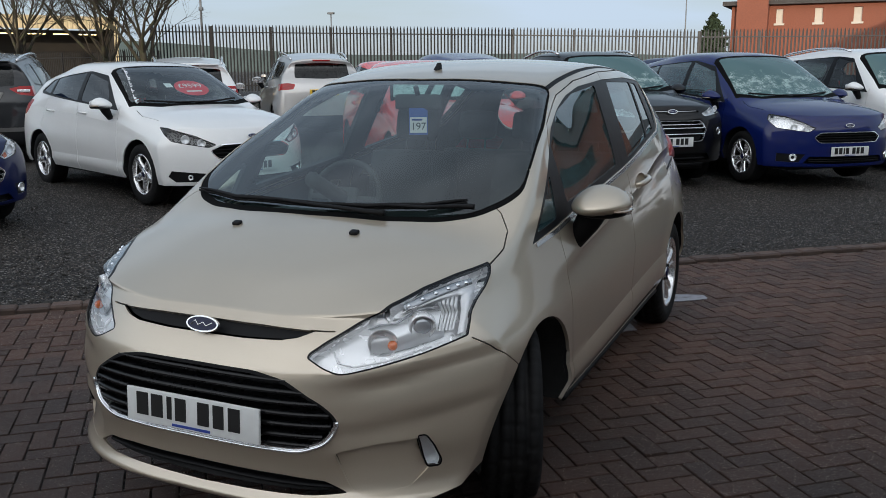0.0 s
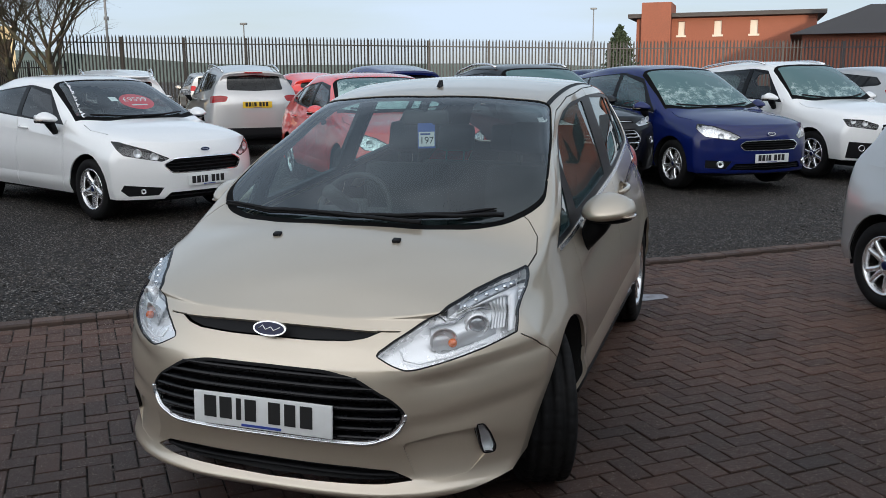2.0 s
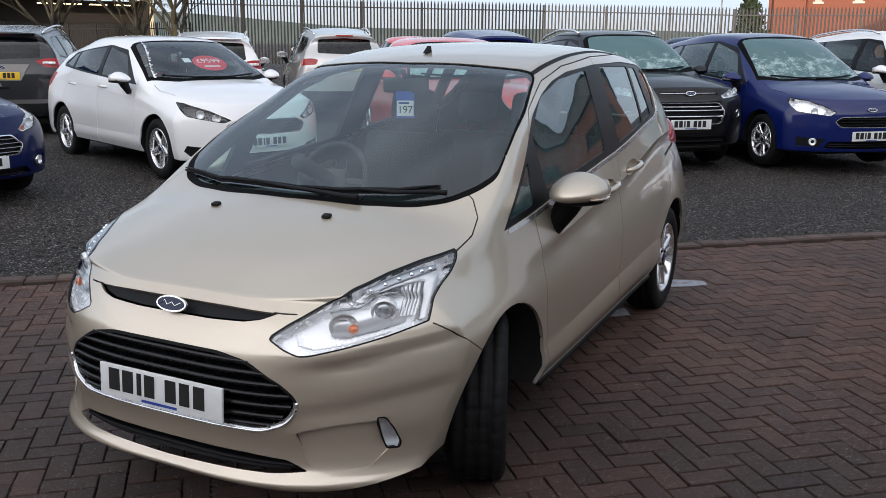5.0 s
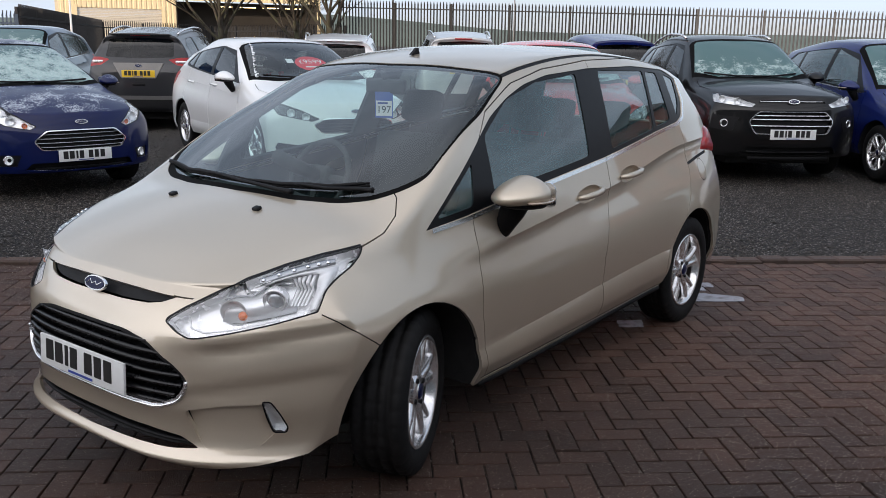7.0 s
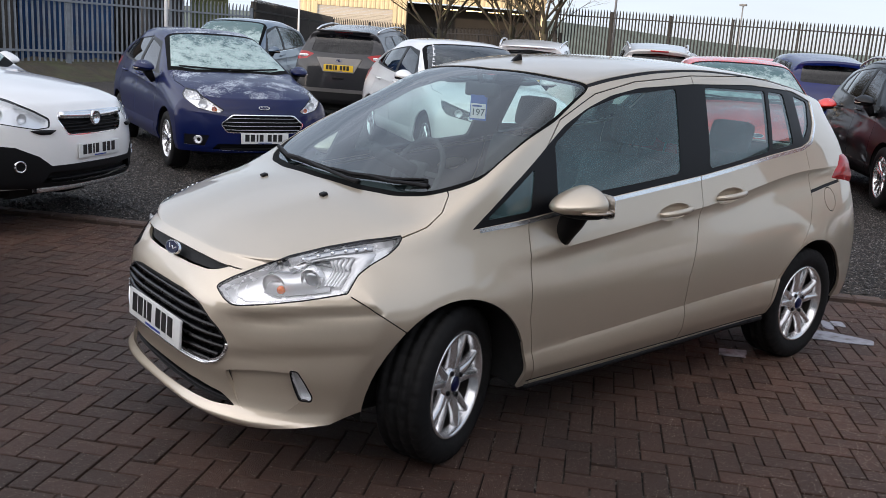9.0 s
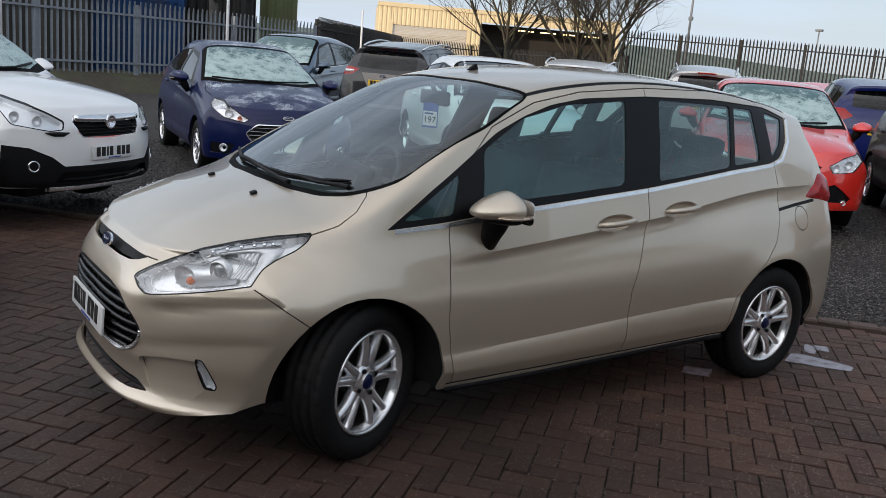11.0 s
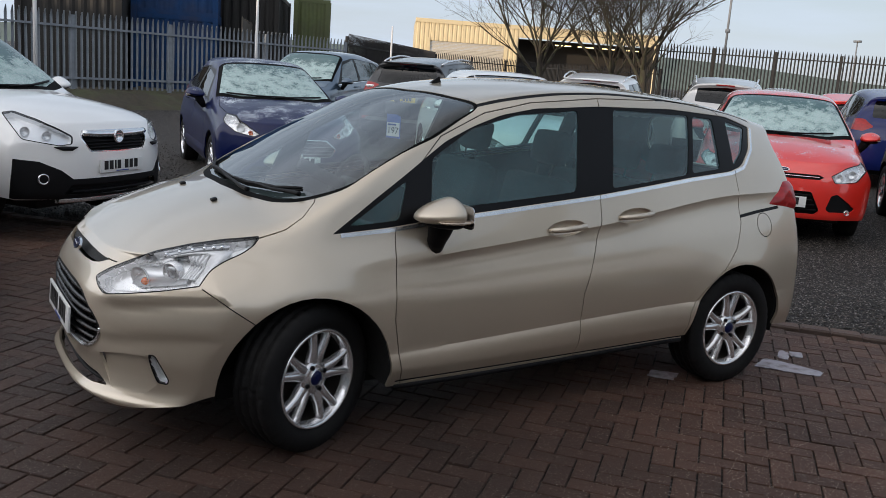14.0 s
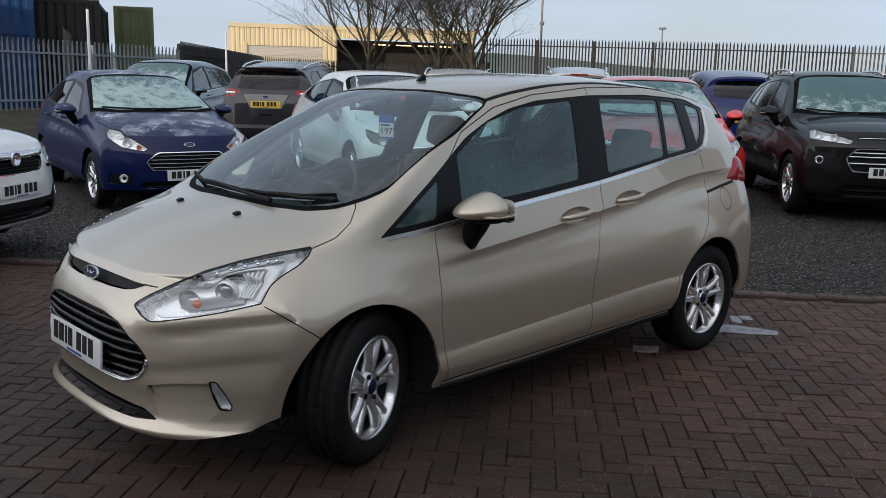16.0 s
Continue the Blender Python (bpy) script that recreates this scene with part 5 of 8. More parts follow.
def hero_lamps():
    """Projector, reflector, bulb, diodes, ribs and bright bands behind each lens."""
    for sgn in (1, -1):
        def at(x, z, back=0.03):
            return Vector((sgn * (x - 0.5 * back), lens_y(x, z) + 0.8 * back, z - 0.28 * back))
        def spot(x, z, back):
            return Matrix.Translation(at(x, z, back)) @ Matrix.Rotation(sgn * radians(30), 4, "Z") @ Matrix.Rotation(radians(10), 4, "X")
        def ribbon(name, upper, lower, back, mat, label="", thick=0.006):
            """A bent plate between two lines of places on the lens, set back behind it."""
            bm, n, rows = bmesh.new(), 10, []
            for k in range(n + 1):
                row = []
                for line, fold in ((upper, 0.0), (upper, -thick), (lower, -thick), (lower, 0.0)):
                    f = k / n * (len(line) - 1)
                    a = min(len(line) - 2, int(f))
                    x = line[a][0] + (line[a + 1][0] - line[a][0]) * (f - a)
                    z = line[a][1] + (line[a + 1][1] - line[a][1]) * (f - a)
                    row.append(bm.verts.new(at(x, z, back + (0.012 if not fold else 0.0))))
                rows.append(row)
            for ra, rb in zip(rows, rows[1:]):
                for m_ in range(3):
                    bm.faces.new((ra[m_], rb[m_], rb[m_ + 1], ra[m_ + 1]))
            bmesh.ops.recalc_face_normals(bm, faces=bm.faces)
            return part(name, bm, mat, hero, label)
        # chrome chamber round the two round lamps
        ribbon("lamp_chamber", [(0.535, 0.765), (0.585, 0.775), (0.64, 0.805), (0.70, 0.815)], [(0.555, 0.70), (0.61, 0.698), (0.67, 0.712), (0.725, 0.728)], 0.034, LAMP_BOWL, "bright lamp chamber")
        bm = bmesh.new()
        lathe(bm, [(0.02, 0.043), (-0.006, 0.042), (-0.014, 0.038), (-0.004, 0.033), (0.002, 0.029), (-0.004, 0.027)], 32, "y")
        proj = part("projector", bm, LAMP_WHITE, hero, "chrome projector ring", m=spot(0.664, 0.763, 0.026))
        bm = bmesh.new()
        lathe(bm, [(-0.004, 0.028), (-0.010, 0.023), (-0.014, 0.012), (-0.015, 0.001)], 28, "y")
        part("projector_glass", bm, LAMP_STRIP, proj, "round projector glass")
        bm = bmesh.new()
        lathe(bm, [(-0.010, 0.046), (-0.012, 0.042), (0.008, 0.033), (0.020, 0.014), (0.022, 0.001)], 32, "y")
        part("lamp_reflector", bm, LAMP_WHITE, hero, "round bright reflector", m=spot(0.578, 0.73, 0.026))
        bm = bmesh.new()
        bmesh.ops.create_uvsphere(bm, u_segments=18, v_segments=10, radius=0.0155)
        part("indicator_bulb", bm, AMBER, hero, "amber indicator bulb", m=spot(0.606, 0.718, 0.022))
        # dark edge over reflector and projector
        bm = bmesh.new()
        tube(bm, [at(0.53, 0.762), at(0.555, 0.772), at(0.60, 0.775), at(0.63, 0.80), at(0.67, 0.812), at(0.70, 0.80), at(0.705, 0.75)], [0.002, 0.003, 0.0035, 0.003, 0.0025, 0.0025, 0.0015], 6)
        part("lamp_edge", bm, LAMP_STRIP, hero, "grey edge round the reflectors")
        # row of diodes in a grey frame
        up, low = [(0.60, 0.824), (0.65, 0.851), (0.70, 0.869), (0.735, 0.875)], [(0.615, 0.805), (0.665, 0.832), (0.712, 0.850), (0.742, 0.858)]
        strip = ribbon("light_strip", up, low, 0.012, LAMP_STRIP, "row of daytime running lights")
        for k in range(6):
            f = (k + 0.5) / 2
            a = int(f)
            x = (up[a][0] + low[a][0]) / 2 * (1 - f + a) + (up[a + 1][0] + low[a + 1][0]) / 2 * (f - a)
            z = (up[a][1] + low[a][1]) / 2 * (1 - f + a) + (up[a + 1][1] + low[a + 1][1]) / 2 * (f - a)
            bm = bmesh.new()
            bmesh.ops.create_uvsphere(bm, u_segments=10, v_segments=6, radius=0.0085)
            part("diode", bm, CHROME, strip, m=Matrix.Translation(at(x, z, 0.013)))
        # bright sweep under the diodes that turns down behind the ribs
        ribbon("lamp_band", [(0.60, 0.803), (0.66, 0.832), (0.715, 0.850), (0.748, 0.852), (0.757, 0.82), (0.766, 0.775), (0.768, 0.735)], [(0.602, 0.797), (0.66, 0.824), (0.708, 0.84), (0.732, 0.835), (0.742, 0.80), (0.749, 0.76), (0.752, 0.73)], 0.014, BULB, "bright band inside the headlight")
        for k in range(5):
            f = k / 4
            ribbon("lamp_rib", [(0.692 + 0.030 * f, 0.828 + 0.010 * f), (0.702 + 0.030 * f, 0.79), (0.706 + 0.030 * f, 0.745)], [(0.697 + 0.030 * f, 0.829 + 0.010 * f), (0.707 + 0.030 * f, 0.79), (0.711 + 0.030 * f, 0.745)], 0.02, BULB)
        # step of the clear chamber
        bm = bmesh.new()
        tube(bm, [at(0.455, 0.705, 0.02), at(0.475, 0.675, 0.02), at(0.52, 0.664, 0.02), at(0.60, 0.677, 0.02), at(0.70, 0.705, 0.02)], 0.003, 6)
        part("lamp_step", bm, BULB, hero)


hero_lamps()
hero_details()
tag = thing("hanging_card", Matrix.Translation((0.012, -0.50, 1.285)) @ Matrix.Rotation(radians(28), 4, "Z"), "white stock card numbered 197 on blue, hung from the mirror", "card")
bm = bmesh.new()
box(bm, -0.042, -0.001, -0.045, 0.042, 0.002, 0.075, 0.0)
part("card_back", bm, CARD_BLUE, tag, smooth=False)
bm = bmesh.new()
box(bm, -0.038, -0.003, -0.036, 0.038, -0.001, 0.034, 0.0)
part("card_face", bm, PAPER, tag, smooth=False)
bm = bmesh.new()
box(bm, -0.03, -0.004, 0.019, 0.018, -0.003, 0.027, 0.0)
part("lettering_bar", bm, INK_BLUE, tag, smooth=False)


def lettering(text, size, mat, parent, m, name="lettering"):
    cu = bpy.data.curves.new(name, "FONT")
    cu.body, cu.size, cu.align_x, cu.align_y, cu.extrude = text, size, "CENTER", "CENTER", 0.0004
    cu.materials.append(mat)
    ob = new(name, cu)
    ob.matrix_basis, ob.parent = m, parent
    return ob


lettering("197", 0.046, INK, tag, Matrix.Translation((0, -0.0038, -0.008)) @ Matrix.Rotation(radians(90), 4, "X"))

# ---------------------------------------------------------------- the other cars' shapes
def skin_of(wb, ahead, behind, wide, high, nose_z, cowl_y, cowl_z, roof_y, belt_f, belt_r, drop=0.1, lean=0.25, sill=0.25, boot=0.75, bluff=0.1, nose_d=0.38, waist=0.08):
    yf, yr, w = -wb / 2 - ahead, wb / 2 + behind, wide / 2
    yt = yr - lean
    zr = high - drop
    return Skin(
        half=w, zm=0.62, nose_d=nose_d, nose_n=3.0, tail_d=0.26, tail_n=3.4,
        nose=[(sill - 0.06, yf + 0.07), (sill + 0.04, yf + 0.01), (0.5, yf), (nose_z - 0.16, yf + 0.02), (nose_z - 0.06, yf + bluff * 0.6), (nose_z, yf + bluff)],
        tail=[(sill - 0.04, yr - 0.07), (0.4, yr), (boot, yr - 0.02), (boot + 0.2, yr - 0.06), (zr - 0.15, yt - 0.02), (zr, yt)],
        top=[(yf + bluff, nose_z), (yf + bluff + 0.25, nose_z + (cowl_z - nose_z) * 0.42), ((yf + cowl_y) / 2 + 0.15, nose_z + (cowl_z - nose_z) * 0.75), (cowl_y, cowl_z), (cowl_y + (roof_y - cowl_y) * 0.5, cowl_z + (high - 0.05 - cowl_z) * 0.54), (roof_y, high - 0.05), (roof_y + 0.35, high - 0.008), (roof_y + 0.85, high), (yt - 0.6, high - drop * 0.45), (yt, zr)],
        crown=[(yf, 0.035), (cowl_y - 0.2, 0.075), (cowl_y + 0.3, 0.06), (roof_y, 0.045), (yt, 0.05)],
        roof_w=[(yf + bluff, w - 0.26), (yf + bluff + 0.35, w - 0.15), (cowl_y, w - 0.115), (roof_y, w - 0.29), (0.4, w - 0.275), (yt, w - 0.35)],
        belt=[(yf, nose_z - 0.09), (cowl_y - 0.2, cowl_z - 0.14), (cowl_y + 0.25, belt_f), (yt, belt_r)],
        belt_w=[(yf, w - 0.18), (yf + 0.4, w - 0.1), (cowl_y, w - waist), (0.6, w - waist - 0.005), (yt, w - waist - 0.09)],
        max_w=[(yf, w - 0.06), (yf + 0.45, w - 0.008), (-0.5, w - 0.004), (yr - 0.6, w - 0.005), (yr, w - 0.09)],
        sill_w=[(yf, w - 0.09), (yf + 0.5, w - 0.04), (yr - 0.5, w - 0.04), (yr, w - 0.13)],
        sill=[(yf, sill - 0.04), (yf + 0.5, sill), (yr - 0.5, sill + 0.03), (yr, sill + 0.02)],
    )


def spec_of(sk, wb, cowl_y, roof_y, belt_f, belt_r, wheel_r, track, paint_mat, label, style="five", glass=TINTED, screen=FROST, cladding=False, side_glass=None, **more):
    """The usual openings of a five-door car, set out from its main lines."""
    yr = sk.tail[-1][1]
    def top_z(y):
        return sk.edge(y)[1] - 0.07
    yf = cowl_y + 0.32
    bp, cp = 0.22, wb / 2 - 0.22
    ye = yr - 0.24
    def bz(y):
        return belt_f + (belt_r - belt_f) * (y - yf) / (ye - yf)
    mid = (yf + 0.55, top_z(yf + 0.55))
    dlo = [(yf, bz(yf), 0.01), (bp, bz(bp)), (cp, bz(cp)), (ye - 0.05, bz(ye)), (ye, top_z(ye) - 0.1), (ye - 0.2, top_z(ye - 0.2)), (bp, top_z(bp)), (roof_y + 0.35, top_z(roof_y + 0.35)), mid]
    g = side_glass or glass
    panes = [
        ([(yf + 0.2, bz(yf) + 0.03), (bp - 0.05, bz(bp) + 0.02), (bp - 0.03, top_z(bp) - 0.015), (roof_y + 0.4, top_z(roof_y + 0.4) - 0.02), (yf + 0.5, top_z(yf + 0.5) - 0.05)], g),
        ([(bp + 0.05, bz(bp) + 0.02), (cp - 0.03, bz(cp) + 0.02), (cp + 0.02, top_z(cp) - 0.015), (bp + 0.05, top_z(bp) - 0.015)], g),
        ([(cp + 0.04, bz(cp) + 0.025), (ye - 0.09, bz(ye) + 0.03), (ye - 0.05, top_z(ye) - 0.11), (ye - 0.2, top_z(ye - 0.2) - 0.02), (cp + 0.07, top_z(cp) - 0.018)], g),
    ]
    we, wt = interp(sk.roof_w, cowl_y) - 0.02, interp(sk.roof_w, roof_y) - 0.015
    scr = [(-0.05, cowl_y - 0.06), (we * 0.6, cowl_y - 0.01), (we, cowl_y + 0.16), (wt + 0.02, roof_y - 0.03), (wt - 0.03, roof_y), (-0.05, roof_y - 0.04)]
    scr_in = [(-0.05, cowl_y + 0.03), (we * 0.6, cowl_y + 0.08), (we - 0.05, cowl_y + 0.22), (wt - 0.03, roof_y - 0.07), (wt - 0.06, roof_y - 0.05), (-0.05, roof_y - 0.09)]
    zt = sk.tail[-1][0]
    rw = interp(sk.roof_w, yr) - 0.06
    spec = dict(
        label=label, paint=paint_mat, res=(40, 18, 11), arches=[(-wb / 2, wheel_r, wheel_r + 0.055), (wb / 2, wheel_r, wheel_r + 0.055)], axles=(-wb / 2, wb / 2), wheel=(wheel_r, 0.205, style, track),
        dlo=dlo, panes=panes, screen=scr, screen_in=scr_in, screen_mat=screen, rear_glass=[(-0.05, belt_r - 0.03), (rw + 0.03, belt_r - 0.01), (rw, zt - 0.1), (-0.05, zt - 0.07)], rear_mat=glass,
        seams=[
            ("side", [(cowl_y + 0.3, sk.sill[1][1]), (cowl_y + 0.28, 0.6), (cowl_y + 0.3, bz(yf) + 0.05)], 0.008),
            ("side", [(bp - 0.02, sk.sill[1][1]), (bp - 0.02, 0.6), (bp, bz(bp) + 0.04)], 0.008),
            ("side", [(wb / 2 - 0.36, sk.sill[1][1]), (wb / 2 - 0.34, 0.5), (wb / 2 - 0.05, 0.75), (cp, bz(cp) + 0.04)], 0.008),
            ("top", [(we - 0.03, cowl_y + 0.05), (we + 0.005, cowl_y - 0.15), (we - 0.02, cowl_y - 0.45)], 0.007),
        ],
        mirror=(sk.half + 0.07, cowl_y + 0.42, belt_f + 0.07, 0.95), seat=(0.1, 0.36), dash=(cowl_y + 0.28, belt_f - 0.06), cabin=glass is GLASS or side_glass in (GLASS, DEWY),
        group="cars parked on the gravel", strips=[], patches=[], spins=(random.random(), random.random()),
    )
    if cladding:
        spec["strips"].append(("side", [(-wb / 2, sk.sill[1][1] + 0.05), (wb / 2, sk.sill[1][1] + 0.07)], 0.14, PLASTIC, "sill_cladding", -0.006))
    spec.update(more)
    return spec


def rails_on(root, sk, y0, y1, mat=ALLOY):
    for sgn in (1, -1):
        pts = []
        for k in range(13):
            y = y0 + (y1 - y0) * k / 12
            w, z = sk.edge(y)
            lift = 0.032 * min(1.0, min(k, 12 - k) / 1.5)
            pts.append((sgn * (w - 0.035), y, z + 0.012 + lift))
        bm = bmesh.new()
        tube(bm, pts, 0.017, 8)
        part("roof_rail", bm, mat, root, "bright roof rail")


def handles_on(root, sk, ys, z, mat):
    for y in ys:
        for sgn in (1, -1):
            x = sk.side(y, z)
            bm = bmesh.new()
            tube(bm, [(sgn * (x - 0.004), y - 0.1, z), (sgn * (x + 0.028), y - 0.07, z + 0.004), (sgn * (x + 0.03), y + 0.06, z + 0.01), (sgn * (x - 0.004), y + 0.1, z + 0.012)], 0.013, 7)
            part("door_handle", bm, mat, root)


def stick_wipers(root, sk, cowl_y):
    for pts in ([(-0.6, cowl_y + 0.16), (-0.25, cowl_y + 0.04), (0.08, cowl_y + 0.03)], [(-0.05, cowl_y), (0.25, cowl_y + 0.05), (0.55, cowl_y + 0.15)]):
        bm = bmesh.new()
        tube(bm, [(x, y, sk.roof(x, y) + 0.015) for x, y in pts], 0.011, 6)
        part("wiper", bm, PLASTIC, root, "black wiper")


def fog_pod(root, sk, x, z, r=0.05):
    for sgn in (1, -1):
        y = sk.front(x, z)
        m = Matrix.Translation((sgn * x, y - 0.004, z)) @ Matrix.Rotation(sgn * radians(28), 4, "Z")
        bm = bmesh.new()
        lathe(bm, [(0.03, r * 1.35), (-0.008, r * 1.3), (-0.01, r * 1.05), (0.0, r)], 24, "y")
        pod = part("fog_light", bm, CHROME, root, "round fog lamp", m=m)
        bm = bmesh.new()
        lathe(bm, [(0.0, r), (0.006, r * 0.8), (0.02, r * 0.45), (0.022, 0.001)], 24, "y")
        part("fog_reflector", bm, LAMP_BOWL, pod)


def lamp_inside(root, sk, plane_pts, r=0.05, mat=LAMP_BOWL):
    """Round reflectors behind a head lamp's lens."""
    for x, z in plane_pts:
        for sgn in (1, -1):
            y = sk.front(x, z) + 0.035
            m = Matrix.Translation((sgn * x, y, z)) @ Matrix.Rotation(sgn * radians(20), 4, "Z")
            bm = bmesh.new()
            lathe(bm, [(-0.012, r), (-0.016, r * 0.92), (0.01, r * 0.6), (0.016, 0.001)], 22, "y")
            part("lamp_reflector", bm, mat, root, m=m)


def place_car(x, y, z, turn):
    return pose(x, y, z, 0, 0, turn)

# ---------------------------------------------------------------- the parked cars
def lamps_for(sk, head, tail, bowl=LAMP_BOWL, red=RED_LENS):
    out = []
    if head:
        out.append(dict(name="headlight", label="clear-lensed headlight", plane="corner", r=0.02, poly=corner_poly(sk, head), deep=0.05, bowl=bowl, border=0.007))
    if tail:
        out.append(dict(name="tail_light", label="red tail light", plane="tail", r=0.03, poly=tail_poly(sk, tail), solid=red))
    return out


def hatch(name, m, paint_mat, label, screen=FROST, glass=TINTED, face="usual", **more):
    sk = skin_of(2.648, 0.88, 0.81, 1.82, 1.54, 0.82, -1.12, 1.05, -0.22, 0.99, 1.15, drop=0.17, lean=0.38, nose_d=0.42)
    head = [(0.42, 0.662), (0.50, 0.632), (0.80, 0.70), (0.872, 0.845), (0.80, 0.838), (0.6, 0.758)]
    sp = spec_of(sk, 2.648, -1.12, -0.22, 0.99, 1.15, 0.325, 0.77, paint_mat, label, "five", screen=screen, glass=glass, **more)
    sp["lamps"] = lamps_for(sk, head, bowl=LAMP_DARK if paint_mat is PAINT_WHITE else LAMP_WHITE, tail=[(0.42, 0.92), (0.62, 0.84), (0.86, 0.88), (0.86, 1.06), (0.70, 1.08), (0.5, 1.0)])
    sp["grilles"] = [
        dict(poly=[(-0.4, 0.672), (0.37, 0.668), (0.50, 0.60), (0.42, 0.505), (-0.4, 0.495)], r=0.04, rim=0.012, deep=0.05, bars=[(0.535, 0.40), (0.57, 0.44), (0.605, 0.45), (0.638, 0.40)], thick=0.004),
        dict(poly=[(-0.4, 0.31), (0.44, 0.31), (0.5, 0.24), (-0.4, 0.235)], r=0.02, deep=0.05, bars=[(0.27, 0.45)]),
    ]
    sp["patches"] = [("corner", corner_poly(sk, [(0.50, 0.365), (0.82, 0.40), (0.845, 0.34), (0.79, 0.28), (0.55, 0.285)]), PLASTIC, "fog_surround", 0.012, "black fog lamp surround")]
    if face == "older":
        sp["lamps"] = lamps_for(sk, [(0.47, 0.70), (0.52, 0.625), (0.74, 0.645), (0.865, 0.80), (0.82, 0.855), (0.62, 0.79)], bowl=LAMP_WHITE, tail=[(0.42, 0.92), (0.62, 0.84), (0.86, 0.88), (0.86, 1.06), (0.70, 1.08), (0.5, 1.0)])
        sp["grilles"] = [
            dict(poly=[(-0.4, 0.705), (0.36, 0.705), (0.41, 0.68), (0.36, 0.655), (-0.4, 0.65)], r=0.012, deep=0.03, bars=[(0.68, 0.36)], bar_mat=CHROME, thick=0.006),
            dict(poly=[(-0.4, 0.53), (0.30, 0.53), (0.40, 0.34), (0.36, 0.30), (-0.4, 0.29)], r=0.02, deep=0.05, bars=[(0.34, 0.37), (0.39, 0.35), (0.44, 0.33), (0.49, 0.3)], thick=0.006),
        ]
        sp["patches"] = [("corner", rounded(corner_poly(sk, [(0.46, 0.36), (0.50, 0.50), (0.56, 0.52), (0.76, 0.37), (0.72, 0.33), (0.5, 0.33)]), 0.02), PLASTIC, "side_grille", 0.014, "black side grille in the bumper")]
    root = build_car(name, sk, m, sp)
    plate(root, sk.nose[2][1] - 0.012, 0.42)
    plate(root, sk.rear(0, 0.5) + 0.012, 0.55, True, facing=1)
    oval_badge(root, Matrix.Translation((0, sk.front(0, 0.73) - 0.006, 0.735)) @ Matrix.Rotation(radians(65), 4, "X"), 0.12, 0.047)
    handles_on(root, sk, (0.05, 0.98), 0.94, paint_mat)
    fog_pod(root, sk, 0.68, 0.33, 0.022)
    lamp_inside(root, sk, ((0.55, 0.68), (0.68, 0.72)), 0.045)
    stick_wipers(root, sk, -1.12)
    return root, sk


def supermini(name, m, paint_mat, label, rear_lamps=True, **more):
    sk = skin_of(2.489, 0.82, 0.66, 1.72, 1.50, 0.80, -1.06, 1.04, -0.12, 0.97, 1.12, drop=0.14, lean=0.24, nose_d=0.38)
    sp = spec_of(sk, 2.489, -1.06, -0.12, 0.97, 1.1, 0.30, 0.73, paint_mat, label, "twin", **more)
    sp["lamps"] = lamps_for(sk, [(0.41, 0.685), (0.47, 0.65), (0.66, 0.69), (0.80, 0.815), (0.81, 0.88), (0.70, 0.865), (0.55, 0.785)], [(0.5, 0.95), (0.72, 0.85), (0.82, 0.9), (0.82, 1.08), (0.62, 1.06)] if rear_lamps else None, LAMP_WHITE)
    sp["grilles"] = [
        dict(poly=[(-0.4, 0.65), (0.34, 0.645), (0.46, 0.545), (0.40, 0.455), (-0.4, 0.445)], r=0.03, rim=0.010, deep=0.045, bars=[(0.485, 0.41), (0.525, 0.44), (0.565, 0.42), (0.605, 0.38)], bar_mat=LAMP_STRIP, thick=0.0035),
        dict(poly=[(-0.4, 0.33), (0.48, 0.34), (0.54, 0.27), (-0.4, 0.24)], r=0.02, deep=0.05, bars=[(0.28, 0.45)]),
    ]
    sp["patches"] = [("corner", corner_poly(sk, [(0.56, 0.42), (0.78, 0.42), (0.78, 0.31), (0.6, 0.31)]), PLASTIC, "fog_surround", 0.012, "black fog lamp surround")]
    root = build_car(name, sk, m, sp)
    plate(root, sk.nose[2][1] - 0.012, 0.40)
    plate(root, sk.rear(0, 0.6) + 0.012, 0.62, True, facing=1)
    oval_badge(root, Matrix.Translation((0, sk.front(0, 0.715) - 0.006, 0.715)) @ Matrix.Rotation(radians(60), 4, "X"), 0.12, 0.047)
    handles_on(root, sk, (0.05, 0.9), 0.92, paint_mat)
    fog_pod(root, sk, 0.66, 0.37, 0.035)
    lamp_inside(root, sk, ((0.60, 0.735),), 0.045)
    lamp_inside(root, sk, ((0.50, 0.69),), 0.026, AMBER)
    stick_wipers(root, sk, -1.06)
    return root, sk


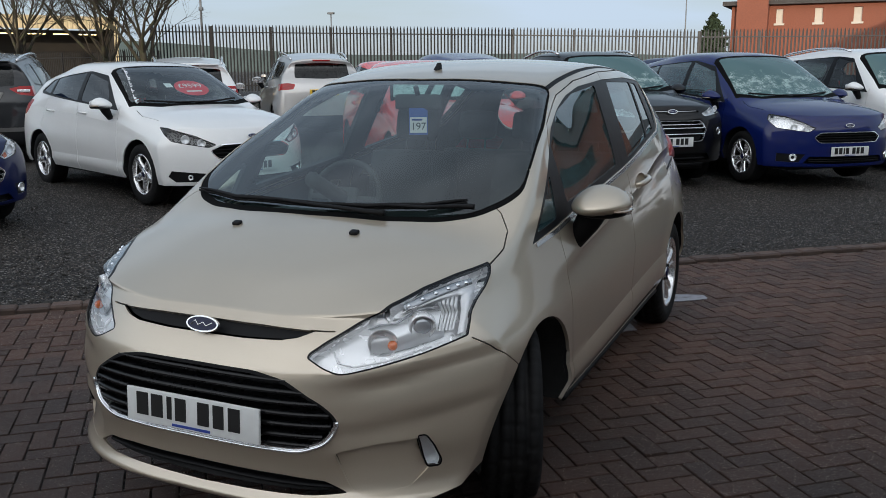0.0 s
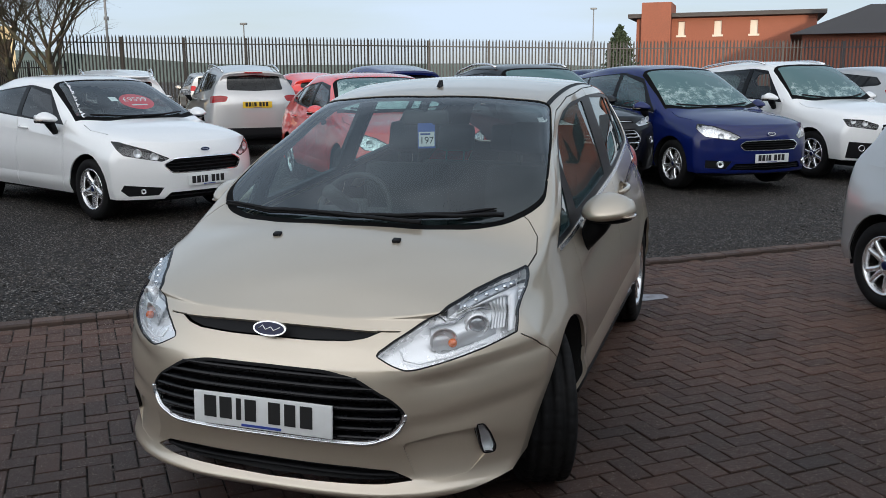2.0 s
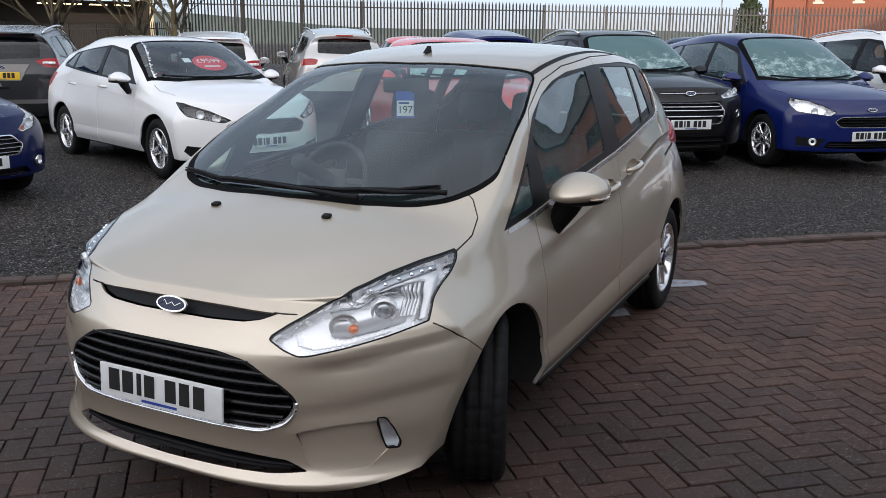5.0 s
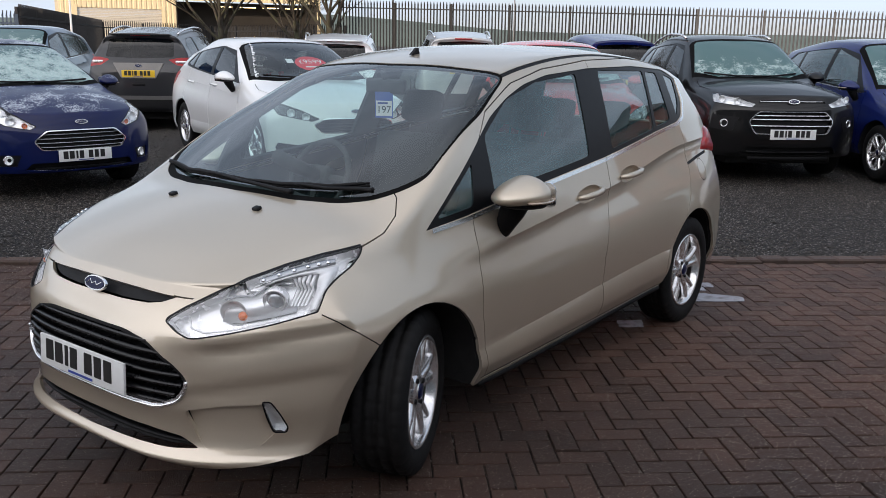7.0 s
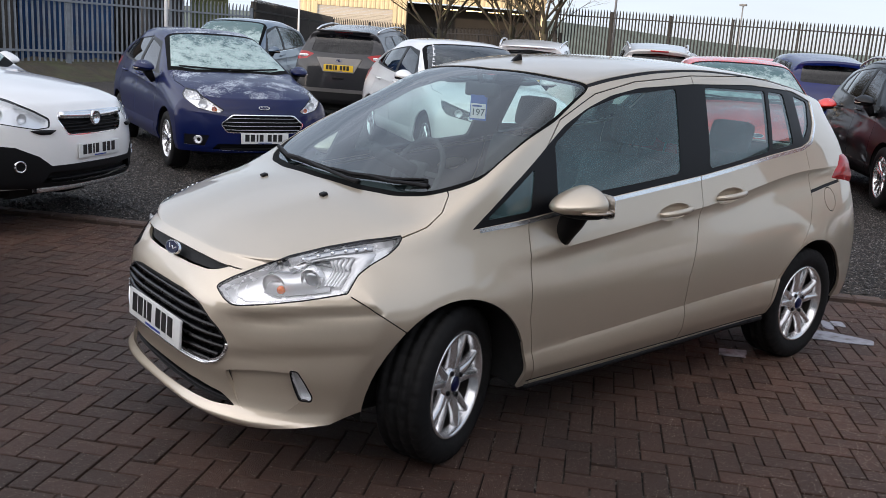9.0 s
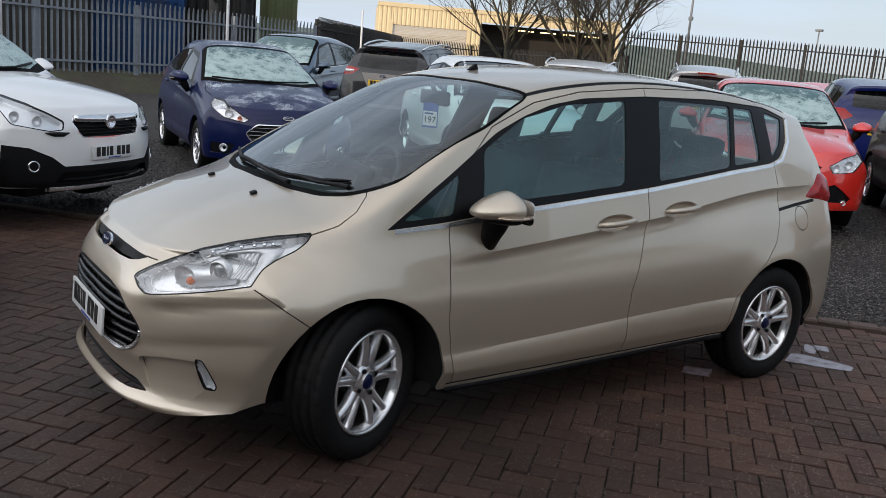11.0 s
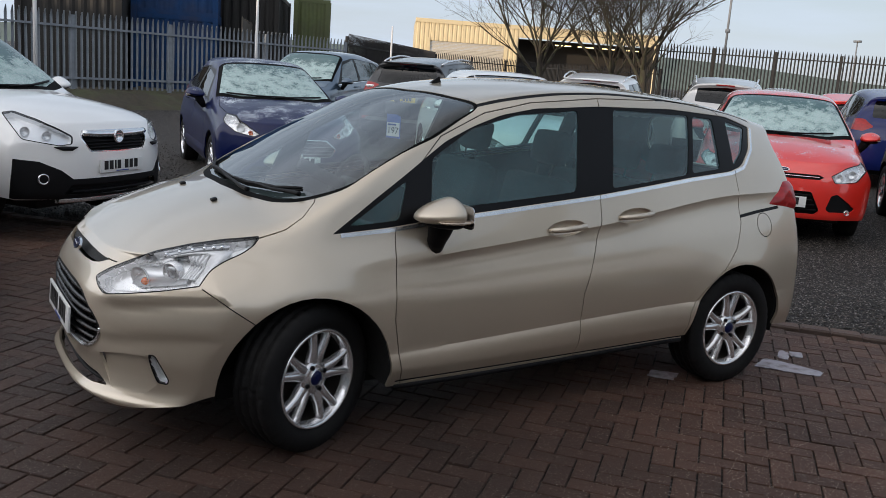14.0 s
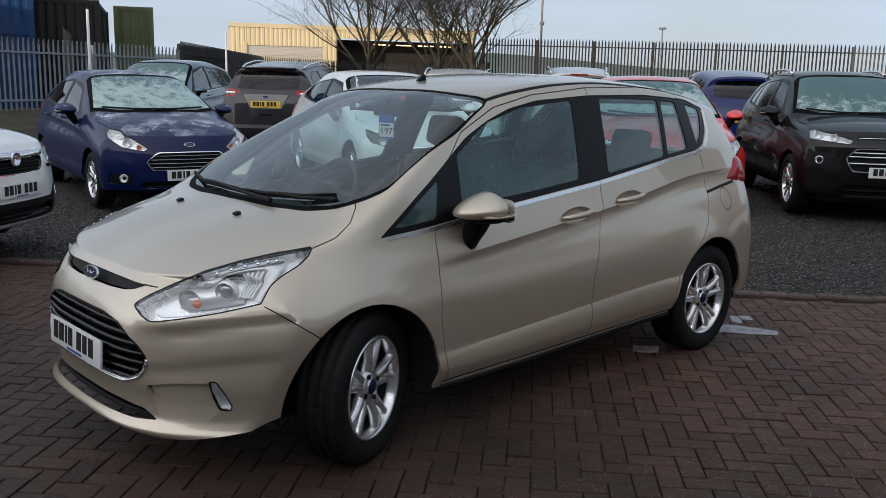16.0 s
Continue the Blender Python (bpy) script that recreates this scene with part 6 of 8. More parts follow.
def crossover(name, m, paint_mat, label, face="bars", **more):
    """Taller cars with dark cladding: three faces."""
    wb = {"bars": 2.521, "bold": 2.555, "tall": 2.69}[face]
    ahead, behind = {"bars": (0.84, 0.75), "bold": (0.9, 0.82), "tall": (0.93, 0.9)}[face]
    high = {"bars": 1.65, "bold": 1.65, "tall": 1.69}[face]
    wide = {"bars": 1.765, "bold": 1.78, "tall": 1.84}[face]
    sk = skin_of(wb, ahead, behind, wide, high, 0.97 if face == "bars" else 0.9, -1.0, 1.13 if face == "bars" else 1.11, -0.2, 1.06, 1.2, drop=0.12, lean=0.26, sill=0.3, boot=0.9, bluff=0.12, nose_d=0.34)
    sp = spec_of(sk, wb, -1.0, -0.2, 1.06, 1.2, 0.335, 0.76, paint_mat, label, "twin" if face == "bars" else "ten", cladding=True, **more)
    lo = dict(poly=[(-0.4, 0.40), (0.5, 0.41), (0.56, 0.33), (-0.4, 0.30)], r=0.02, deep=0.05, bars=[(0.35, 0.48)])
    if face == "bars":
        head = [(0.40, 0.885), (0.45, 0.835), (0.83, 0.88), (0.86, 0.97), (0.80, 0.985), (0.60, 0.95)]
        sp["grilles"] = [
            dict(poly=[(-0.4, 0.80), (0.39, 0.80), (0.49, 0.69), (0.42, 0.55), (-0.4, 0.53)], r=0.04, rim=0.010, deep=0.05, bars=[(0.752, 0.42), (0.71, 0.46), (0.64, 0.46)], bar_mat=CHROME, thick=0.008),
            dict(poly=[(-0.4, 0.925), (0.36, 0.92), (0.385, 0.89), (-0.4, 0.885)], r=0.008, deep=0.02, bars=[(0.905, 0.36)], bar_mat=CHROME, thick=0.007), lo]
    elif face == "bold":
        head = [(0.455, 0.80), (0.48, 0.735), (0.58, 0.722), (0.80, 0.77), (0.862, 0.96), (0.80, 0.975), (0.66, 0.925), (0.54, 0.86)]
        sp["grilles"] = [dict(poly=[(-0.4, 0.845), (0.36, 0.845), (0.40, 0.79), (0.33, 0.67), (-0.4, 0.655)], r=0.03, rim=0.010, deep=0.04, bars=[(0.68, 0.3), (0.705, 0.32), (0.73, 0.34), (0.755, 0.35)], thick=0.007), lo]
    else:
        head = [(0.48, 0.78), (0.52, 0.71), (0.84, 0.76), (0.86, 0.86), (0.66, 0.85)]
        sp["grilles"] = [dict(poly=[(-0.4, 0.79), (0.44, 0.79), (0.46, 0.70), (-0.4, 0.69)], r=0.015, rim=0.008, deep=0.03, bars=[(0.74, 0.42)], bar_mat=CHROME, thick=0.008), lo]
    sp["lamps"] = lamps_for(sk, head, bowl=LAMP_BOWL if face != "tall" else LAMP_DARK, tail=[(0.46, 1.15), (0.60, 1.06), (0.86, 1.03), (0.88, 1.12), (0.86, 1.19), (0.62, 1.185)] if face == "tall" else [(0.50, 1.08), (0.54, 0.99), (0.86, 0.96), (0.88, 1.08), (0.62, 1.10)])
    if face == "bold":
        sp["strips"].append(("front", [(-0.05, 0.37), (0.5, 0.37), (0.62, 0.38)], 0.17, PLASTIC, "lower_bumper", -0.003))
    sp["patches"] = [("corner", corner_poly(sk, [(0.44, 0.42), (0.58, 0.53), (0.72, 0.60), (0.86, 0.62), (0.87, 0.30), (0.50, 0.29)] if face == "bold" else [(0.58, 0.73), (0.82, 0.75), (0.84, 0.60), (0.64, 0.57)] if face == "bars" else [(0.58, 0.53), (0.83, 0.55), (0.85, 0.33), (0.62, 0.31)]), PLASTIC, "bumper_corner", -0.004, "black lower bumper corner"),
                     ("rear", [(-0.05, 0.52), (0.8, 0.52), (0.8, 0.28), (-0.05, 0.28)], PLASTIC, "rear_skirt", -0.004, "black rear bumper skirt")]
    if face == "tall":
        sp["patches"].append(("rear", [(-0.05, 0.58), (0.70, 0.58), (0.72, 0.53), (0.60, 0.42), (-0.05, 0.41)], GARNISH, "rear_skid_plate", -0.012, "silver skid plate"))
    root = build_car(name, sk, m, sp)
    plate(root, sk.nose[2][1] - 0.014, 0.55)
    plate(root, sk.rear(0, 0.9) + 0.014, 0.93, True, facing=1)
    if face == "bars":
        oval_badge(root, Matrix.Translation((0, sk.front(0, 0.905) - 0.02, 0.905)) @ Matrix.Rotation(radians(75), 4, "X"), 0.13, 0.05)
    else:
        bm = bmesh.new()
        lathe(bm, [(0.0, 0.06), (-0.014, 0.058), (-0.016, 0.045), (-0.008, 0.042), (-0.008, 0.001)], 28, "y")
        part("badge", bm, CHROME, root, "round chrome badge", m=Matrix.Translation((0, sk.front(0, 0.79) - 0.012, 0.79)))
    handles_on(root, sk, (0.05, 0.95), 1.0, paint_mat)
    fog_pod(root, sk, 0.72 if face == "bars" else 0.70, 0.66 if face == "bars" else 0.46, 0.034)
    lamp_inside(root, sk, ((0.58, 0.90), (0.72, 0.92)) if face == "bars" else ((0.63, 0.80), (0.75, 0.83)), 0.04)
    if face == "tall":
        for sgn in (1, -1):
            bm = bmesh.new()
            tube(bm, [(sgn * 0.5, sk.rear(0.5, 0.38) - 0.1, 0.38), (sgn * 0.5, sk.rear(0.5, 0.38) + 0.035, 0.38)], 0.045, 18, caps=False)
            part("exhaust_tip", bm, CHROME, root, "bright exhaust tip")
            bm = bmesh.new()
            box(bm, -0.1, -0.02, -0.025, 0.1, 0.01, 0.025, 0.006, m=Matrix.Translation((sgn * 0.68, sk.rear(0.68, 0.56) - 0.002, 0.56)) @ Matrix.Rotation(-sgn * 0.25, 4, "Z"))
            part("rear_reflector", bm, RED_LENS, root, "red bumper reflector")
            bm = bmesh.new()
            box(bm, -0.09, -0.02, -0.022, 0.09, 0.012, 0.022, 0.012, m=Matrix.Translation((sgn * 0.66, sk.rear(0.66, 1.115) + 0.004, 1.115)) @ Matrix.Rotation(-sgn * 0.2, 4, "Z"))
            part("reversing_lamp", bm, LAMP_WHITE, root, "clear reversing lamp")
        bm = bmesh.new()
        tilt = math.atan2(sk.rear(0, 0.87) - sk.rear(0, 1.07), 0.2)
        prism(bm, rounded([(-0.40, 0.13), (0.40, 0.13), (0.36, 0.06), (0.27, -0.11), (-0.27, -0.11), (-0.36, 0.06)], 0.02), -0.008, 0.03, m=Matrix.Translation((0, sk.rear(0, 0.97), 0.97)) @ Matrix.Rotation(radians(90) + tilt, 4, "X"))
        part("tailgate_garnish", bm, GARNISH, root, "grey metal panel round the plate", smooth=False)
        bm = bmesh.new()
        box(bm, -0.1, -0.02, -0.02, 0.1, 0.012, 0.02, 0.008, m=Matrix.Translation((0, sk.rear(0, 0.76), 0.76)))
        part("tailgate_handle", bm, PLASTIC, root, "black tailgate handle")
        bm = bmesh.new()
        box(bm, -0.48, sk.tail[-1][1] - 0.1, sk.tail[-1][0] - 0.035, 0.48, sk.tail[-1][1] + 0.05, sk.tail[-1][0] - 0.012, 0.01)
        part("spoiler", bm, paint_mat, root, "roof spoiler")
        oval_badge(root, Matrix.Translation((0, sk.rear(0, 1.055) + 0.016, 1.055)) @ Matrix.Rotation(math.pi, 4, "Z") @ Matrix.Rotation(radians(85), 4, "X"), 0.12, 0.047)
    if face == "bold":
        # chrome blade across the grille
        bm = bmesh.new()
        tube(bm, [(0.37 * k / 8, sk.front(0.37 * k / 8, 0.81) - 0.012, 0.81 + 0.012 * (k / 8) ** 2) for k in range(-8, 9)], 0.028, 8)
        for v in bm.verts:
            v.co.y += 0.006
        part("grille_blade", bm, CHROME, root, "chrome blade across the grille")
        for sgn in (1, -1):
            bm = bmesh.new()
            tube(bm, [(sgn * x, sk.front(x, z) - 0.006, z) for x, z in ((0.44, 0.715), (0.49, 0.703), (0.56, 0.705), (0.62, 0.715))], [0.004, 0.018, 0.018, 0.004], 8)
            part("lamp_blade", bm, PLASTIC, root, "black blade under the headlight")
    # skid plate
    bars_in(root, [(0.285, 0.58 if face == "bold" else 0.46)], 0.004, sk.front, PLASTIC if face == "bars" else ALLOY, 0.03, "skid_plate")
    stick_wipers(root, sk, -1.0)
    rails_on(root, sk, 0.0, sk.tail[-1][1] - 0.25, ALLOY)
    bm = bmesh.new()
    yt, zt = sk.tail[-1][1], sk.tail[-1][0]
    box(bm, -0.16, yt - 0.01, zt - 0.045, 0.16, yt + 0.012, zt - 0.02, 0.005)
    part("brake_light", bm, RED_LENS, root, "high-level brake light")
    return root, sk


def people_carrier(name, m, paint_mat, label, **more):
    sk = skin_of(2.7, 0.9, 0.84, 1.83, 1.63, 0.84, -1.2, 1.04, -0.22, 0.98, 1.14, drop=0.13, lean=0.25, nose_d=0.42)
    sp = spec_of(sk, 2.7, -1.2, -0.22, 0.98, 1.14, 0.318, 0.77, paint_mat, label, "twin", **more)
    sp["lamps"] = lamps_for(sk, [(0.43, 0.705), (0.50, 0.655), (0.80, 0.70), (0.868, 0.80), (0.85, 0.865), (0.70, 0.84), (0.55, 0.775)], [(0.5, 0.98), (0.66, 0.9), (0.86, 0.92), (0.86, 1.1), (0.64, 1.1)], LAMP_WHITE)
    sp["grilles"] = [
        dict(poly=[(-0.4, 0.66), (0.38, 0.655), (0.46, 0.60), (0.40, 0.53), (-0.4, 0.52)], r=0.03, rim=0.010, deep=0.05, bars=[(0.56, 0.4), (0.59, 0.43), (0.62, 0.4)], thick=0.006),
        dict(poly=[(-0.4, 0.36), (0.5, 0.37), (0.56, 0.29), (-0.4, 0.27)], r=0.02, deep=0.05, bars=[(0.31, 0.5), (0.335, 0.5)]),
    ]
    sp["patches"] = [("corner", corner_poly(sk, [(0.54, 0.40), (0.80, 0.41), (0.80, 0.31), (0.6, 0.30)]), PLASTIC, "fog_surround", 0.012, "black fog lamp surround")]
    sp["strips"].append(("side", [(-0.85, 0.975), (0.2, 1.045), (1.6, 1.135)], 0.014, CHROME, "window_moulding", -0.003))
    root = build_car(name, sk, m, sp)
    plate(root, sk.nose[2][1] - 0.012, 0.43)
    plate(root, sk.rear(0, 0.7) + 0.012, 0.75, True, facing=1)
    oval_badge(root, Matrix.Translation((0, sk.front(0, 0.73) - 0.008, 0.73)) @ Matrix.Rotation(radians(65), 4, "X"), 0.12, 0.047)
    handles_on(root, sk, (0.0, 0.95), 0.94, paint_mat)
    fog_pod(root, sk, 0.66, 0.36, 0.035)
    lamp_inside(root, sk, ((0.52, 0.68), (0.64, 0.71)), 0.042)
    stick_wipers(root, sk, -1.2)
    return root, sk


supermini("car", place_car(-7.35, 1.42, 0.08, 82.2), PAINT_NAVY_RIME, "deep blue small hatchback with frosted windscreen and bonnet")
white_car, white_skin = hatch("car", place_car(-6.1, 4.42, 0.11, 70.1), PAINT_WHITE, "white five-door hatchback with a red price sticker in the screen", screen=SCREEN, glass=GLASS, side_glass=TINTED)
people_carrier("car", place_car(0.26, 9.23, 0.12, 40.5), PAINT_BLUE, "bright blue people carrier with a dewy windscreen", screen=FROST_THIN, side_glass=DEWY)
crossover("car", place_car(-1.56, 8.14, 0.12, 41.5), PAINT_BLACK, "black compact crossover with chrome grille bars", "bars", side_glass=TINTED, screen=FROST_THIN)
crossover("car", place_car(-3.9 - 2.19 * math.sin(radians(128)), -1.03 + 2.19 * math.cos(radians(128)), 0.06, 128), PAINT_WHITE, "white crossover with black bumpers and a frosted windscreen", "bold")
hatch("car", place_car(-3.44, 6.77, 0.12, 41.5), PAINT_RED_RIME, "bright red hatchback with snow on its windscreen", screen=FROST, face="older")
crossover("car", place_car(2.06, 11.1, 0.12, 40.5), PAINT_WHITE, "white mid-size crossover with roof rails", "tall", screen=FROST_THIN, side_glass=GLASS)
crossover("car", place_car(-11.43, 6.59, 0.13, 221.5), PAINT_GREY, "dark grey crossover seen from behind with dark windows", "tall")
crossover("car", place_car(-8.3, 11.2, 0.2, 221.5), PAINT_SILVER, "silver compact crossover with red tail lights", "bars")
people_carrier("car", place_car(-13.6, 4.9, 0.2, 41.5), PAINT_STEEL, "steel blue people carrier with a frosted windscreen", side_glass=DEWY)
hatch("car", place_car(-3.87, -3.95, 0.03, 130), PAINT_BLACK, "black hatchback at the edge of the paving", screen=FROST_THIN)
supermini("car", place_car(3.75, 1.45, 0.0, 34), PAINT_SILVER, "silver small hatchback parked on the paving", rear_lamps=False, screen=SCREEN, side_glass=GLASS)
crossover("car", place_car(-9.93, 9.55, 0.08, 221.5), PAINT_WHITE, "white crossover with roof rails behind the white hatchback", "tall")
people_carrier("car", place_car(-6.0, 13.0, 0.22, 221.5), PAINT_BLUE, "blue people carrier seen from behind", glass=TINTED)
hatch("car", place_car(-10.4, 18.0, 0.22, 221.5), PAINT_RED, "red hatchback in the far row")
people_carrier("car", place_car(-20.0, 27.5, 0.25, 221.5), PAINT_SILVER, "pale silver estate car far back by the fence")
hatch("car", place_car(-2.2, 16.2, 0.22, 221.5), PAINT_NAVY, "dark blue hatchback in the far row")
hatch("car", place_car(0.3, 18.5, 0.22, 41.5), PAINT_GREY, "dark grey hatchback in the far row")
hatch("car", place_car(3.4, 17.2, 0.22, 221.5), PAINT_SILVER, "grey hatchback in the far row")
people_carrier("car", place_car(5.9, 14.3, 0.15, 40.5), PAINT_BLACK, "black people carrier beside the white crossover")


def price_sticker():
    """Red disc with the price, on the inside of the white car's screen."""
    x, y = 0.12, -0.74
    z = white_skin.roof(x, y) - 0.03
    slope = math.atan2(white_skin.roof(x, y + 0.1) - white_skin.roof(x, y - 0.1), 0.2)
    m = white_car.matrix_basis @ Matrix.Translation((x, y, z)) @ Matrix.Rotation(slope, 4, "X")
    root = thing("price_sticker", m, "round red price sticker reading 9599 pounds in the windscreen", "sticker")
    bm = bmesh.new()
    prism(bm, [(0.21 * math.cos(a), 0.17 * math.sin(a)) for a in [2 * math.pi * k / 36 for k in range(36)]], -0.001, 0.001)
    part("disc", bm, CARD_RED, root, smooth=False)
    lettering("£9599", 0.125, PAPER, root, Matrix.Translation((0.0, 0.045, 0.002)))
    bm = bmesh.new()
    box(bm, -0.1, -0.085, 0.001, 0.1, -0.06, 0.002, 0.0)
    part("lettering_bar", bm, PAPER, root, smooth=False)
    bm = bmesh.new()
    box(bm, -0.31, 0.02, 0.0, -0.22, 0.11, 0.002, 0.0)
    part("small_card", bm, PAPER, root, smooth=False)


price_sticker()


def snow_on_screen():
    """Old snow along the edge of the white car's windscreen."""
    r_ = random.Random(8)
    vs, fs = [], []
    for k in range(91):
        y = -0.98 + 0.70 * k / 90
        x0 = -(interp(white_skin.roof_w, y) - 0.085) + 0.03 * (k / 90)
        wide = 0.008 + 0.035 * r_.random() ** 2 + 0.05 * max(0.0, 1 - k / 14) * r_.random()
        for x in (x0, x0 + wide):
            vs.append((x, y, white_skin.roof(x, y) + 0.006 + 0.004 * r_.random()))
    fs = [(2 * k, 2 * k + 1, 2 * k + 3, 2 * k + 2) for k in range(90) if r_.random() < 0.72]
    me = bpy.data.meshes.new("snow")
    me.from_pydata(vs, [], fs)
    me.materials.append(material("old_snow", (0.75, 0.78, 0.8), 0.8, scale=40, vary=0.2))
    ob = new("snow", me)
    ob.matrix_basis = white_car.matrix_basis
    tagged(ob, "ragged strip of old snow on the white car's windscreen", "snow")


snow_on_screen()

# ---------------------------------------------------------------- ground
KX, KY = 0.749, 0.662  # along the kerb
def kerb(a, d):
    """The place a metres along the kerb and d metres beyond it, on the gravel side."""
    return (KX * a - KY * d, 2.5 + KY * a + KX * d)


def rise(d):
    return -0.011 if d <= 0 else 0.12 * min(1.0, d / 5.0) + 0.008 * min(16.0, max(0.0, d - 5.0))


GRAVEL = material("dark_gravel", (0.034, 0.0275, 0.0235), 0.75, spec=0.35, scale=45, vary=0.6, stain=(0.062, 0.048, 0.036), stain_scale=0.45, stain_amount=0.6)
STONE = material("loose_stone_chips", (0.045, 0.039, 0.035), 0.6, scale=33, vary=0.85, bump=0.4, bump_scale=120)
PAVER = material("brown_block_paving", (0.104, 0.051, 0.034), 0.6, spec=0.4, scale=150, vary=0.8, bump=1.0, bump_scale=240, stain=(0.026, 0.014, 0.011), stain_scale=0.7, stain_amount=0.65, random_amount=0.3, ground=True)
KERBSTONE = material("brown_edging_block", (0.10, 0.06, 0.045), 0.65, scale=40, vary=0.4, bump=0.6, bump_scale=200, stain=(0.04, 0.035, 0.03), stain_scale=2.0, random_amount=0.2)


def specks(mat, amount=0.5, scale=130.0, colour=(0.5, 0.46, 0.42)):
    """Pale chips of aggregate in a worn face, and glints painted as pale flecks."""
    nt = mat.node_tree
    N, L = nt.nodes, nt.links
    b = N["Principled BSDF"]
    src = b.inputs["Base Color"].links[0].from_socket
    geo, vo, gt, mx, nz, ad = N.new("ShaderNodeNewGeometry"), N.new("ShaderNodeTexVoronoi"), N.new("ShaderNodeMath"), N.new("ShaderNodeMix"), N.new("ShaderNodeTexWhiteNoise"), N.new("ShaderNodeMath")
    vo.inputs["Scale"].default_value = scale
    L.new(geo.outputs["Position"], vo.inputs["Vector"])
    L.new(vo.outputs["Position"], nz.inputs["Vector"])
    gt.operation = "LESS_THAN"
    ad.operation = "MULTIPLY"
    ad.inputs[1].default_value = amount
    L.new(nz.outputs["Value"], ad.inputs[0])
    sq = N.new("ShaderNodeMath")
    sq.operation = "POWER"
    sq.inputs[1].default_value = 7.0
    L.new(nz.outputs["Value"], sq.inputs[0])
    L.new(sq.outputs[0], ad.inputs[0])
    L.new(vo.outputs["Distance"], gt.inputs[0])
    L.new(ad.outputs[0], gt.inputs[1])
    mx.data_type = "RGBA"
    mx.inputs["B"].default_value = (*colour, 1)
    L.new(src, mx.inputs["A"])
    L.new(gt.outputs[0], mx.inputs["Factor"])
    L.new(mx.outputs["Result"], b.inputs["Base Color"])


def stony(mat, scale=54.0, depth=0.014):
    """Crushed stone: each chip its own tone, domed and set in dark gaps."""
    nt = mat.node_tree
    N, L = nt.nodes, nt.links
    b = N["Principled BSDF"]
    src = b.inputs["Base Color"].links[0].from_socket
    geo, vo, sp_, tone, gap, mul, bp = N.new("ShaderNodeNewGeometry"), N.new("ShaderNodeTexVoronoi"), N.new("ShaderNodeSeparateColor"), N.new("ShaderNodeMapRange"), N.new("ShaderNodeMapRange"), N.new("ShaderNodeMath"), N.new("ShaderNodeBump")
    hs = N.new("ShaderNodeHueSaturation")
    vo.inputs["Scale"].default_value = scale
    L.new(geo.outputs["Position"], vo.inputs["Vector"])
    L.new(vo.outputs["Color"], sp_.inputs[0])
    pw = N.new("ShaderNodeMath")
    pw.operation, pw.inputs[1].default_value = "POWER", 3.4
    L.new(sp_.outputs[0], pw.inputs[0])
    tone.inputs["To Min"].default_value, tone.inputs["To Max"].default_value = 0.22, 4.0
    L.new(pw.outputs[0], tone.inputs["Value"])
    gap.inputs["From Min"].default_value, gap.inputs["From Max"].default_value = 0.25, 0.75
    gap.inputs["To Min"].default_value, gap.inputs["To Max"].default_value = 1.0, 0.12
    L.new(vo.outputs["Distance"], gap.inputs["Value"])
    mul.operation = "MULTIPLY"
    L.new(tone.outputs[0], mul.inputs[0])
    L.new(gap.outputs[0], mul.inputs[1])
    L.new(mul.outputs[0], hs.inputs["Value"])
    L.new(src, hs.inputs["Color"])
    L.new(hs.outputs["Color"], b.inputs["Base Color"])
    bp.invert = True
    bp.inputs["Strength"].default_value, bp.inputs["Distance"].default_value = 1.0, depth
    L.new(vo.outputs["Distance"], bp.inputs["Height"])
    L.new(bp.outputs[0], b.inputs["Normal"])


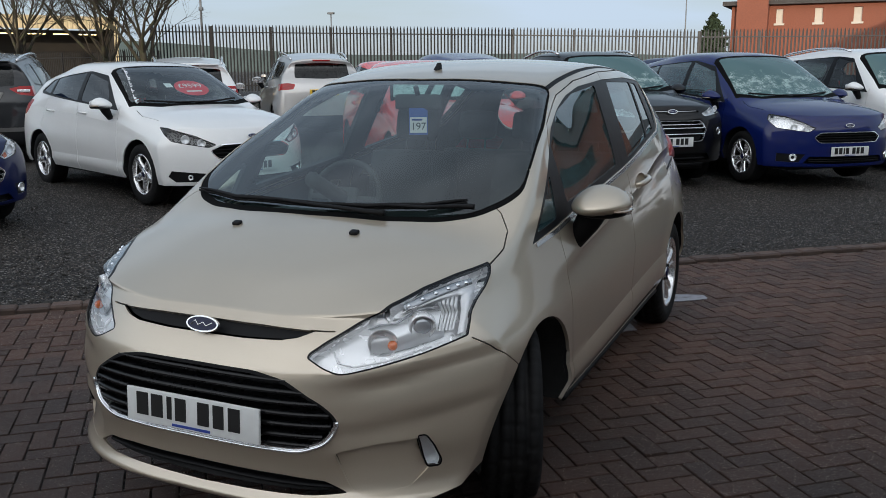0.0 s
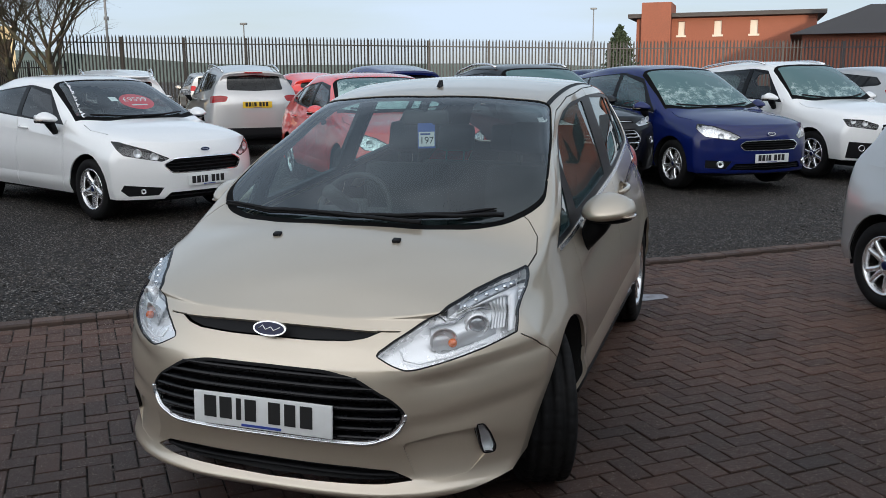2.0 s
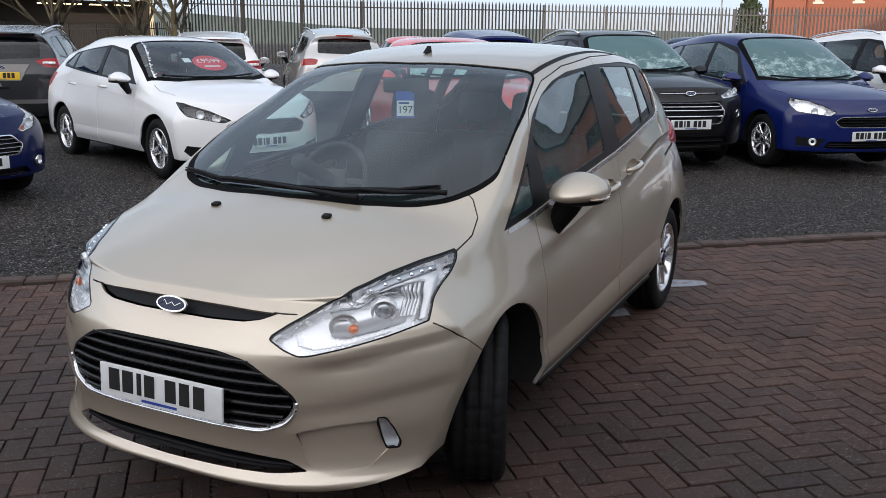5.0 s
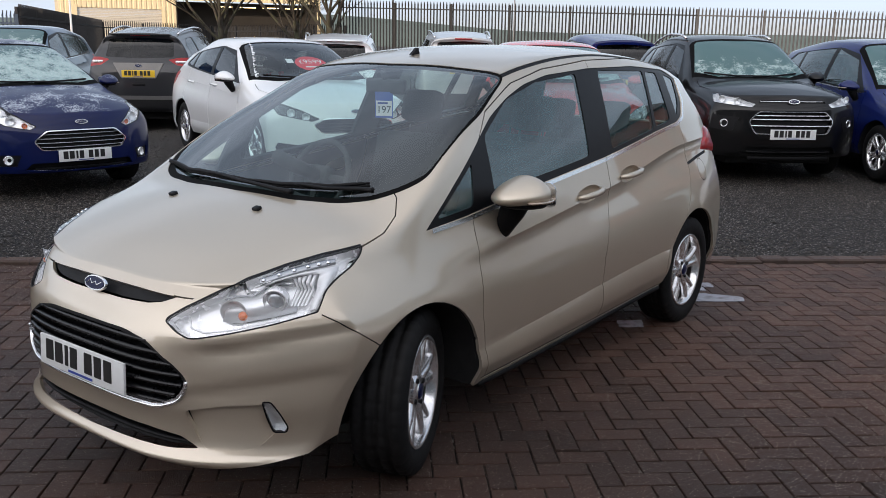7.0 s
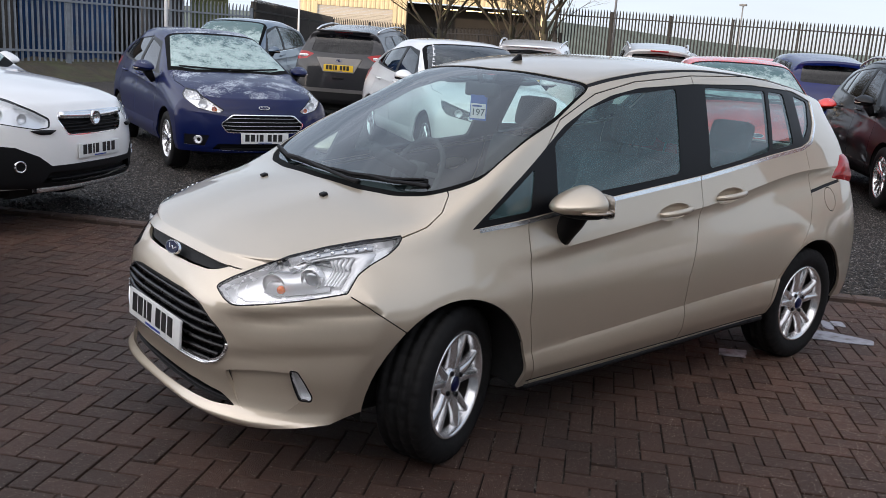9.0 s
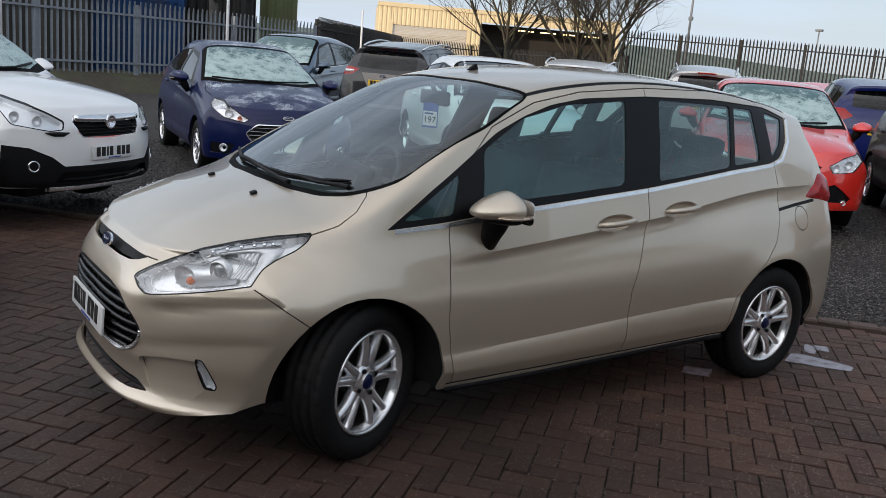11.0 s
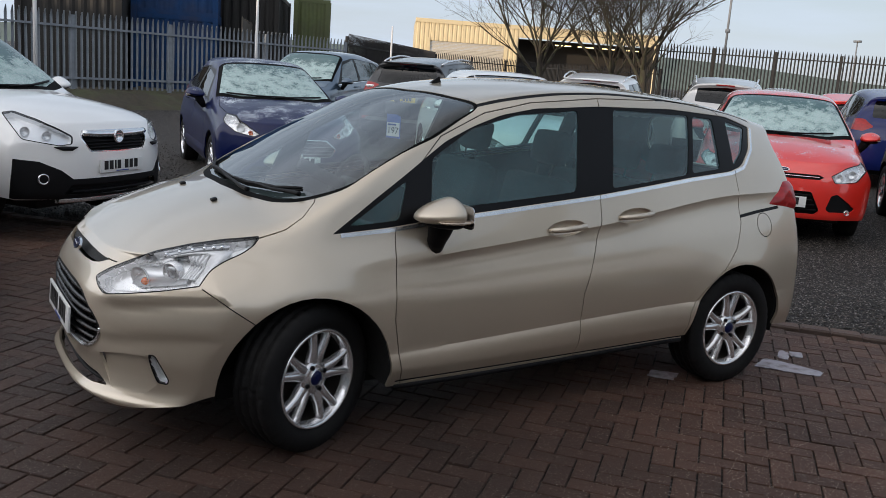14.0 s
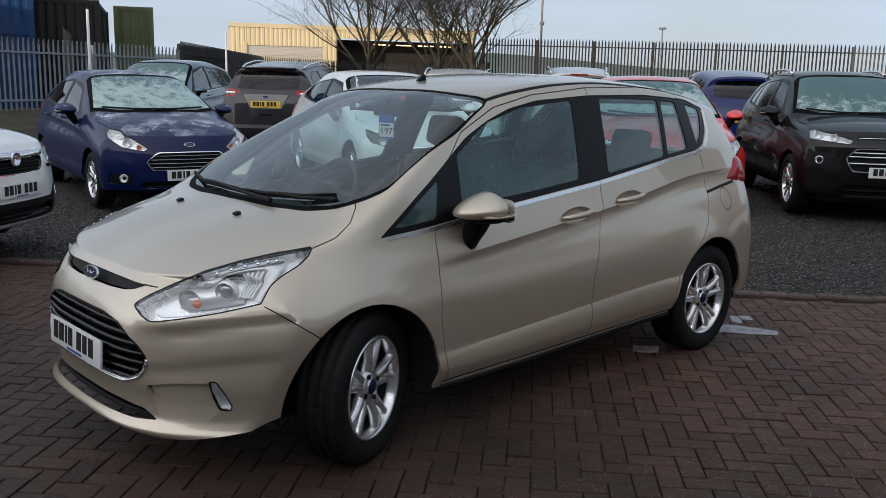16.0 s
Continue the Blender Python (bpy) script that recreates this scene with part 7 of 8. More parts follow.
def painted_shade(mat, middle_, half, shade_mix=0.5):
    """A ragged patch of shade painted into the blocks: darker and glossier."""
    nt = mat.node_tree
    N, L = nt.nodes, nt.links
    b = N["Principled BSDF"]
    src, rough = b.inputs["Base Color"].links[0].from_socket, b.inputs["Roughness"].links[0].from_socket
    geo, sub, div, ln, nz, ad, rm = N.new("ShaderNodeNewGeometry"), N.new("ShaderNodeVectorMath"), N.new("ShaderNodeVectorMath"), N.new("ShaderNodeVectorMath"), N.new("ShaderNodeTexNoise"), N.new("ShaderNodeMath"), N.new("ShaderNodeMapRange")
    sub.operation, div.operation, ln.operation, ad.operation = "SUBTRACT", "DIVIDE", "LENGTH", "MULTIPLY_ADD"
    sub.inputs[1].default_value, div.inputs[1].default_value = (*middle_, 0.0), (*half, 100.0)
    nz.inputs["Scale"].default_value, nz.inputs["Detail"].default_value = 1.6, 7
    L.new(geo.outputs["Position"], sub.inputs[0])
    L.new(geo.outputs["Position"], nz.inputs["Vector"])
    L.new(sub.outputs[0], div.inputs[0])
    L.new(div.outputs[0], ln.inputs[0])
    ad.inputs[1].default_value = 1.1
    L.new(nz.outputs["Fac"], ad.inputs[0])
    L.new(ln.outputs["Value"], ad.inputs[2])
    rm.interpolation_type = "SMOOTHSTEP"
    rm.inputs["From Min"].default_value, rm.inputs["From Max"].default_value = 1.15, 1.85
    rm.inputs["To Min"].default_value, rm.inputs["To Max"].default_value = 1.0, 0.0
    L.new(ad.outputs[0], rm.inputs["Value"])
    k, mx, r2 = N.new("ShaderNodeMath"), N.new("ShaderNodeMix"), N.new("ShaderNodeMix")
    k.operation, k.inputs[1].default_value = "MULTIPLY", shade_mix
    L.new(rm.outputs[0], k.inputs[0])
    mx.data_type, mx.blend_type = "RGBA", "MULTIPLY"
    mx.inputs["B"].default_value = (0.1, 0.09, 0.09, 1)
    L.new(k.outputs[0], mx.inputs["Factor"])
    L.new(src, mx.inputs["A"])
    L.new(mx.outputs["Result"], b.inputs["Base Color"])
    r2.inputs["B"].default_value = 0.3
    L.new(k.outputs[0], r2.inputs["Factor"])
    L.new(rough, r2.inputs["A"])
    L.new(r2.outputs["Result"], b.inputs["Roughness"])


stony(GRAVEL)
specks(PAVER, 0.5, 170.0, (0.62, 0.55, 0.46))
# shade round the car's front, put into the block colour
painted_shade(PAVER, (0.2, -2.1), (2.9, 2.5), 0.5)
specks(GRAVEL, 0.9, 80.0, (0.26, 0.24, 0.22))

bm = bmesh.new()
rows = []
for d in (-3000, -300, -60, -20, -6, -0.08, 0.05, 0.5, 1, 2, 3, 4, 5, 7, 10, 15, 21, 30, 60, 300, 3000):
    rows.append([bm.verts.new((*kerb(a, d), rise(d))) for a in (-3000, -300, -60, -20, -10, -5, 0, 5, 10, 20, 60, 300, 3000)])
for ra, rb in zip(rows, rows[1:]):
    for j in range(len(ra) - 1):
        bm.faces.new((ra[j], ra[j + 1], rb[j + 1], rb[j]))
tagged(link_mesh("ground", bm, GRAVEL, smooth=False), "dark crushed stone surface of the car park", "ground", kind="structure")

# loose chips lie over the crushed stone
rng = random.Random(5)
verts, faces = [], []
for k in range(30000):
    d = 0.12 + 8.5 * rng.random() ** 1.6
    a = rng.uniform(-9, 8)
    x, y = kerb(a, d)
    r = rng.uniform(0.006, 0.017) * (1 + 0.6 * (rng.random() < 0.06))
    i = len(verts)
    z = rise(d) + r * 0.35
    t = rng.uniform(0, 6.28)
    c, s_ = math.cos(t), math.sin(t)
    for px, py, pz in ((1, 0, 0), (0, 0.8, 0.1), (-0.9, 0.1, 0), (0, -0.9, -0.1), (0.1, 0, 0.7), (0, 0.1, -0.6)):
        px, py, pz = px * rng.uniform(0.7, 1.2), py * rng.uniform(0.7, 1.2), pz * rng.uniform(0.7, 1.3)
        verts.append((x + r * (c * px - s_ * py), y + r * (s_ * px + c * py), z + r * pz))
    faces += [(i, i + 1, i + 4), (i + 1, i + 2, i + 4), (i + 2, i + 3, i + 4), (i + 3, i, i + 4), (i + 1, i, i + 5), (i + 2, i + 1, i + 5), (i + 3, i + 2, i + 5), (i, i + 3, i + 5)]
me = bpy.data.meshes.new("gravel")
me.from_pydata(verts, [], faces)
me.materials.append(STONE)
tagged(new("gravel", me), "loose dark stone chips on the car park", "gravel", kind="stuff")


# ---------------------------------------------------------------- buildings and fences
CREAM = material("cream_cladding", (0.62, 0.50, 0.30), 0.5, scale=3, vary=0.08, stain=(0.45, 0.36, 0.22), stain_scale=0.3, stain_amount=0.4)
SHUTTER = material("beige_roller_shutter", (0.45, 0.40, 0.32), 0.5, scale=5, vary=0.1)
DARK_BAY = material("dark_open_bay", (0.03, 0.026, 0.022), 0.9, scale=1, vary=0.5)
TUBE_LIGHT = material("strip_light", (1.0, 0.75, 0.35), 0.5, emit=4.0)
GALV = material("galvanised_steel", (0.2, 0.21, 0.22), 0.55, 0.1, scale=8, vary=0.25, stain=(0.09, 0.085, 0.08), stain_scale=2)
FENCE_SIDE = material("blue_grey_fence_steel", (0.22, 0.245, 0.275), 0.65, 0.2, scale=8, vary=0.3)
FENCE_BACK = material("grey_galvanised_pales", (0.085, 0.085, 0.088), 0.65, 0.0, spec=0.3, scale=8, vary=0.3)
FENCE_DARK = material("weathered_grey_steel", (0.03, 0.03, 0.031), 0.7, 0.0, spec=0.2, scale=8, vary=0.3)
RED_BRICK = material("red_brick", (0.26, 0.09, 0.055), 0.85, scale=14, vary=0.3, bump=0.3, bump_scale=30, stain=(0.22, 0.08, 0.05), stain_scale=0.5)
# shaded copy of the red brick: the shade is put into its colour
SHADED_BRICK = material("brown_red_brick", (0.085, 0.03, 0.02), 0.85, scale=14, vary=0.35, bump=0.3, bump_scale=30, stain=(0.08, 0.035, 0.025), stain_scale=0.5)
SLATE = material("dark_slate_roof", (0.05, 0.045, 0.045), 0.7, scale=6, vary=0.35, bump=0.4, bump_scale=20)
WINDOW_PALE = material("pale_window_board", (0.6, 0.55, 0.48), 0.5, scale=5)
CONT_BLUE = material("blue_container_paint", (0.008, 0.04, 0.12), 0.75, spec=0.2, scale=6, vary=0.3, stain=(0.05, 0.04, 0.04), stain_scale=1.2, stain_amount=0.4)
CONT_GREEN = material("green_container_paint", (0.07, 0.09, 0.03), 0.65, scale=6, vary=0.3, stain=(0.05, 0.04, 0.03), stain_scale=1.2, stain_amount=0.4)
CONT_DARK = material("dark_container_paint", (0.012, 0.011, 0.01), 0.7, scale=6, vary=0.4)
TIMBER = material("weathered_timber", (0.10, 0.085, 0.07), 0.85, scale=12, vary=0.4, stretch=(1, 1, 0.1), bump=0.4, bump_scale=40)
BARK = material("tree_bark", (0.042, 0.033, 0.024), 0.9, scale=30, vary=0.4, bump=0.8, bump_scale=60, stain=(0.06, 0.075, 0.03), stain_scale=3)
BANK = material("mossy_earth_bank", (0.045, 0.037, 0.024), 0.95, scale=7, vary=0.9, bump=1.0, bump_scale=25, stain=(0.06, 0.08, 0.025), stain_scale=1.5)
HILL = material("distant_hillside", (0.10, 0.13, 0.11), 1.0, scale=0.02, vary=0.3)
RENDERED = material("pale_render", (0.15, 0.165, 0.17), 0.7, scale=1, vary=0.1)
WHITE_POST = material("white_painted_post", (0.6, 0.6, 0.6), 0.5, scale=10)
HEDGE = material("dark_conifer_foliage", (0.03, 0.05, 0.025), 0.9, scale=20, vary=0.5)


def palisade(name, pts, base, height, mat, label, pitch=0.155, pale_w=0.07):
    """Steel palisade: posts, two rails, and pales with splayed points."""
    root = thing(name, Matrix.Identity(4), label, "fence", kind="structure")
    verts, faces, single = [], [], 0
    h = pale_w / 2
    shape = [(a * nar, -(b - 0.03 + lean), z) for z, lean, nar in ((base + 0.05, 0, 1), (base + height - 0.14, 0, 1), (base + height, 0.03, 0.25)) for a, b in ((-h, 0.012), (-h * 0.35, -0.012), (h * 0.35, -0.012), (h, 0.012))]
    quads = [(r + j, r + j + 1, r + j + 5, r + j + 4) for r in (0, 4) for j in range(3)]
    pale = bpy.data.meshes.new("pale")
    pale.from_pydata(shape, [], quads)
    pale.materials.append(mat)
    ends = [(*p, 0.0)[:3] for p in pts]
    for (x0, y0, z0), (x1, y1, z1) in zip(ends, ends[1:]):
        L_ = math.hypot(x1 - x0, y1 - y0)
        ux, uy = (x1 - x0) / L_, (y1 - y0) / L_
        nx, ny = -uy, ux
        n = max(1, round(L_ / 2.75))
        for k in range(n + 1):
            px, py = x0 + ux * L_ * k / n, y0 + uy * L_ * k / n
            bm = bmesh.new()
            box(bm, -0.05, -0.035, base - 0.3, 0.05, 0.035, base + height - 0.08, 0.0, m=Matrix.Translation((px + nx * 0.06, py + ny * 0.06, z0 + (z1 - z0) * k / n)) @ Matrix.Rotation(math.atan2(uy, ux), 4, "Z"))
            part("fence_post", bm, mat, root, smooth=False)
        for z in (base + 0.3, base + height - 0.35):
            bm = bmesh.new()
            box(bm, 0, -0.02, z - 0.025, L_, 0.02, z + 0.025, 0.0, m=Matrix.Translation((x0, y0, z0)) @ Matrix.Rotation(math.atan2(uy, ux), 4, "Z") @ Matrix.Rotation(-math.atan2(z1 - z0, L_), 4, "Y"))
            part("fence_rail", bm, mat, root, smooth=False)
        for k in range(int(L_ / pitch)):
            px, py = x0 + ux * pitch * (k + 0.5), y0 + uy * pitch * (k + 0.5)
            m = Matrix.Translation((px, py, z0 + (z1 - z0) * pitch * (k + 0.5) / L_)) @ Matrix.Rotation(math.atan2(uy, ux), 4, "Z")
            if single < 300:
                o = new("pale", pale)
                o.matrix_basis, o.parent = m, root
                single += 1
            else:
                i = len(verts)
                verts += [tuple(m @ Vector(q)) for q in shape]
                faces += [tuple(i + t for t in q) for q in quads]
    if verts:
        me = bpy.data.meshes.new("further_pales")
        me.from_pydata(verts, [], faces)
        me.materials.append(mat)
        ob = new("further_pales", me)
        ob.parent = root
        tagged(ob, kind="stuff")
    return root


palisade("fence", [(-14.6, -9.3), (-20.18, 3.51), (-22.7, 9.7)], 0.5, 1.85, FENCE_SIDE, "grey steel palisade fence above a mossy bank")
palisade("fence", [(-22.8, 9.8), (-38.0, 22.0), (-41.0, 31.0), (-28.6, 29.2)], 0.25, 2.3, FENCE_DARK, "dark steel palisade fence by the bare trees")
# one back fence in two tones, darker on the left
palisade("fence", [(-28.25, 28.5, 0.35), (-13.0, 35.2, 0.09)], 0.25, 3.05, FENCE_DARK, "tall dark grey palisade fence along the back")
palisade("fence", [(-13.0, 35.2, 0.09), (-5.2, 38.6, -0.05), (18.0, 42.0, -0.2), (40.0, 41.0, -0.2)], 0.25, 3.05, FENCE_BACK, "tall grey palisade fence along the back")

# bank below the side fence
bm = bmesh.new()
line = [(-14.0, -9.5), (-19.6, 3.3), (-22.4, 10.2)]
rows = []
for (xa, ya), (xb, yb) in zip(line, line[1:]):
    n = 90
    for k in range(n):
        t = k / n
        x, y = xa + (xb - xa) * t, ya + (yb - ya) * t
        L_ = math.hypot(xb - xa, yb - ya)
        nx, ny = (yb - ya) / L_, -(xb - xa) / L_
        j = [noise.noise((x * 3.3, y * 3.3, q)) * 0.13 for q in range(5)]
        rows.append([bm.verts.new((x + nx * o * -1, y + ny * o * -1, z + jj)) for (o, z), jj in zip(((-1.4, 0.05), (-1.1, 0.22), (-0.7, 0.3), (-0.2, 0.5), (2.5, 0.5)), j)])
for ra, rb in zip(rows, rows[1:]):
    for j in range(4):
        bm.faces.new((ra[j], ra[j + 1], rb[j + 1], rb[j]))
bmesh.ops.recalc_face_normals(bm, faces=bm.faces)
tagged(link_mesh("bank", bm, BANK), "mossy earth bank under the side fence", "bank", kind="structure")


def container(x, y, turn, length, width, z0, high, mat, label):
    root = thing("shipping_container", pose(x, y, z0, 0, 0, turn), label, "container")
    for nm, ax, off, span, flip in (("side_wall", "x", -width / 2, length, 1), ("side_wall", "x", width / 2, length, -1), ("end_wall", "y", -length / 2, width, 1), ("end_wall", "y", length / 2, width, -1)):
        bm = bmesh.new()
        n = int(span / 0.14)
        cols = []
        for k in range(n * 2 + 1):
            s_ = -span / 2 + span * k / (n * 2)
            dep = (0.035 if (k // 2) % 2 else 0.0) * flip
            co = [(s_, off + dep, z) if ax == "x" else (off + dep, s_, z) for z in (0.12, high - 0.1)]
            cols.append([bm.verts.new(c) for c in co])
        for a, b in zip(cols, cols[1:]):
            bm.faces.new((a[0], b[0], b[1], a[1]))
        part(nm, bm, mat, root, smooth=False)
    for sx_ in (-1, 1):
        for sy_ in (-1, 1):
            bm = bmesh.new()
            box(bm, sx_ * length / 2 - 0.08, sy_ * width / 2 - 0.08, 0, sx_ * length / 2 + 0.08, sy_ * width / 2 + 0.08, high, 0.0)
            part("corner_post", bm, mat, root, smooth=False)
    for z in (0.0, high - 0.14):
        bm = bmesh.new()
        box(bm, -length / 2, -width / 2 - 0.03, z, length / 2, width / 2 + 0.03, z + 0.14, 0.0)
        part("frame_rail" if z else "container_floor", bm, mat, root, smooth=False)
    return root


def far(t_az, dist):
    return (4.06 - math.sin(radians(t_az)) * dist, -2.62 + math.cos(radians(t_az)) * dist)


for z in (0.1, 2.7):
    container(*far(75.3, 31.5), 160, 3.5, 2.44, z, 2.6, CONT_BLUE, "blue corrugated shipping container, stacked")
container(*far(80.6, 30.0), 165, 8.0, 2.44, 0.1, 3.6, CONT_DARK, "black corrugated storage container")
container(*far(71.2, 35.5), 155, 5.9, 2.44, 0.1, 3.75, CONT_DARK, "dark open-fronted storage container")
container(*far(67.45, 36.0), 155, 1.4, 1.2, 0.1, 3.8, CONT_GREEN, "olive green corrugated container end")
# timber boarding leaning by the containers
fence_t = thing("timber_fence", pose(*far(71.2, 31.8), 0.1, 0, 0, 157), "weathered vertical timber boarding behind the fence", "fence")
for k in range(34):
    bm = bmesh.new()
    h = 2.55 + 0.12 * rng.random()
    box(bm, -3.4 + k * 0.2, -0.02, 0, -3.4 + k * 0.2 + 0.185, 0.01, h, 0.0)
    part("board", bm, TIMBER, fence_t, smooth=False)


def pole(x, y, z0, high, r, mat, name, label, cat, lean=0.0):
    root = thing(name, pose(x, y, z0, 0, lean, 0), label, cat)
    bm = bmesh.new()
    tube(bm, [(0, 0, 0), (0, 0, high)], [r, r * 0.7], 10)
    part("post", bm, mat, root)
    return root


pole(-17.4, 4.85, 0.2, 2.75, 0.045, WHITE_POST, "white_post", "slim white post before the side fence", "post")
pole(-14.8, -0.4, 0.2, 3.4, 0.045, WHITE_POST, "white_post", "slim white post before the side fence", "post")
pole(*far(62.5, 30.0), 0.3, 2.6, 0.04, WHITE_POST, "white_post", "slim white post near the far fence", "post")
p = pole(-39.4, 45.5, 0.2, 12.5, 0.09, GALV, "utility_pole", "tall grey pole with a small camera behind the fence", "pole")
bm = bmesh.new()
box(bm, -0.12, -0.1, 5.3, 0.16, 0.1, 5.55, 0.03)
part("camera_box", bm, GALV, p)
for az, dist, high, lab in ((9.8, 60, 5.7, "tall lamp post behind the fence"), (31.4, 52, 4.4, "slim camera pole behind the fence")):
    x, y = 1.5 - math.sin(radians(az)) * dist, -4.5 + math.cos(radians(az)) * dist
    p = pole(x, y, 0.2, high, 0.05, GALV, "lamp_post", lab, "lamp post")
    bm = bmesh.new()
    box(bm, -0.2, -0.08, high - 0.03, 0.2, 0.08, high + 0.08, 0.02)
    part("lamp_head", bm, GALV, p)


def cream_unit():
    x, y = far(61.0, 100.0)
    x1, y1 = far(46.0, 104.0)
    ang = math.degrees(math.atan2(y1 - y, x1 - x))
    L_ = math.hypot(x1 - x, y1 - y)
    root = thing("industrial_building", pose(x, y, 0.2, 0, 0, ang), "cream clad industrial unit with a roller door and open bay", "building")
    hgt = 6.9
    bay0, bay1 = L_ * 0.42, L_ * 0.985
    d0, d1 = L_ * 0.06, L_ * 0.365
    def wall(x0, z0, x1_, z1):
        bm = bmesh.new()
        n = max(2, int((x1_ - x0) / 0.16))
        cols = []
        for k in range(n * 2 + 1):
            xx = x0 + (x1_ - x0) * k / (n * 2)
            yy = 0.06 if (k // 2) % 3 == 0 else 0.0
            cols.append([bm.verts.new((xx, yy, z)) for z in (z0, z1)])
        for a, b in zip(cols, cols[1:]):
            bm.faces.new((a[0], b[0], b[1], a[1]))
        part("cladding", bm, CREAM, root, smooth=False)
    wall(0, 0, d0, hgt - 0.4)
    wall(d0, 4.6, d1, hgt - 0.4)
    wall(d1, 0, bay0, hgt - 0.4)
    wall(bay0, 5.6, L_, hgt - 0.4)
    wall(bay1, 0, L_, 5.6)
    bm = bmesh.new()
    box(bm, -0.1, -0.1, hgt - 0.45, L_ + 0.1, 0.2, hgt, 0.03)
    part("fascia", bm, CREAM, root, smooth=False)
    for a, b in ((d0 - 0.35, d0 + 0.02), (d1 - 0.02, d1 + 0.35)):
        bm = bmesh.new()
        box(bm, a, -0.06, 0, b, 0.1, 4.9, 0.0)
        part("door_surround", bm, CREAM, root, smooth=False)
    for k in range(31):
        bm = bmesh.new()
        box(bm, d0, 0.16, k * 0.15, d1, 0.2, k * 0.15 + 0.135, 0.0)
        part("shutter_slat", bm, SHUTTER, root, smooth=False)
    bm = bmesh.new()
    box(bm, bay0, 6.0, 0, bay1, 6.2, 5.7, 0.0)
    part("bay_back", bm, DARK_BAY, root, smooth=False)
    for xx in (bay0, bay1):
        bm = bmesh.new()
        box(bm, xx - 0.1, 0.1, 0, xx + 0.1, 6.1, 5.7, 0.0)
        part("bay_side", bm, DARK_BAY, root, smooth=False)
    for k in range(4):
        bm = bmesh.new()
        xx = bay0 + (bay1 - bay0) * (0.3 + 0.17 * k)
        box(bm, xx, 2.5, 5.1, xx + 1.8, 2.6, 5.2, 0.0)
        part("strip_lamp", bm, TUBE_LIGHT, root, "lit strip lamp", smooth=False)
    bm = bmesh.new()
    box(bm, 0, 0.2, hgt - 0.3, L_, 12, hgt - 0.1, 0.0)
    part("roof", bm, SLATE, root, smooth=False)
    bm = bmesh.new()
    box(bm, -0.05, 0.07, 0, 0.1, 12, hgt - 0.3, 0.0)
    part("end_wall", bm, CREAM, root, smooth=False)


cream_unit()


def brick_house(x, y, turn, wide, deep, high, label, windows, tower=None, hipped=0.0, brick=RED_BRICK, pane_mat=WINDOW_PALE):
    root = thing("building", pose(x, y, 0.1, 0, 0, turn), label, "building")
    # front wall built round its windows
    cuts = sorted(windows)
    zs = (0.0, cuts[0][1], cuts[0][2], high) if cuts else (0.0, high)
    xs = [0.0]
    for c, z0, z1, w in cuts:
        xs += [c - w / 2, c + w / 2]
    xs.append(wide)
    for i in range(len(xs) - 1):
        hole = i % 2 == 1
        for j in range(len(zs) - 1):
            if hole and j == 1:
                continue
            bm = bmesh.new()
            box(bm, xs[i], 0, zs[j], xs[i + 1], 0.3, zs[j + 1], 0.0)
            part("front_wall", bm, brick, root, smooth=False)
    for c, z0, z1, w in cuts:
        bm = bmesh.new()
        box(bm, c - w / 2, 0.16, z0, c + w / 2, 0.2, z1, 0.0)
        win = part("window", bm, pane_mat, root, "narrow pale window" if pane_mat is WINDOW_PALE else "dark window glass", smooth=False)
        bm = bmesh.new()
        box(bm, c - w / 2 - 0.1, -0.06, z0 - 0.12, c + w / 2 + 0.1, 0.1, z0, 0.0)
        part("sill", bm, pane_mat, win, smooth=False)
    for x0, x1, y0, y1 in ((0, 0.3, 0.3, deep), (wide - 0.3, wide, 0.3, deep), (0.3, wide - 0.3, deep - 0.3, deep)):
        bm = bmesh.new()
        box(bm, x0, y0, 0, x1, y1, high, 0.0)
        part("side_wall", bm, brick, root, smooth=False)
    bm = bmesh.new()
    if hipped:
        b = [bm.verts.new(c) for c in ((-0.6, -0.6, high), (wide + 0.6, -0.6, high), (wide + 0.6, deep + 0.6, high), (-0.6, deep + 0.6, high))]
        t = [bm.verts.new(c) for c in ((deep * 0.45, deep / 2, high + hipped), (wide - deep * 0.45, deep / 2, high + hipped))]
        bm.faces.new((b[0], b[1], t[1], t[0]))
        bm.faces.new((b[1], b[2], t[1]))
        bm.faces.new((b[2], b[3], t[0], t[1]))
        bm.faces.new((b[3], b[0], t[0]))
        bm.faces.new(b[::-1])
        part("roof", bm, SLATE, root, "dark hipped roof", smooth=False)
    else:
        box(bm, -0.5, -0.5, high, wide + 0.5, deep + 0.5, high + 0.25, 0.0)
        part("roof", bm, SLATE, root, "flat dark roof edge", smooth=False)
    if tower:
        a, b, h = tower
        bm = bmesh.new()
        box(bm, a, -0.9, 0, b, 2.5, h, 0.0)
        part("stair_tower", bm, brick, root, smooth=False)
    return root


brick_house(-6.0, 55.0, 0, 10.7, 8, 5.15, "flat-roofed red brick building with narrow windows", [(2.8, 4.05, 4.9, 0.4), (5.0, 4.05, 4.9, 0.45), (7.13, 4.05, 4.9, 0.45)], (0.4, 2.2, 6.05))
brick_house(3.6, 47.0, -2, 30.0, 7.5, 3.6, "long low red brick building under a dark hipped roof", [(5, 2.2, 3.1, 1.2), (11, 2.2, 3.1, 1.2), (17, 2.2, 3.1, 1.2)], None, 1.7)
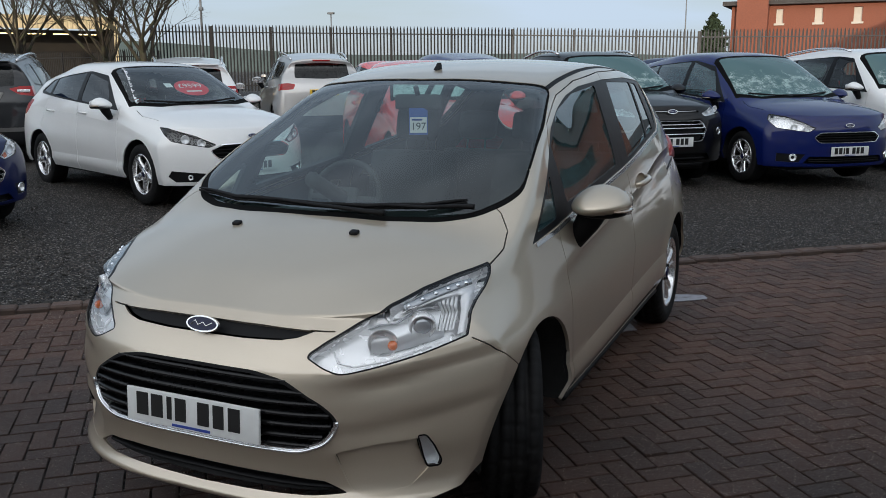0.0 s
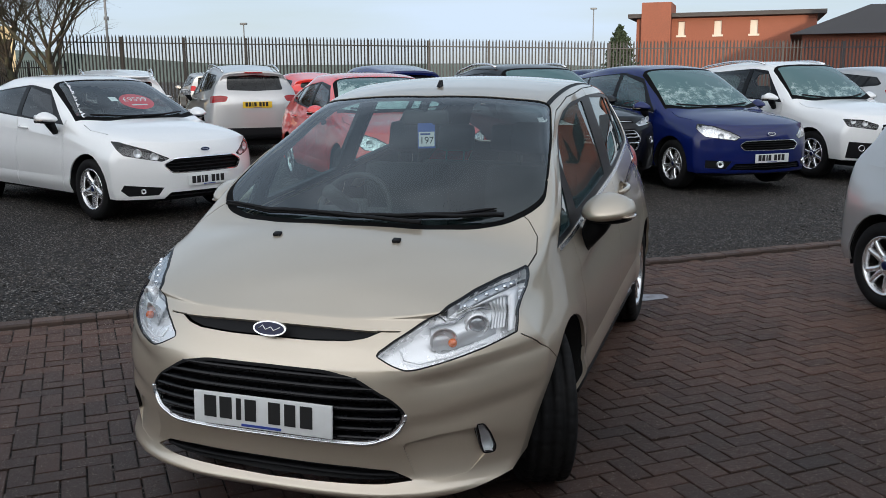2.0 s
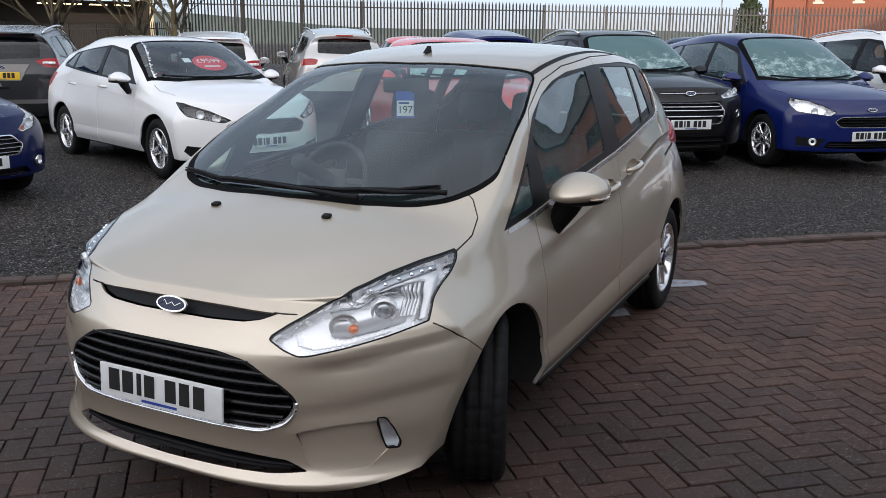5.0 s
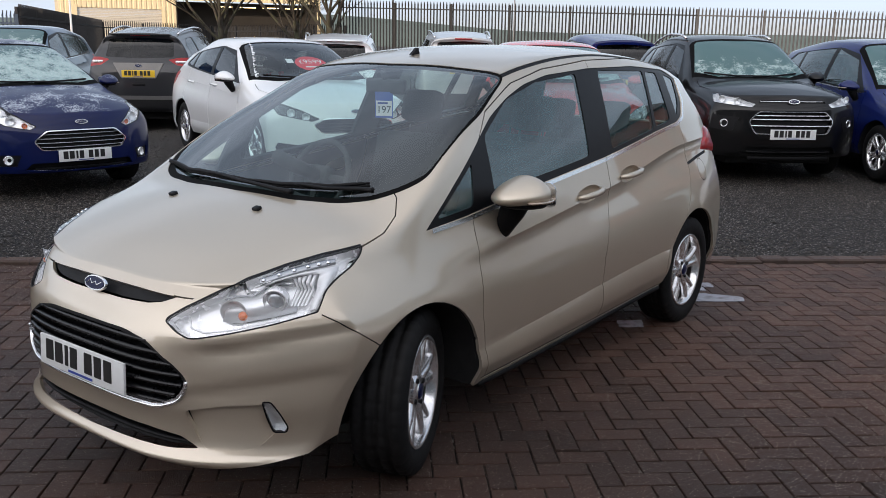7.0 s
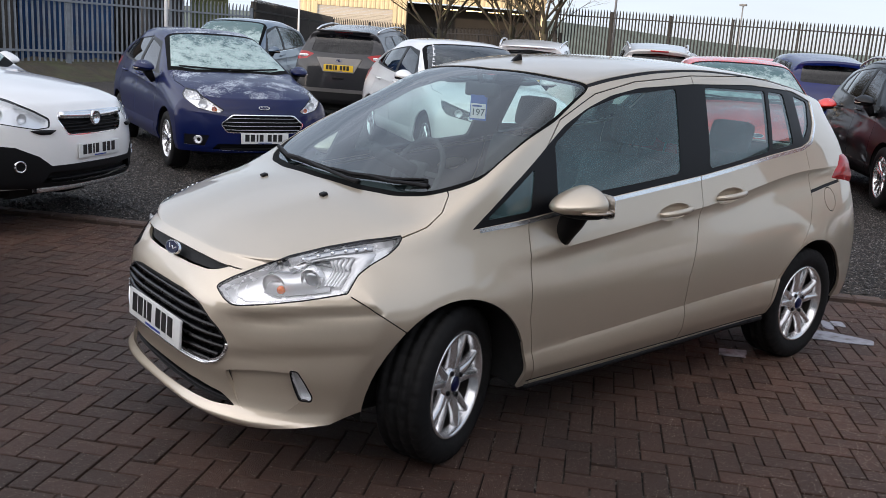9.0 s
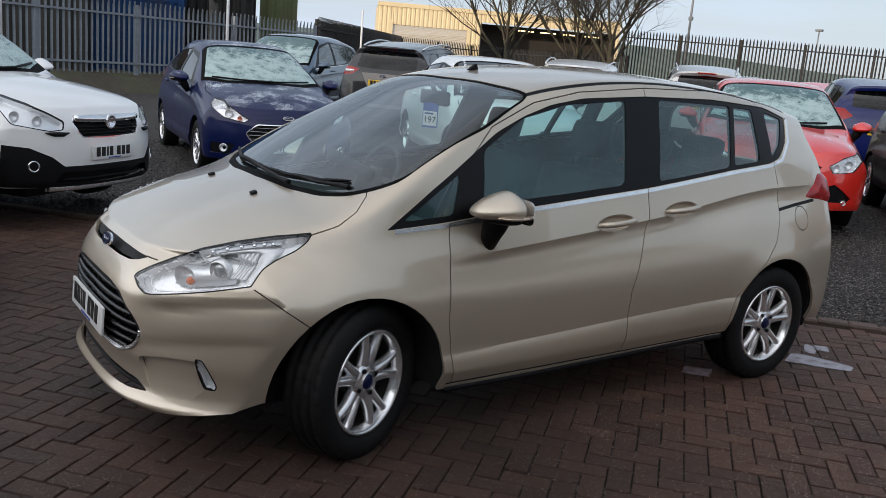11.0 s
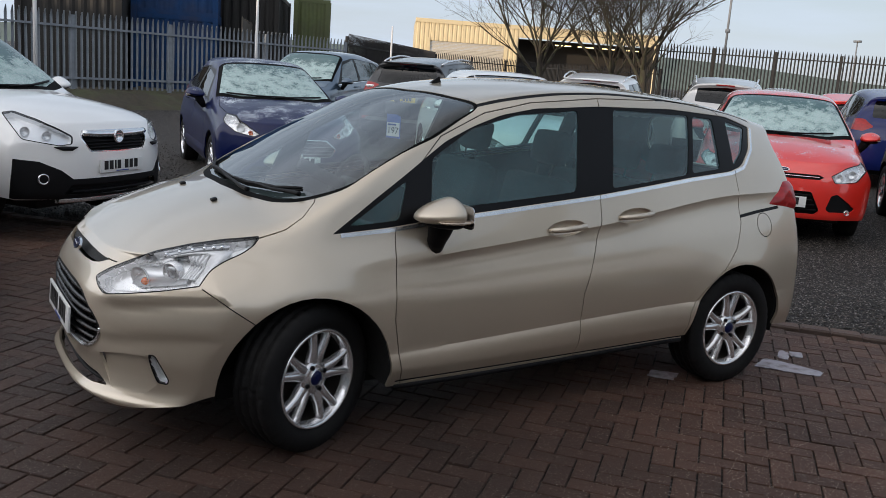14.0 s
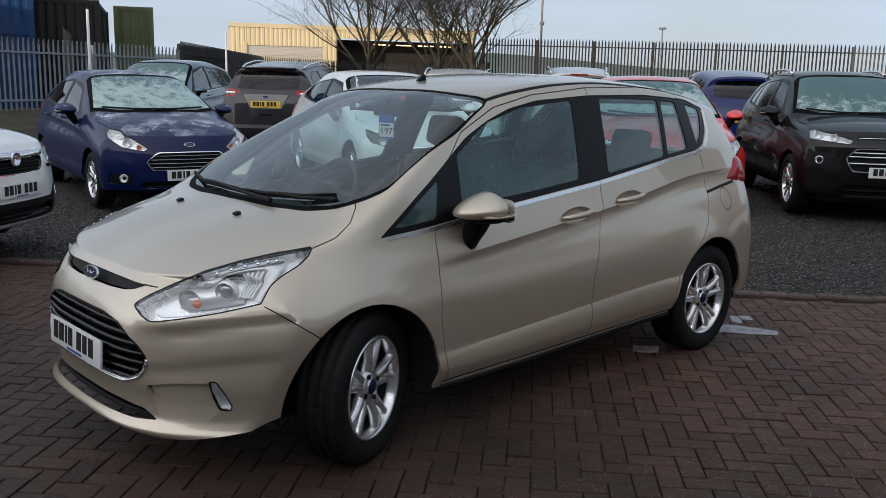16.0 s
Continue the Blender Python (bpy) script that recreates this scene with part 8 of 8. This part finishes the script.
brick_house(6.8, 26.0, -16, 6.6, 9, 6.6, "two-storey red brick building beside the yard", [(1.3, 4.2, 5.4, 1.0), (3.3, 4.2, 5.4, 1.0), (5.3, 4.2, 5.4, 1.0)], None, 2.4, SHADED_BRICK, GLOSS_BLACK)
# unseen wall added behind to shade the yard, standing in for a showroom
cx, cy = kerb(0, -17)
shade_root = thing("showroom_wall", pose(cx, cy, 0, 0, 0, math.degrees(math.atan2(KY, KX))), "plain pale showroom wall that closes the yard", "wall", kind="structure")
bm = bmesh.new()
box(bm, -40, -0.3, -0.1, 36, 0.3, 7.4, 0.0)
part("wall_panel", bm, RENDERED, shade_root, smooth=False)
# side panel added to darken what the car's flank reflects
bm = bmesh.new()
box(bm, 14.0, 0.3, -0.1, 14.5, 14.0, 5.6, 0.0)
part("wall_panel", bm, RENDERED, shade_root, smooth=False)


# ---------------------------------------------------------------- bare trees
def bare_tree(x, y, z, high, seed, label):
    r_ = random.Random(seed)
    root = thing("tree", pose(x, y, z), label, "tree")
    trunk, limbs = bmesh.new(), bmesh.new()
    def grow(p, d, length, rad, level):
        n = 4 if level < 2 else 3
        pts, rads = [p], [rad]
        for k in range(n):
            wob = 0.06 + 0.05 * level
            d = (d + Vector((r_.gauss(0, wob), r_.gauss(0, wob), r_.gauss(0, wob * 0.6) + 0.06))).normalized()
            p = p + d * length / n
            pts.append(p)
            rads.append(rad * (1 - 0.5 * (k + 1) / n))
        tube(trunk if level == 0 else limbs, pts, rads, 9 if level == 0 else 6 if level == 1 else 4 if level == 2 else 3, caps=False)
        if level >= 5:
            return
        kids = (8, 7, 5, 4, 4)[level]
        for k in range(kids):
            at = min(n, max(1, int(n * (0.15 + 0.85 * (k + 1) / kids) + 0.5))) if level else n - k % 3
            q = pts[at]
            side_v = Vector((r_.gauss(0, 1), r_.gauss(0, 1), r_.gauss(0, 0.3))).normalized()
            if level == 0:
                a = 6.28 * (k + r_.random() * 0.6) / kids
                side_v = Vector((math.cos(a), math.sin(a), 0))
            spread = (r_.uniform(0.5, 1.1), 0.8, 0.85, 0.9, 0.95)[level]
            nd = (d + side_v * spread + Vector((0, 0, 0.15))).normalized()
            grow(q, nd, length * (r_.uniform(1.2, 1.7) if level == 0 else r_.uniform(0.55, 0.78)), max(0.0045, rads[at] * (0.5 if level == 0 else 0.58)), level + 1)
    grow(Vector((0, 0, 0)), Vector((r_.gauss(0, 0.04), r_.gauss(0, 0.04), 1)), high * 0.235, high * 0.021, 0)
    part("trunk", trunk, BARK, root)
    part("crown", limbs, BARK, root)


for k, (x, y, hh) in enumerate(((-32.7, 25.0, 11.0), (-29.6, 27.2, 10.5), (-27.1, 26.8, 11.5))):
    bare_tree(x, y, 0.2, hh, 11 + k, "bare winter tree with fine twigs by the fence")


def shrub(x, y, z, w, h, seed, label):
    r_ = random.Random(seed)
    root = thing("shrub", pose(x, y, z), label, "shrub")
    vs, fs = [], []
    for _ in range(2600):
        a, u = r_.uniform(0, 6.28), r_.random()
        rr = w * (1 - u) ** 0.6 * r_.uniform(0.55, 1.0) * (1 + 0.2 * math.sin(3 * a))
        c = Vector((rr * math.cos(a), rr * math.sin(a), 0.1 + u * h * (0.9 + 0.1 * math.sin(5 * a))))
        q = Vector((r_.gauss(0, 1), r_.gauss(0, 1), r_.gauss(0, 1))).normalized() * 0.16
        s_ = q.cross(Vector((r_.gauss(0, 1), r_.gauss(0, 1), r_.gauss(0, 1)))).normalized() * 0.08
        i = len(vs)
        vs += [tuple(c - q), tuple(c + s_), tuple(c + q), tuple(c - s_)]
        fs.append((i, i + 1, i + 2, i + 3))
    me = bpy.data.meshes.new("foliage")
    me.from_pydata(vs, [], fs)
    me.materials.append(HEDGE)
    ob = new("foliage", me)
    ob.parent = root


shrub(-6.6, 52.0, 0.2, 1.5, 4.4, 3, "dark evergreen shrub beside the brick building")

# hills along the horizon
bm = bmesh.new()
rows = []
for k in range(121):
    a = radians(-110 + 220 * k / 120)
    h = 16 + 16 * noise.noise((k * 0.09, 1.7, 0)) + 8 * math.exp(-((k - 84) / 9) ** 2)
    rows.append([bm.verts.new((-r * math.sin(a), r * math.cos(a), z)) for r, z in ((700, -3), (820, max(6, h)), (1100, -3))])
for ra, rb in zip(rows, rows[1:]):
    for j in range(2):
        bm.faces.new((ra[j], ra[j + 1], rb[j + 1], rb[j]))
tagged(link_mesh("backdrop", bm, HILL), "low wooded hills along the horizon", "hills", kind="structure")


# ---------------------------------------------------------------- paving
def brick_mesh(name, L_, W_, H_, mat, ch=0.006):
    x, y = L_ / 2, W_ / 2
    v = [(-x, -y, -H_), (x, -y, -H_), (x, y, -H_), (-x, y, -H_), (-x, -y, -ch), (x, -y, -ch), (x, y, -ch), (-x, y, -ch), (-x + ch, -y + ch, 0), (x - ch, -y + ch, 0), (x - ch, y - ch, 0), (-x + ch, y - ch, 0)]
    f = [(8, 9, 10, 11)] + [(a, (a + 1) % 4, (a + 1) % 4 + 4, a + 4) for a in range(4)] + [(a + 4, (a + 1) % 4 + 4, (a + 1) % 4 + 8, a + 8) for a in range(4)]
    me = bpy.data.meshes.new(name)
    me.from_pydata(v, [], f)
    me.materials.append(mat)
    return me, v, f


paving = thing("pavement", Matrix.Identity(4), "brown herringbone block paving, damp and speckled", "pavement", kind="structure")
me_b, bv, bf = brick_mesh("paving_block", 0.1925, 0.0925, 0.06, PAVER, 0.0025)
ANG = math.atan2(KY, KX)
near, rest_v, rest_f = 0, [], []
for i in range(-120, 100):
    for j in range(-95, -1):
        c = (i - j) % 4
        if c == 0:
            a, d, turn = (i + 1) * 0.1, (j + 0.5) * 0.1, 0.0
        elif c == 3:
            a, d, turn = (i + 0.5) * 0.1, (j + 1) * 0.1, math.pi / 2
        else:
            continue
        if d > -0.06:
            continue
        x, y = kerb(a, d)
        if x < -9 or y < -8 or x > 7.5:
            continue
        dz, tilt = rng.gauss(0, 0.0014), rng.gauss(0, 0.004)
        m = Matrix.Translation((x, y, dz)) @ Matrix.Rotation(ANG + turn + rng.gauss(0, 0.006), 4, "Z") @ Matrix.Rotation(tilt, 4, "X")
        if near < 300 and 1.0 < x < 2.9 and -1.9 < y < 1.4:
            o = new("paving_block", me_b)
            o.matrix_basis, o.parent = m, paving
            near += 1
        else:
            k = len(rest_v)
            rest_v += [tuple(m @ Vector(q)) for q in bv]
            rest_f += [tuple(k + t for t in q) for q in bf]
me = bpy.data.meshes.new("further_blocks")
me.from_pydata(rest_v, [], rest_f)
PAVER_FAR = PAVER.copy()
PAVER_FAR.name = "brown_block_paving_joined"
for nd in list(PAVER_FAR.node_tree.nodes):
    if nd.bl_idname == "ShaderNodeObjectInfo":
        rnd = PAVER_FAR.node_tree.nodes.new("ShaderNodeNewGeometry")
        target = nd.outputs["Random"].links[0].to_socket
        PAVER_FAR.node_tree.links.new(rnd.outputs["Random Per Island"], target)
        PAVER_FAR.node_tree.nodes.remove(nd)
me.materials.append(PAVER_FAR)
ob = new("further_blocks", me)
ob.parent = paving
tagged(ob, kind="stuff")

edging = thing("kerb", Matrix.Identity(4), "raised brown edging blocks between paving and gravel", "kerb", kind="structure")
me_k, _, _ = brick_mesh("edging_block", 0.195, 0.125, 0.12, KERBSTONE, 0.012)
for k in range(-55, 45):
    x, y = kerb(k * 0.2, 0.0)
    o = new("edging_block", me_k)
    o.matrix_basis = Matrix.Translation((x, y, 0.028 + rng.gauss(0, 0.003))) @ Matrix.Rotation(ANG + rng.gauss(0, 0.01), 4, "Z")
    o.parent = edging

# puddle film by the rear wheel; the sky it reflects is painted pale
SKY_SHEEN = material("thin_ice_film", (0.34, 0.33, 0.37), 0.3, spec=0.5, scale=60, vary=0.4, stain=(0.10, 0.075, 0.07), stain_scale=16, stain_amount=1.0, bump=0.2, bump_scale=120, ground=True)


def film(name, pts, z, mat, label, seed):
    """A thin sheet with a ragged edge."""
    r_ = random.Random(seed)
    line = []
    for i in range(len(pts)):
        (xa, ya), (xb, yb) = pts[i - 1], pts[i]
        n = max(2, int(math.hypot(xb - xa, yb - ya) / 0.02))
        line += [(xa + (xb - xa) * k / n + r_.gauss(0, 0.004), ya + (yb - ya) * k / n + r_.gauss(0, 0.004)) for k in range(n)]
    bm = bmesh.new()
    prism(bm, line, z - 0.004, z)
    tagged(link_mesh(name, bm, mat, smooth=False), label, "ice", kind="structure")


# puddle patches with the reflected sky put into their colour
film("ice", [(0.70, 1.66), (0.868, 1.795), (0.982, 1.90), (0.938, 1.985), (0.809, 1.95), (0.69, 1.90), (0.62, 1.86)], 0.005, SKY_SHEEN, "pale film of ice on the paving behind the wheel", 1)
film("ice", [(0.645, 1.952), (0.696, 1.98), (0.60, 2.12), (0.53, 2.10)], 0.005, SKY_SHEEN, "small patch of ice on the paving", 2)
film("ice", [(0.57, 2.14), (0.629, 2.20), (0.70, 2.115), (0.651, 2.06)], 0.005, SKY_SHEEN, "small patch of ice on the paving", 3)
film("ice", [(0.539, 0.985), (0.646, 1.10), (0.709, 0.979), (0.605, 0.883)], 0.004, SKY_SHEEN, "small patch of ice on the paving beside the sill", 4)
